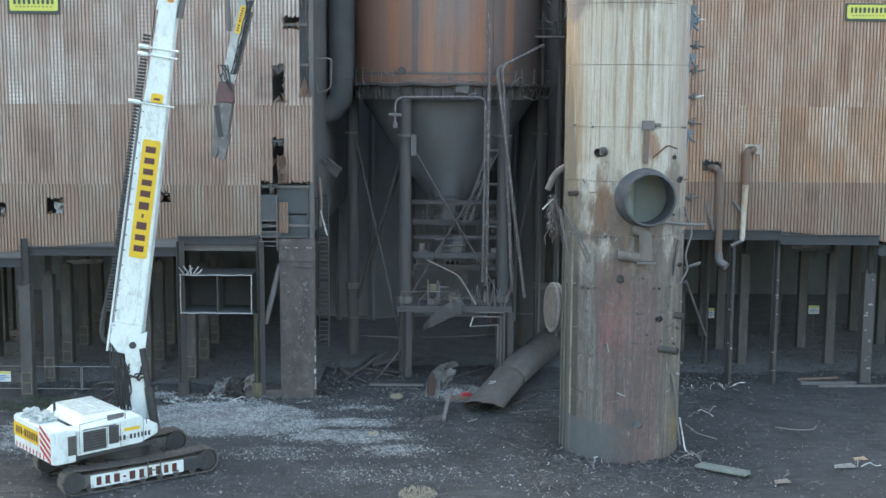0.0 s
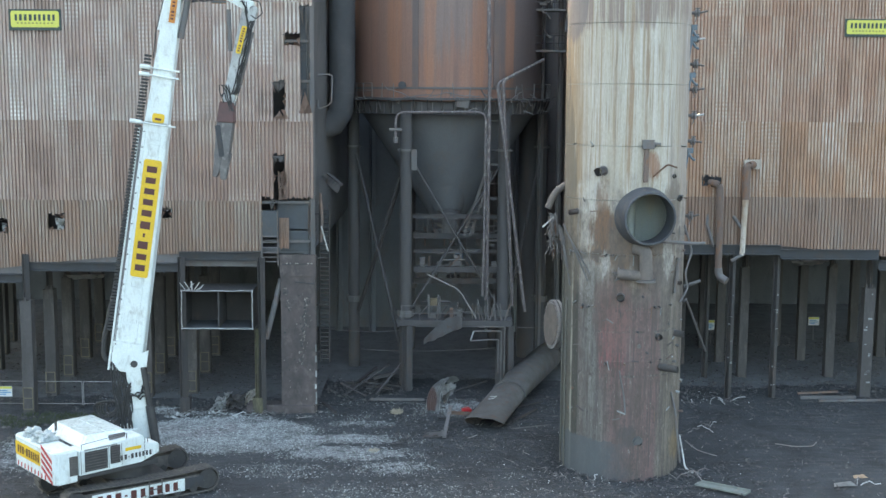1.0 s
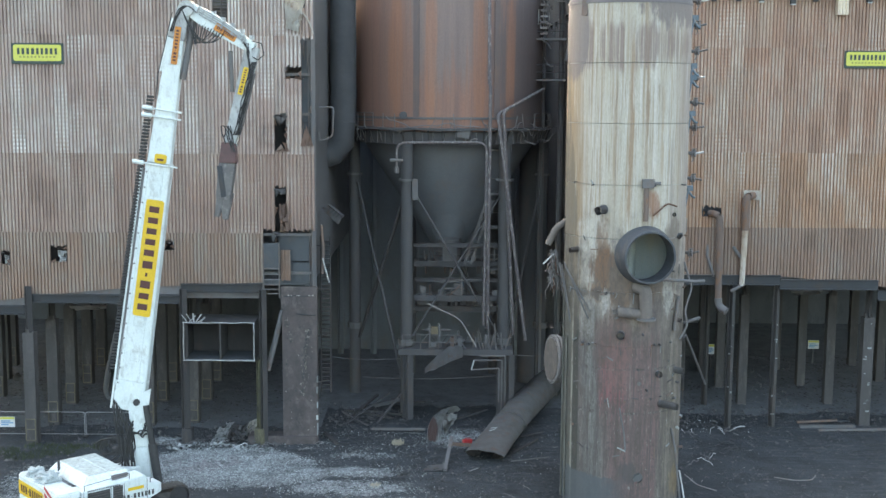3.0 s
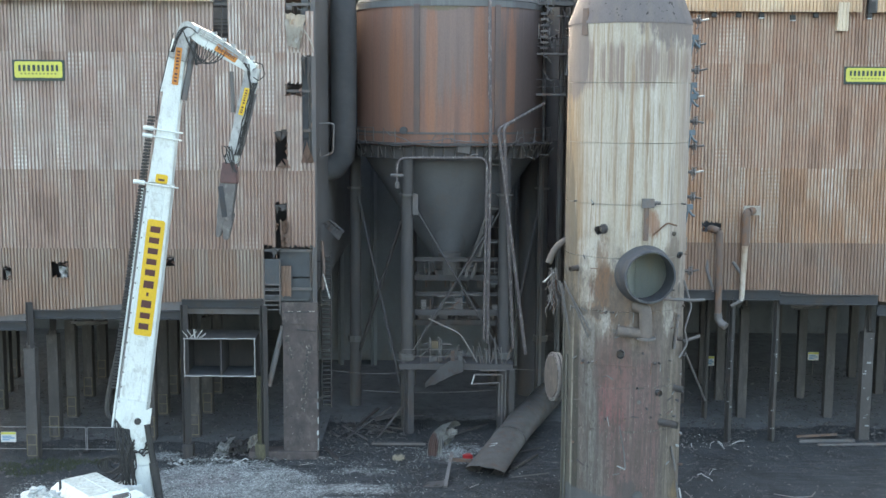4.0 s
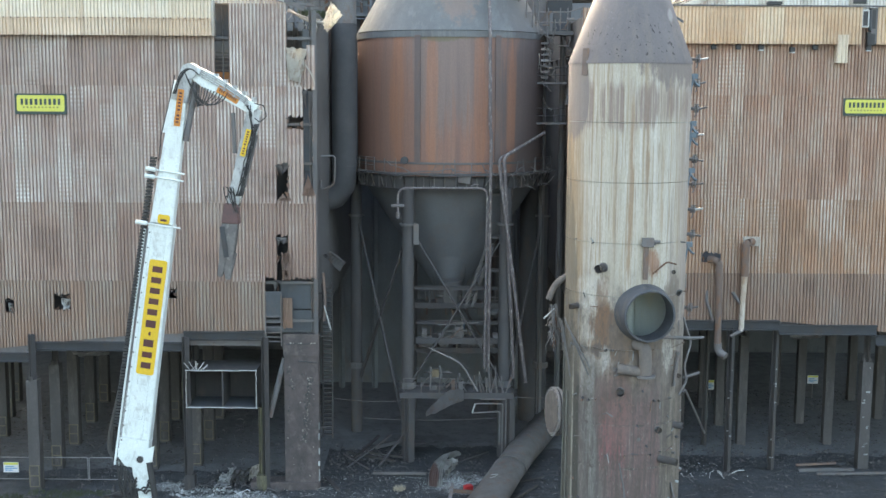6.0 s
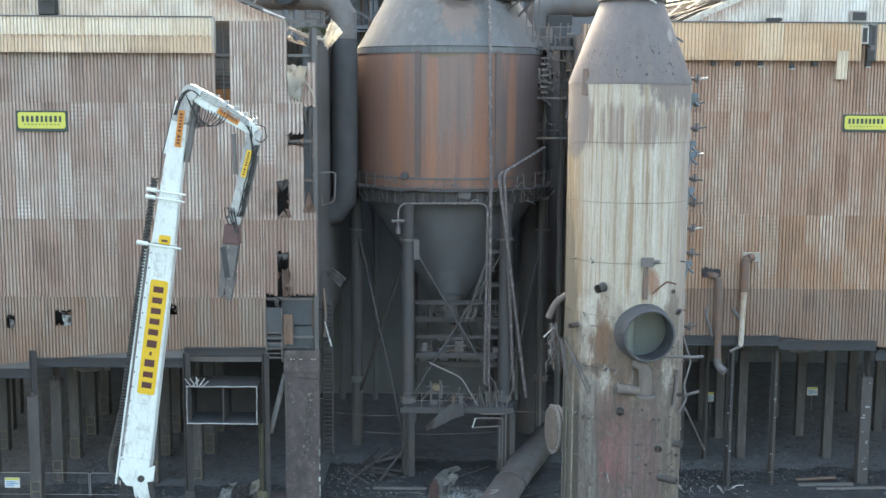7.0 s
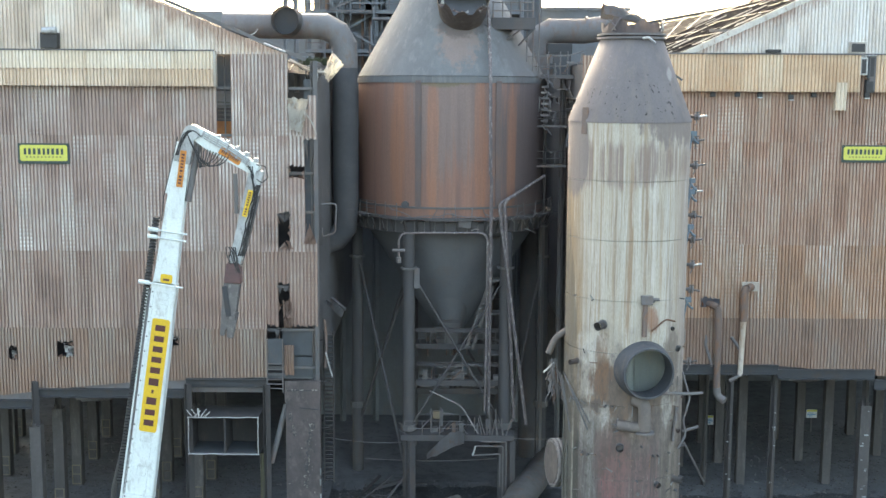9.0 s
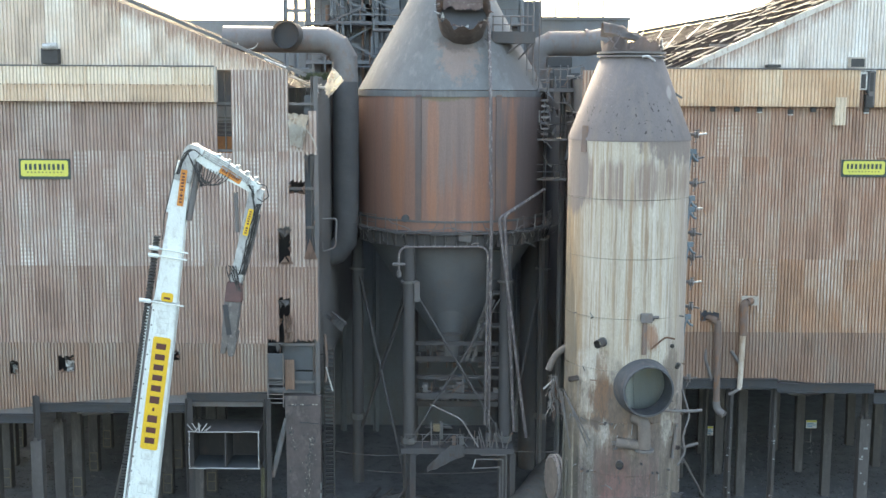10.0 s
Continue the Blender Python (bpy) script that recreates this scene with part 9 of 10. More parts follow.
flap("hanging_sheet", [(-25.9, 80.2, 9.0), (-23.1, 80.2, 9.05), (-23.4, 80.6, 8.75), (-25.3, 80.6, 8.6)], M_FALLEN, "grey sheet sagging under the torn deck", wave=0.3, seed=12, owner=LEFT)
flap("hanging_sheet", [(24.6, 83.3, 9.9), (27.6, 83.6, 10.0), (27.0, 84.2, 9.5), (25.2, 84.2, 9.4)], M_FALLEN, "grey sheet hanging under the deck", wave=0.3, seed=11, owner=RIGHT)


def wall_lamp(x, y, z, k):
    s = thing("floodlight", "small dark floodlight under the fascia", "lamp", (x, y, z), "fascia floodlights")
    bm = bmesh.new()
    box(bm, x - 0.17, x + 0.17, y - 0.35, y - 0.05, z - 0.22, z + 0.1, None, 0.03)
    part("housing", bm, M_GRILLE, s)
    bm = bmesh.new()
    bar(bm, (x, y - 0.1, z + 0.1), (x, y, z + 0.4), 0.06)
    part("arm", bm, M_STEEL, s)
    if k % 3 == 0:
        bm = bmesh.new()
        box(bm, x - 0.16, x + 0.16, y - 0.36, y - 0.1, z - 0.3, z - 0.225)
        part("lens", bm, M_SCRAP, s, "pale lamp glass")


for k, x in enumerate((18.26, 19.95, 21.5, 23.65, 25.2, 28.86)):
    wall_lamp(x, RY - 0.15, 30.2 - (0.15 if k == 3 else 0), k + (0 if k == 3 else 1))


def chute():
    bm = bmesh.new()
    corrugated(bm, 26.62, 27.35, 29.1, 31.0, 0.05)
    bmesh.ops.translate(bm, verts=bm.verts[:], vec=(0, RY - 0.75, 0))
    box(bm, 26.62, 27.35, RY - 0.72, RY - 0.12, 29.1, 30.34)
    single("vent_cowl", bm, M_FASCIA_PALE, "pale corrugated vent cowl under the fascia", "vent")
    s = thing("louvre_box", "weathered window box in the fascia gap", "vent", (28.8, RY, 31))
    for x0, x1, z0, z1, mat in ((27.45, 28.6, 32.95, 33.75, M_PURLIN), (28.2, 28.75, 31.5, 32.7, M_SCRAP), (28.8, 29.3, 31.3, 32.8, M_GREY), (28.7, 29.3, 30.3, 31.2, M_GRILLE)):
        bm = bmesh.new()
        box(bm, x0, x1, RY - 0.6, RY - 0.2, z0, z1, None, 0.03)
        f = part("frame", bm, mat, s)
        bm = bmesh.new()
        box(bm, x0 + 0.12, x1 - 0.12, RY - 0.64, RY - 0.605, z0 + 0.12, z1 - 0.12)
        part("opening", bm, M_GRILLE, f)
    bm = bmesh.new()
    box(bm, 21.8, 22.7, RY - 0.9, RY - 0.2, 33.0, 33.2)
    single("vent_hood", bm, M_GRILLE, "small dark vent hood on the gable", "vent")
    s = thing("roof_fan", "grey extractor box with bright cowl on the shed", "vent", (-26, LY - 0.4, 33))
    bm = bmesh.new()
    box(bm, -26.4, -25.3, LY - 0.9, LY - 0.2, 32.9, 33.9, None, 0.05)
    part("box", bm, M_GRILLE, s)
    bm = bmesh.new()
    tube(bm, [(-26.2, LY - 0.95, 34.0), (-25.3, LY - 0.95, 34.05)], 0.22, 12)
    part("cowl", bm, M_SCRAP, s, "bright cowl", True)


chute()


def wall_pipes():
    s = thing("wall_duct", "pale flaking duct running down the shed wall", "duct", (20.9, RY, 13))
    bm = bmesh.new()
    tube(bm, bend([(21.6, RY + 0.1, 16.7), (21.35, RY - 0.5, 16.7), (20.95, RY - 0.55, 16.6), (20.95, RY - 0.55, 14.3)], 0.25), 0.28, 18)
    part("elbow", bm, M_RUSTPIPE, s, "", True)
    bm = bmesh.new()
    tube(bm, [(20.95, RY - 0.55, 14.35), (20.85, RY - 0.55, 10.4)], 0.21, 16, True, [0.23, 0.18])
    part("pipe", bm, M_WHITEPIPE, s, "pale flaking pipe", True)
    bm = bmesh.new()
    tube(bm, [(21.0, RY - 0.6, 10.5), (20.1, RY - 0.6, 10.0)], 0.12, 12)
    part("spout", bm, M_PIPE, s, "", True)
    bm = bmesh.new()
    tube(bm, [(20.85, RY - 0.5, 12.2), (20.2, RY - 0.3, 13.1)], 0.12, 10)
    part("branch", bm, M_PIPE, s, "", True)
    bm = bmesh.new()
    box(bm, 20.85, 22.0, RY - 0.35, RY - 0.15, 16.4, 17.05)
    part("hood", bm, M_PURLIN, s, "pale hood")
    s = thing("wall_duct", "rusty brown duct running down the shed wall", "duct", (19.2, RY, 12))
    bm = bmesh.new()
    tube(bm, bend([(18.6, RY + 0.1, 15.4), (18.9, RY - 0.5, 15.4), (19.15, RY - 0.5, 15.2), (19.2, RY - 0.5, 13.6)], 0.2), 0.25, 18)
    part("elbow", bm, M_RUSTPIPE, s, "", True)
    bm = bmesh.new()
    tube(bm, [(19.2, RY - 0.5, 13.7), (19.25, RY - 0.5, 9.3)], 0.235, 18)
    part("pipe", bm, M_RUSTPIPE, s, "rusty brown pipe", True)
    bm = bmesh.new()
    tube(bm, bend([(19.25, RY - 0.5, 9.5), (19.3, RY - 0.5, 8.9), (19.75, RY - 0.9, 8.6)], 0.3), 0.27, 18)
    part("foot", bm, M_PIPE, s, "", True)
    bm = bmesh.new()
    tube(bm, [(18.9, RY - 0.4, 11.0), (18.4, RY - 0.3, 12.5), (18.45, RY - 0.1, 13.2)], 0.11, 10)
    part("branch", bm, M_PIPE, s, "", True)


wall_pipes()


# ---- yard things ----
M_GALV = worn("dull_galvanised_tube", (0.36, 0.37, 0.375), (0.28, 0.285, 0.29), None, 1.5, 0.55, 0.3)


def fence_panel(x0, x1):
    s = thing("fence_panel", "temporary galvanised mesh fence panel", "fence", (x0, 79.4, 0), "site fence")
    top = 1.75
    bm = bmesh.new()
    tube(bm, bend([(x0, 79.4, 0.02), (x0, 79.4, top), (x1, 79.4, top), (x1, 79.4, 0.02)], 0.12, 4), 0.026, 8)
    tube(bm, [(x0, 79.4, 0.2), (x1, 79.4, 0.2)], 0.022, 8)
    part("frame", bm, M_GALV, s, "galvanised tube frame")
    bm = bmesh.new()
    n = int((x1 - x0) / 0.22)
    for k in range(1, n):
        x = x0 + (x1 - x0) * k / n
        bar(bm, (x, 79.4, 0.2), (x, 79.4, top), 0.004)
    for k in range(1, 6):
        bar(bm, (x0, 79.4, 0.2 + 0.26 * k), (x1, 79.4, 0.2 + 0.26 * k), 0.004)
    tagged(part("mesh", bm, M_SOOT, s), kind="stuff")
    for x in (x0, x1):
        bm = bmesh.new()
        box(bm, x - 0.12, x + 0.12, 79.05, 79.75, -0.03, 0.12, None, 0.03)
        part("foot", bm, M_RUBBER, s)


M_SIGNWHITE = worn("white_sign_board", (0.72, 0.74, 0.74), (0.66, 0.68, 0.68), None, 1.2, 0.5)
M_SIGNBLUE = worn("blue_sign_print", (0.10, 0.30, 0.55), (0.12, 0.32, 0.5), None, 1.2, 0.5)
for x0, x1 in ((-33.9, -31.1), (-31.0, -27.9), (-27.8, -24.7), (-24.6, -21.5)):
    fence_panel(x0, x1)


def safety_sign(x, y, z, w, h, post=False):
    s = thing("safety_sign", "white safety sign with yellow and blue print", "sign", (x, y, z), "safety signs")
    u, v = Vector((1, 0, 0)), Vector((0, 0, 1))
    bm = bmesh.new()
    plate(bm, (x, y, z), u, v, w, h, 0.02)
    part("board", bm, M_SIGNWHITE, s)
    bm = bmesh.new()
    plate(bm, (x, y - 0.022, z + h * 0.36), u, v, w * 0.96, h * 0.22, 0.006)
    part("header", bm, M_SIGNYELLOW, s, "yellow header")
    for k, (dx, dz, ww) in enumerate(((-0.1, 0.08, 0.6), (0.0, -0.1, 0.8), (-0.15, -0.28, 0.5))):
        bm = bmesh.new()
        plate(bm, (x + dx * w, y - 0.022, z + dz * h), u, v, w * ww, h * 0.10, 0.006)
        part("print_line", bm, M_SIGNBLUE, s)
    if post:
        bm = bmesh.new()
        bar(bm, (x, y + 0.05, -0.05), (x, y + 0.05, z + h / 2), 0.07)
        part("post", bm, M_STEEL, s)


safety_sign(-30.0, 79.34, 1.05, 1.05, 0.72)
safety_sign(32.75, 103.2, 1.8, 0.95, 0.75, True)
safety_sign(23.1, 100.6, 1.9, 0.55, 0.85, True)


def fallen_duct():
    s = thing("fallen_duct", "large grey-brown steel duct lying on the ground", "duct", (5, 82, 0))
    a, b = Vector((2.72, 74.6, 0)), Vector((8.3, 92.0, 0))
    d = (b - a).normalized()
    side = Vector((d.y, -d.x, 0))
    bm = bmesh.new()
    seg, n = 40, 16
    rings = []
    for k in range(n + 1):
        t = k / n
        c = a.lerp(b, t)
        squash = 0.46 + 0.50 * min(1, t * 2.0)
        ring = []
        for j in range(seg):
            q = 2 * math.pi * j / seg
            w, h = 1.30 - 0.20 * min(1, t * 2.5), 1.08 * squash
            dent = 0.07 * noise.noise(Vector((math.cos(q) * 2, math.sin(q) * 2, t * 5)))
            slant = (-0.15 - 0.75 * math.sin(q) + 0.25 * noise.noise(Vector((math.cos(q) * 2, math.sin(q) * 2, 8)))) if k == 0 else 0
            ring.append(bm.verts.new(c + d * slant + side * (w + dent) * math.cos(q) + Vector((0, 0, h - 0.05 + (h + dent) * math.sin(q)))))
        rings.append(ring)
    for lo, hi in zip(rings, rings[1:]):
        for j in range(seg):
            bm.faces.new((lo[j], lo[(j + 1) % seg], hi[(j + 1) % seg], hi[j]))
    bmesh.ops.solidify(bm, geom=bm.faces[:], thickness=0.06)
    part("tube", bm, M_FALLEN, s, "dented duct with open crushed end", True)
    bm = bmesh.new()
    c = a.lerp(b, 0.33)
    pts = []
    for j in range(28):
        q = math.pi * (-0.1 + 1.2 * j / 27)
        pts.append(c + side * 1.16 * math.cos(q) + Vector((0, 0, 0.82 + 0.92 * math.sin(q))))
    tube(bm, pts, 0.05, 6)
    part("seam_band", bm, M_STEEL, s)
    bm = bmesh.new()
    c = a.lerp(b, 0.15) + Vector((-0.15, 0, 1.38))
    tube(bm, [c - side * 0.28 + d * 0.1, c + side * 0.1 + d * 0.35, c + side * 0.05 - d * 0.2, c - side * 0.2 - d * 0.55], 0.022, 6)
    part("chalk_mark", bm, M_SIGNWHITE, s, "pale chalk scrawl")
    bm = bmesh.new()
    box(bm, -0.3, 0.3, -0.2, 0.2, -0.02, 0.42, Matrix.Translation((1.62, 78.0, 0)) @ pose(0, 0, 0, 0, 0, 20), 0.05)
    tube(bm, [(1.5, 78.0, 0.4), (1.5, 78.0, 0.5), (1.75, 78.05, 0.5), (1.75, 78.05, 0.4)], 0.03, 6)
    single("red_can", bm, M_RED, "small red fuel can beside the duct", "can")


fallen_duct()


def curled_cladding():
    """A strip of corrugated cladding curled over on itself."""
    path = [Vector(v) for v in ((-1.15, 79.0, -0.05), (-1.12, 79.15, 0.55), (-0.98, 79.4, 1.1), (-0.68, 79.8, 1.55), (-0.25, 80.3, 1.8), (0.2, 80.7, 1.7), (0.42, 80.9, 1.3))]
    path = bend(path, 0.22, 3)
    bm = bmesh.new()
    rows, cols = [], 24
    for i, p in enumerate(path):
        s = i / (len(path) - 1)
        across = Vector((1.0 - 0.25 * s, -0.25 + 0.5 * s, 0.06 + 0.25 * s))
        row = []
        for j in range(cols + 1):
            w = j / cols
            v = p + across * w
            v.y -= 0.055 * math.sin(w * 40) + 0.10 * noise.noise(Vector((s * 3, w * 3, 2)))
            v.z += 0.05 * math.sin(w * 40) * s + 0.14 * noise.noise(Vector((s * 4, w * 3, 5))) * s
            row.append(bm.verts.new(v))
        rows.append(row)
    for a, b in zip(rows, rows[1:]):
        for j in range(cols):
            bm.faces.new((a[j], a[j + 1], b[j + 1], b[j]))
    bmesh.ops.solidify(bm, geom=bm.faces[:], thickness=0.02)
    m = Nodes("silver_and_red_cladding", 0.5, 0.2)
    c = m.mix((0.42, 0.44, 0.43), (0.22, 0.22, 0.215), m.noise(1.6, 1, 1, 1, 6, 0.7, 3.0))
    c = m.mix(c, (0.19, 0.115, 0.105), m.calc("MULTIPLY", m.blot(-0.75, 0.6, 0.35, 0.9, 5.0, 0.8, 0.8, 0.6), 0.9))
    single("curled_cladding", bm, m.done(c), "curled corrugated cladding strip, silver with red-brown paint", "sheet", True)
    flap("torn_cladding", [(-0.2, 80.6, 1.5), (0.95, 80.2, 1.55), (0.85, 80.2, 1.2), (0.1, 80.5, 0.0)], M_SCRAP, "crumpled silver cladding on the ground", 7, 7, 0.4, 23)


curled_cladding()
flap("loose_plate", [(-1.3, 72.3, 0.05), (-0.1, 72.2, 0.1), (0.1, 73.1, 0.25), (-1.0, 73.2, 0.1)], M_PIPE, "flat grey plate lying on the ground", 4, 4, 0.12, 25)


def lying(name, p, q, w, h, mat, lab, cat):
    bm = bmesh.new()
    bar(bm, p, q, w, h)
    return single(name, bm, mat, lab, cat)


for p, q, w, h, mat, lab in (((-5.05, 81.3, 0.15), (-1.3, 81.1, 0.2), 0.2, 0.16, M_STEEL, "brown pipe lying on the ground"), ((0.1, 72.2, 0.12), (0.55, 76.8, 0.9), 0.22, 0.15, M_PIPE, "grey bar propped on debris"), ((0.6, 76.6, 0.5), (2.2, 76.6, 0.4), 0.2, 0.2, M_RUSTPIPE, "brown bar beside the duct"),
                             ((-4.75, 83.0, 0.1), (-2.9, 84.9, 2.1), 0.12, 0.12, M_LEG, "thin rod leaning on a leg"), ((-5.2, 87.0, 0.3), (-2.5, 87.4, 0.9), 0.25, 0.25, M_LEG, "grey tube lying under the silo"),
                             ((25.6, 83.6, 0.2), (28.6, 84.0, 0.25), 0.22, 0.14, M_RUSTPIPE, "brown timber on the ground"), ((25.5, 82.6, 0.15), (29.5, 82.8, 0.15), 0.25, 0.2, M_STEEL, "dark beam on the ground"), ((26.6, 81.9, 0.1), (33, 82.3, 0.1), 0.2, 0.15, M_PIPE, "long grey bar on the ground"),
                             ((-8.3, 80.5, 0.1), (-7.2, 77.8, 0.1), 0.25, 0.15, M_POST, "dark plank by the pier"), ((-7.2, 86, 0.2), (-3.8, 83.4, 0.4), 0.15, 0.15, M_POST, "dark rod in the debris"), ((-6.8, 84, 0.2), (-5.0, 88, 0.9), 0.2, 0.12, M_POST, "dark plank in the debris"), ((9.0, 82.0, 0.15), (13.5, 83.5, 0.15), 0.3, 0.2, M_STEEL, "dark bar behind the stack")):
    lying("scrap_bar", p, q, w, h, mat, lab, "scrap")
bm = bmesh.new()
bar(bm, (14.25, 64.05, -0.06), (16.5, 61.95, 0.08), 0.62, 0.1)
bar(bm, (14.5, 64.1, 0.02), (16.7, 62.1, 0.16), 0.08, 0.16)
single("timber_plank", bm, worn("green_grey_timber", (0.21, 0.25, 0.23), (0.16, 0.18, 0.17), (0.28, 0.25, 0.21), 1.2, 0.8), "weathered green-grey timber plank on the ground", "plank")
rng = random.Random(44)
for p, n in (((18.0, 80.6), 5), ((20.2, 81.0), 6), ((22.1, 63.6), 3), ((17.9, 60.8), 2), ((17.0, 74.4), 4), ((-15.0, 77.8), 6), ((-13.5, 77.4), 4), ((13.9, 66.0), 6), ((8.6, 65.3), 5)):
    for k in range(n):
        bm = bmesh.new()
        x, y = p[0] + rng.uniform(-1.2, 1.2), p[1] + rng.uniform(-0.7, 0.7)
        a = rng.uniform(0, 3.14)
        length = rng.uniform(0.4, 1.3)
        q = Vector((x + math.cos(a) * length, y + math.sin(a) * length, rng.uniform(0.08, 0.35) - dip(x, y)))
        tube(bm, sag((x, y, 0.06 - dip(x, y)), q, -0.1, 4, 0.1, rng), rng.uniform(0.015, 0.04), 5)
        single("scrap_strip", bm, M_SCRAP if rng.random() < 0.3 else M_PIPE, "bent pale metal strip on the ground", "scrap", group="loose strips")
for pts in ([(20.6, 71.4, 0.06), (21.6, 70.6, 0.12), (22.8, 70.9, 0.06), (23.3, 71.8, 0.06)], [(14.9, 70.8, 0.4), (15.4, 69.6, 0.15), (16.4, 68.8, 0.05)], [(13.8, 66.3, -0.3), (14.4, 65.6, 0.2), (14.7, 65.0, -0.2)]):
    bm = bmesh.new()
    tube(bm, bend(pts, 0.3, 3), 0.035, 6)
    single("wire", bm, M_FALLEN, "pale curved wire on the ground", "wire")
flap("rag", [(21.6, 63.2, 0.06), (22.9, 63.3, 0.1), (22.8, 64.0, 0.12), (21.8, 63.9, 0.06)], M_DIPPER, "pale torn plastic sheet on the ground", 5, 5, 0.2, 31)
flap("rag", [(23.2, 64.7, 0.06), (24.0, 64.7, 0.1), (23.9, 65.2, 0.14), (23.3, 65.2, 0.06)], M_FASCIA, "tan rag lying on the ground", 5, 5, 0.2, 33)
flap("rag", [(17.6, 60.5, 0.06), (18.5, 60.6, 0.1), (18.4, 61.2, 0.12), (17.7, 61.1, 0.06)], M_PURLIN, "pale board fragment on the ground", 5, 5, 0.1, 35)

for p, q, d in (((-8.46, 88.0, 3.83), (-3.2, 86.3, 4.1), 0.15), ((-6.12, 88.0, 2.29), (5.2, 86.6, 2.9), 0.25), ((4.9, 86.5, 4.4), (9.2, 87.0, 4.3), 0.1)):
    bm = bmesh.new()
    tube(bm, sag(p, q, d, 12), 0.03, 6)
    single("slung_cable", bm, M_PIPE, "grey cable slung between the silo legs", "cable", group="slung cables")

flap("crumpled_sheet", [(-15.6, 78.0, 0.2), (-14.9, 77.7, 0.15), (-14.5, 78.5, 0.75), (-15.3, 78.8, 0.95)], M_DIPPER, "crumpled pale green-white sheet in the rubble", 9, 9, 0.55, 71)
flap("crumpled_sheet", [(-14.9, 78.3, 0.25), (-13.6, 78.6, 0.3), (-13.5, 79.6, 0.9), (-14.6, 79.5, 0.85)], M_STEEL, "crumpled brown sheet in the rubble", 9, 9, 0.6, 73)
flap("crumpled_sheet", [(-13.6, 79.3, 0.3), (-12.9, 79.2, 0.3), (-12.8, 79.9, 1.25), (-13.5, 80.0, 0.95)], M_PALE, "crumpled pale ribbed sheet against the pier foot", 10, 8, 0.5, 75)
flap("crumpled_sheet", [(-15.2, 79.4, 0.4), (-14.6, 79.3, 0.4), (-14.5, 79.8, 1.0), (-15.0, 79.9, 0.9)], M_DIPPER, "small crumpled white sheet in the rubble", 7, 7, 0.5, 77)
for p, q, w, mat, lab in (((-7.0, 82.6, 0.15), (-4.0, 86.2, 1.5), 0.09, M_LEG, "thin sooty rod leaning in the debris"), ((-6.2, 87.2, 0.2), (-3.6, 83.6, 0.3), 0.12, M_POST, "dark rod across the debris"), ((-7.4, 84.6, 0.5), (-5.4, 82.2, 0.15), 0.10, M_LEG, "thin sooty rod in the debris"), ((-5.8, 85.4, 0.4), (-2.4, 84.6, 0.2), 0.14, M_POST, "dark bar across the debris"), ((-4.6, 88.6, 0.2), (-1.4, 86.8, 0.7), 0.12, M_LEG, "thin sooty rod under the silo"),
                          ((0.4, 83.4, 0.1), (3.2, 85.0, 0.6), 0.11, M_POST, "dark rod under the platform"), ((1.4, 78.4, 0.1), (4.4, 79.6, 0.2), 0.09, M_POST, "dark rod by the duct"), ((4.6, 76.0, 0.1), (6.4, 78.8, 0.2), 0.14, M_POST, "dark bar by the duct"), ((5.0, 79.6, 0.1), (7.0, 80.2, 0.35), 0.1, M_POST, "dark bar beside the duct"), ((4.4, 74.2, 0.1), (6.9, 75.0, 0.15), 0.07, M_STEEL, "thin dark rod by the duct")):
    lying("scrap_rod", p, q, w, w, mat, lab, "scrap")


def hose_coil(x, y):
    bm = bmesh.new()
    pts = [(x + (0.75 + 0.05 * math.sin(5 * a)) * math.cos(a), y + 0.6 * math.sin(a), 0.10 + 0.02 * a / 3) for a in (k * 0.35 for k in range(58))]
    tube(bm, pts, 0.045, 6)
    single("hose_coil", bm, M_BEAM, "dark blue-grey hose coiled on the ground", "hose", True)


hose_coil(28.9, 84.6)


def tread_marks():
    """Rows of ridges pressed by crawler shoes."""
    rng = random.Random(39)
    verts, faces = [], []
    for x0, y0, dx, dy, n in ((20.5, 79.5, 0.33, -0.005, 34), (20.5, 77.4, 0.33, -0.005, 34), (16.0, 74.0, 0.33, 0.04, 42), (16.0, 71.8, 0.33, 0.04, 42), (17.5, 67.6, 0.33, 0.06, 34)):
        for k in range(n):
            if rng.random() < 0.3:
                continue
            x, y = x0 + dx * k, y0 + dy * k + rng.uniform(-0.05, 0.05)
            b, h, w = len(verts), rng.uniform(0.05, 0.1), rng.uniform(0.28, 0.42)
            z = 0.02 - dip(x, y)
            verts += [(x - 0.09, y - w, z), (x + 0.09, y - w, z), (x + 0.09, y + w, z), (x - 0.09, y + w, z), (x, y - w * 0.9, z + h), (x, y + w * 0.9, z + h)]
            faces += [(b + q for q in f) for f in ((0, 1, 4), (1, 2, 5, 4), (2, 3, 5), (3, 0, 4, 5))]
    me = bpy.data.meshes.new("mesh")
    me.from_pydata(verts, [], [tuple(f) for f in faces])
    me.materials.append(M_GROUND)
    tagged(new("tread_marks", me), "crawler tread ridges pressed into the dark ground", "tracks", kind="stuff")


tread_marks()

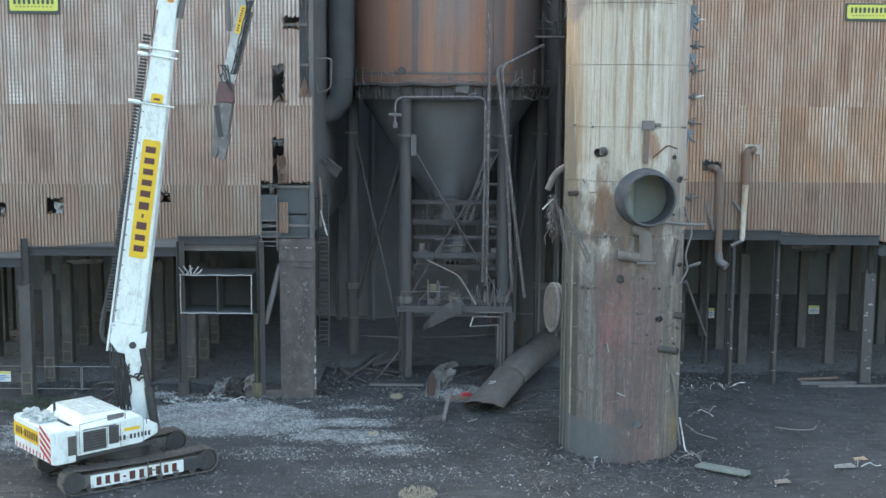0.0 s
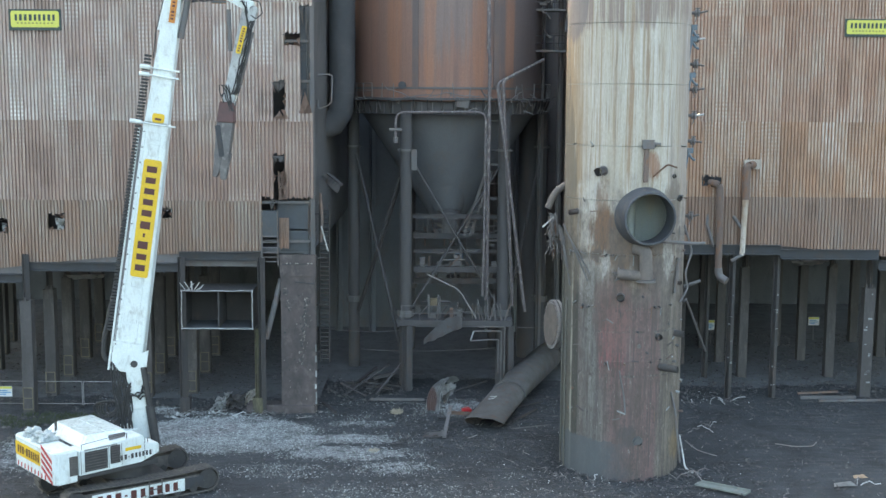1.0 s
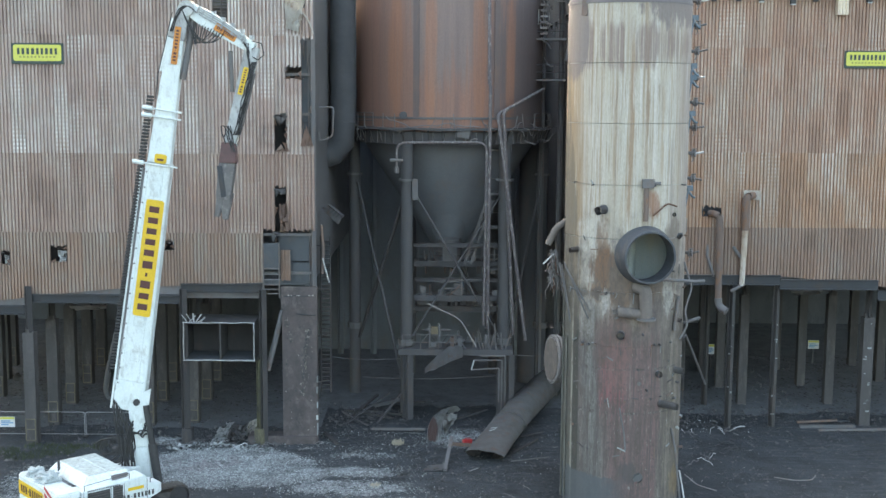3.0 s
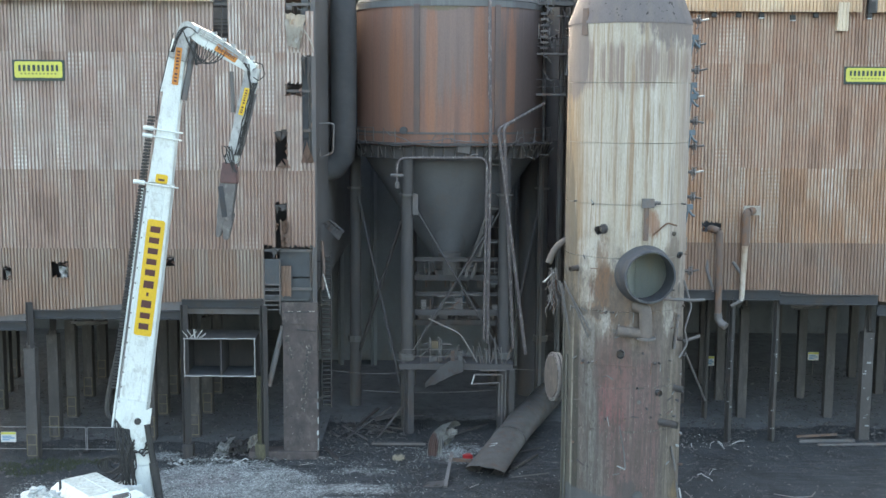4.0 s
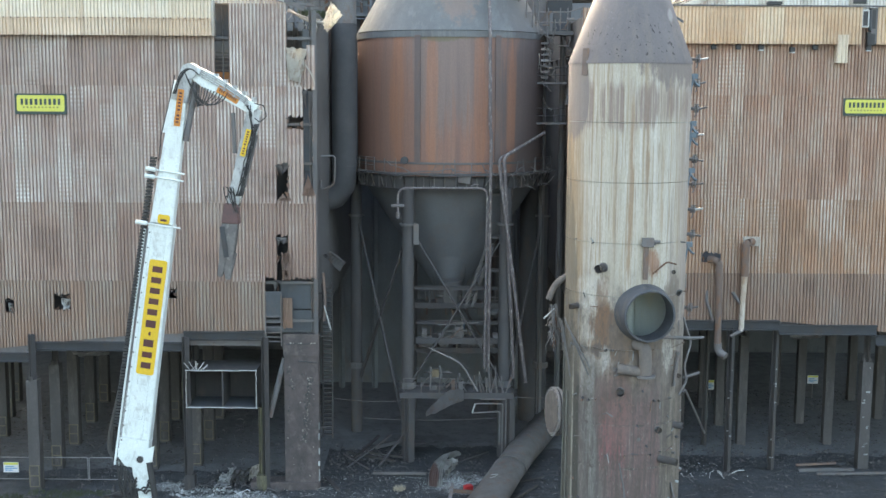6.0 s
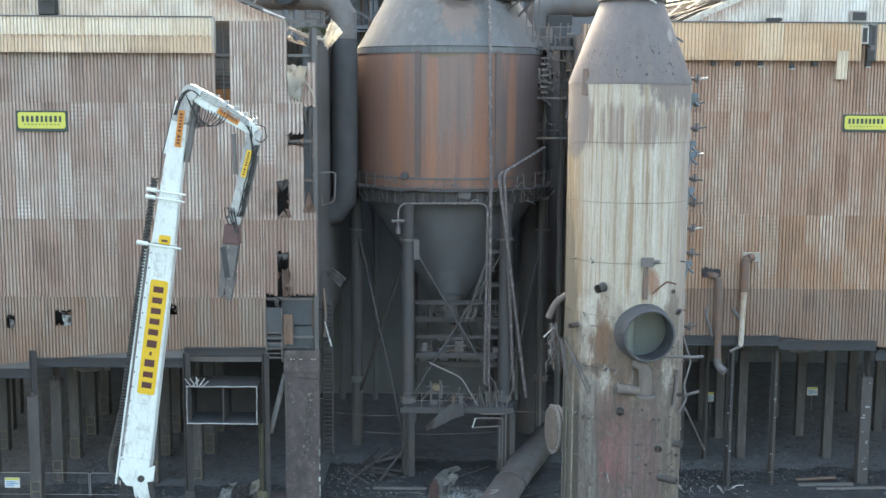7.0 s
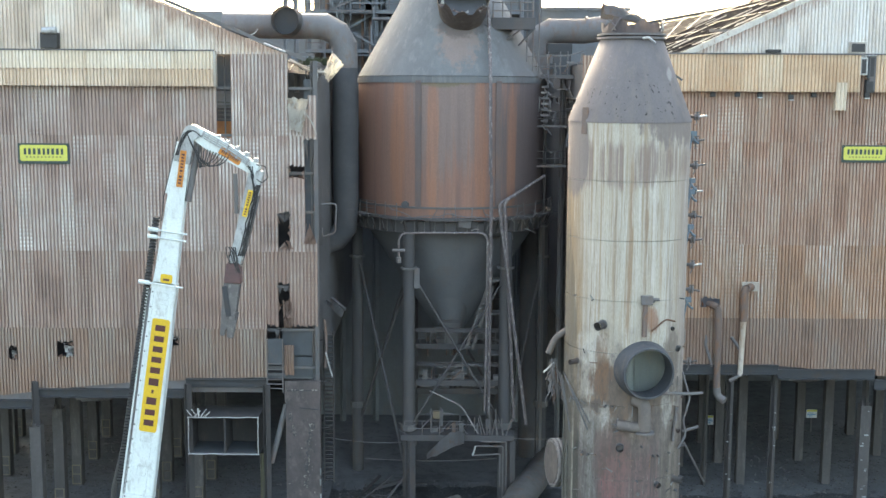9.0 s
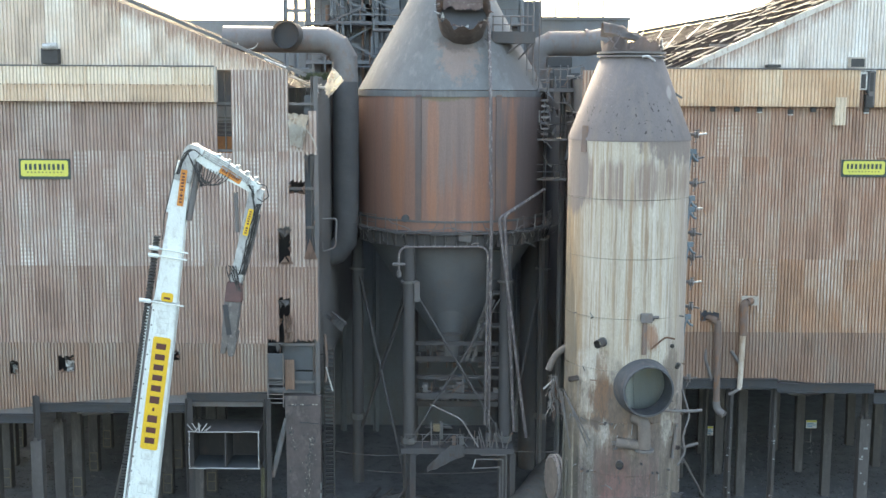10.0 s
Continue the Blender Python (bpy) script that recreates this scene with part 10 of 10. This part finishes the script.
# ---- loose ground cover ----
def stones(name, spots, mat, label, seed):
    """Many small uneven stones in one mesh; spots yields (x, y, z, size)."""
    rng = random.Random(seed)
    verts, faces = [], []
    for x, y, z, s in spots:
        z -= dip(x, y)
        b = len(verts)
        j = lambda: rng.uniform(0.55, 1.15) * s
        a = rng.uniform(0, 3.14)
        ca, sa = math.cos(a), math.sin(a)
        for dx, dy, dz in ((j(), 0, 0), (0, j(), 0), (-j(), 0, 0), (0, -j(), 0), (0, 0, j() * 0.7), (0, 0, -0.4 * s)):
            verts.append((x + dx * ca - dy * sa, y + dx * sa + dy * ca, z + dz))
        for q in ((0, 1, 4), (1, 2, 4), (2, 3, 4), (3, 0, 4), (1, 0, 5), (2, 1, 5), (3, 2, 5), (0, 3, 5)):
            faces.append(tuple(b + k for k in q))
    me = bpy.data.meshes.new("mesh")
    me.from_pydata(verts, [], faces)
    me.materials.append(mat)
    return tagged(new(name, me), label, "gravel", kind="stuff")


def gravel_mask(x, y):
    """How much pale gravel lies at a place, 0 to 1."""
    m = 0.0
    for cx, cy, rx, ry, w in ((-14.0, 72.8, 6.2, 4.2, 1.5), (-11.0, 71.4, 4.2, 2.4, 1.2), (-5.8, 71.9, 3.2, 1.3, 0.8), (-5.6, 69.0, 5.0, 1.8, 0.62), (-2.6, 66.2, 3.6, 1.6, 0.45), (-9.5, 65.6, 4.2, 1.6, 0.32), (-5.3, 75.4, 2.4, 1.0, 0.5), (-18.6, 78.4, 2.6, 1.2, 0.6), (1.2, 79.6, 3.0, 2.6, 0.75), (-3, 62, 6, 2.0, 0.26), (-24, 69, 5, 5, 0.5)):
        d = ((x - cx) / rx) ** 2 + ((y - cy) / ry) ** 2
        m = max(m, w * max(0.0, 1.2 - d))
    return m * (0.7 + 0.45 * noise.fractal(Vector((x * 0.45, y * 0.8, 5)), 1.0, 2.0, 4)) + 0.12 * noise.noise(Vector((x * 2.3, y * 2.9, 9)))


def gravel_bed_mat():
    m = Nodes("gravel_bed", 0.9)
    v, dist = m.cells(11.0)
    c = m.mix((0.10, 0.103, 0.107), (0.35, 0.354, 0.36), v)
    c = m.mix(c, (0.04, 0.041, 0.044), m.ramp(dist, 0.45, 0.9))
    c = m.mix(c, (0.05, 0.052, 0.056), m.noise(0.9, 0.7, 1.3, 1, 8, 0.8, 6.0, 0.54, 0.74))
    return m.done(c, dist, -0.8, 0.05)


def gravel_bed():
    bm = bmesh.new()
    n, k = 170, 130
    grid = []
    for i in range(n + 1):
        row = []
        for j in range(k + 1):
            x, y = -26 + 34 * i / n, 57 + 26 * j / k
            g = gravel_mask(x, y)
            base = 0.10 * noise.fractal(Vector((x * 0.21, y * 0.21, 3.0)), 1.0, 2.0, 4) - 0.03 - dip(x, y)
            row.append(bm.verts.new((x, y, base - 0.13 + min(0.42, 0.36 * g) + 0.09 * noise.noise(Vector((x * 2.6, y * 2.6, 1))))))
        grid.append(row)
    for i in range(n):
        for j in range(k):
            bm.faces.new((grid[i][j], grid[i + 1][j], grid[i + 1][j + 1], grid[i][j + 1]))
    tagged(part("gravel_bed", bm, gravel_bed_mat(), None, "pale grey gravel spread over the yard", True, 180), "", "gravel", kind="stuff")


gravel_bed()


def spots_gravel(n, seed):
    rng = random.Random(seed)
    while n:
        x, y = rng.uniform(-27, 8), rng.uniform(57, 83)
        g = gravel_mask(x, y)
        if rng.random() < max(0.0, g) ** 1.5 * 1.1:
            n -= 1
            yield x, y, min(0.3, 0.3 * g) - 0.05, 0.018 + 0.05 * rng.random() ** 3


def spots_wide(n, seed, x0, x1, y0, y1, a, b, zbase=0.03, tight=0.0):
    rng = random.Random(seed)
    while n:
        x, y = rng.uniform(x0, x1), rng.uniform(y0, y1)
        if noise.fractal(Vector((x * 0.35, y * 0.45, seed)), 1.0, 2.0, 4) > rng.uniform(-0.5, 0.55) + tight:
            n -= 1
            yield x, y, zbase, a + (b - a) * rng.random() ** 3


stones("gravel", spots_gravel(76000, 1), M_GRAVEL, "loose pale grey gravel stones", 1)
stones("rubble", spots_wide(18000, 2, -30, 36, 55, 90, 0.02, 0.14), M_RUBBLE, "dark coal and rubble pieces on the ground", 2)
stones("debris_chips", spots_wide(320, 5, 15, 34, 55, 84, 0.01, 0.055, 0.04, 0.5), M_CHIP, "few pale chips on the dark ground", 5)
stones("debris_chips", spots_wide(4600, 3, -24, 15, 55, 82, 0.012, 0.055, 0.04, 0.35), M_CHIP, "scattered pale debris chips", 3)
stones("rubble", spots_wide(5200, 6, 11, 38, 84, 106, 0.03, 0.17, 0.11), M_RUBBLE, "dark rubble on the slab under the shed", 6)
stones("rubble", spots_wide(5200, 7, -36, -9, 79, 104, 0.03, 0.15, 0.11), M_RUBBLE, "dark rubble on the slab under the torn shed", 7)
stones("debris_chips", spots_wide(160, 8, 14, 22, 81, 86, 0.015, 0.08, 0.12, 0.45), M_CHIP, "pale chips under the shed edge", 8)
stones("debris_chips", spots_wide(1500, 9, -9, -1, 71, 81, 0.012, 0.06, 0.05, 0.2), M_CHIP, "pale chips strewn before the passage", 9)
stones("debris_chips", spots_wide(500, 4, 3, 18, 58, 68, 0.015, 0.08, 0.05), M_CHIP, "pale chips round the stack foot", 4)


def splinters(name, areas, mat, label, seed):
    """Thin broken sticks and strips strewn flat."""
    rng = random.Random(seed)
    verts, faces = [], []
    for x0, x1, y0, y1, n in areas:
        for _ in range(n):
            x, y, a = rng.uniform(x0, x1), rng.uniform(y0, y1), rng.uniform(0, 3.14)
            half, w, h = 0.06 + 0.42 * rng.random() ** 3, rng.uniform(0.008, 0.024), rng.uniform(0.01, 0.03)
            ca, sa = math.cos(a), math.sin(a)
            z0, z1 = 0.04 + 0.06 * rng.random() - dip(x, y), 0.04 + 0.14 * rng.random() - dip(x, y)
            b = len(verts)
            for sx, z in ((-1, z0), (1, z1)):
                for sy in (-1, 1):
                    for sz in (0, 1):
                        verts.append((x + sx * half * ca - sy * w * sa, y + sx * half * sa + sy * w * ca, z + sz * h))
            faces += [tuple(b + q for q in f) for f in ((0, 1, 3, 2), (4, 6, 7, 5), (0, 4, 5, 1), (2, 3, 7, 6), (1, 5, 7, 3), (0, 2, 6, 4))]
    me = bpy.data.meshes.new("mesh")
    me.from_pydata(verts, [], faces)
    me.materials.append(mat)
    return tagged(new(name, me), label, "debris", kind="stuff")


splinters("splinters", [(-8, 14, 55, 84, 1500), (14, 30, 55, 84, 300), (4, 18, 59, 69, 700), (-3, 12, 70, 84, 500), (14, 30, 76, 84, 350), (-16, -4, 76.5, 80, 250)], gravel_mat("splinter_mix", (0.025, 0.026, 0.028), (0.115, 0.112, 0.108)), "broken sticks and strips strewn over the yard", 71)
splinters("pale_splinters", [(4, 16, 58, 68, 90), (-2, 22, 66, 84, 70), (-16, -8, 76.5, 79, 60)], gravel_mat("pale_splinter_mix", (0.16, 0.155, 0.15), (0.42, 0.41, 0.39)), "pale strips strewn over the yard", 73)


def heap(cx, cy, rx, ry, h, n, seed):
    rng = random.Random(seed)
    for _ in range(n):
        a, r = rng.uniform(0, 6.283), math.sqrt(rng.random())
        x, y = cx + rx * r * math.cos(a), cy + ry * r * math.sin(a)
        yield x, y, h * (1 - r) * rng.random() + 0.03, rng.uniform(0.03, 0.05) + 0.16 * rng.random() ** 3


for k, (cx, cy, rx, ry, h, n) in enumerate(((-14.8, 78.0, 4.2, 1.0, 0.7, 420), (-20.5, 77.6, 2.5, 1.0, 0.4, 160), (-5.5, 84.5, 3.0, 3.0, 0.7, 420), (10.2, 66.3, 4.6, 1.8, 0.25, 420), (20, 85, 6, 2.0, 0.35, 260), (31, 84, 5, 3, 0.4, 220), (1.8, 80.5, 3.0, 1.6, 0.4, 260), (-30, 74, 6, 3, 0.4, 260))):
    stones("rubble_heap", heap(cx, cy, rx, ry, h, n, 50 + k), M_RUBBLE, "low heap of sooty rubble and scrap", 60 + k)


stones("debris_chips", heap(-15.9, 77.0, 2.8, 0.9, 0.45, 330, 81), M_GRAVEL, "pale broken chips between the posts", 82)
stones("debris_chips", heap(-12.6, 76.6, 1.6, 0.6, 0.4, 120, 83), M_GRAVEL, "pale broken chips beside the pier", 84)


def blades(name, spots, mat, label, cat, seed):
    rng = random.Random(seed)
    verts, faces = [], []
    for cx, cy, cz, r, h, n in spots:
        for _ in range(n):
            a, d = rng.uniform(0, 6.283), r * math.sqrt(rng.random())
            x, y = cx + d * math.cos(a), cy + d * math.sin(a)
            lx, ly = rng.uniform(-0.6, 0.6) * h, rng.uniform(-0.6, 0.6) * h
            hh = h * rng.uniform(0.4, 1.0)
            w = 0.018
            b = len(verts)
            verts += [(x - w, y, cz), (x + w, y, cz), (x + lx * 0.5 + w * 0.7, y + ly * 0.5, cz + hh * 0.7), (x + lx * 0.5 - w * 0.7, y + ly * 0.5, cz + hh * 0.7), (x + lx, y + ly, cz + hh)]
            faces += [(b, b + 1, b + 2, b + 3), (b + 3, b + 2, b + 4)]
    me = bpy.data.meshes.new("mesh")
    me.from_pydata(verts, [], faces)
    me.materials.append(mat)
    return tagged(new(name, me), label, cat, kind="stuff")


M_STRAW = worn("dry_straw", (0.44, 0.39, 0.30), (0.32, 0.28, 0.21), None, 2.0, 0.9)
M_WEED = worn("green_weed", (0.04, 0.055, 0.028), (0.06, 0.07, 0.035), None, 2.0, 0.9)
blades("straw_tuft", [(-1.2, 58.6, 0.0, 1.0, 0.22, 420), (-4.1, 69.2, 0.05, 0.35, 0.2, 120), (-15.0, 64.3, 0.1, 0.35, 0.3, 120), (-3.1, 78.0, 0.05, 0.4, 0.35, 120)], M_STRAW, "dry pale straw tufts on the ground", "grass", 5)
blades("weeds", [(-30 + 1.2 * k, 75.2 + 0.7 * math.sin(k * 2.1), 0.0, 0.9, 0.3, 130) for k in range(5)] + [(-27.5 + 1.1 * k, 77.0, 0.0, 0.6, 0.25, 80) for k in range(5)], M_WEED, "low green weeds by the fence", "weeds", 6)
blades("roof_weeds", [(-9.8 + 0.35 * k, 82 + 0.5 * k, 32.0, 0.4, 0.6, 110) for k in range(5)], M_WEED, "green weeds growing at the eaves", "weeds", 7)
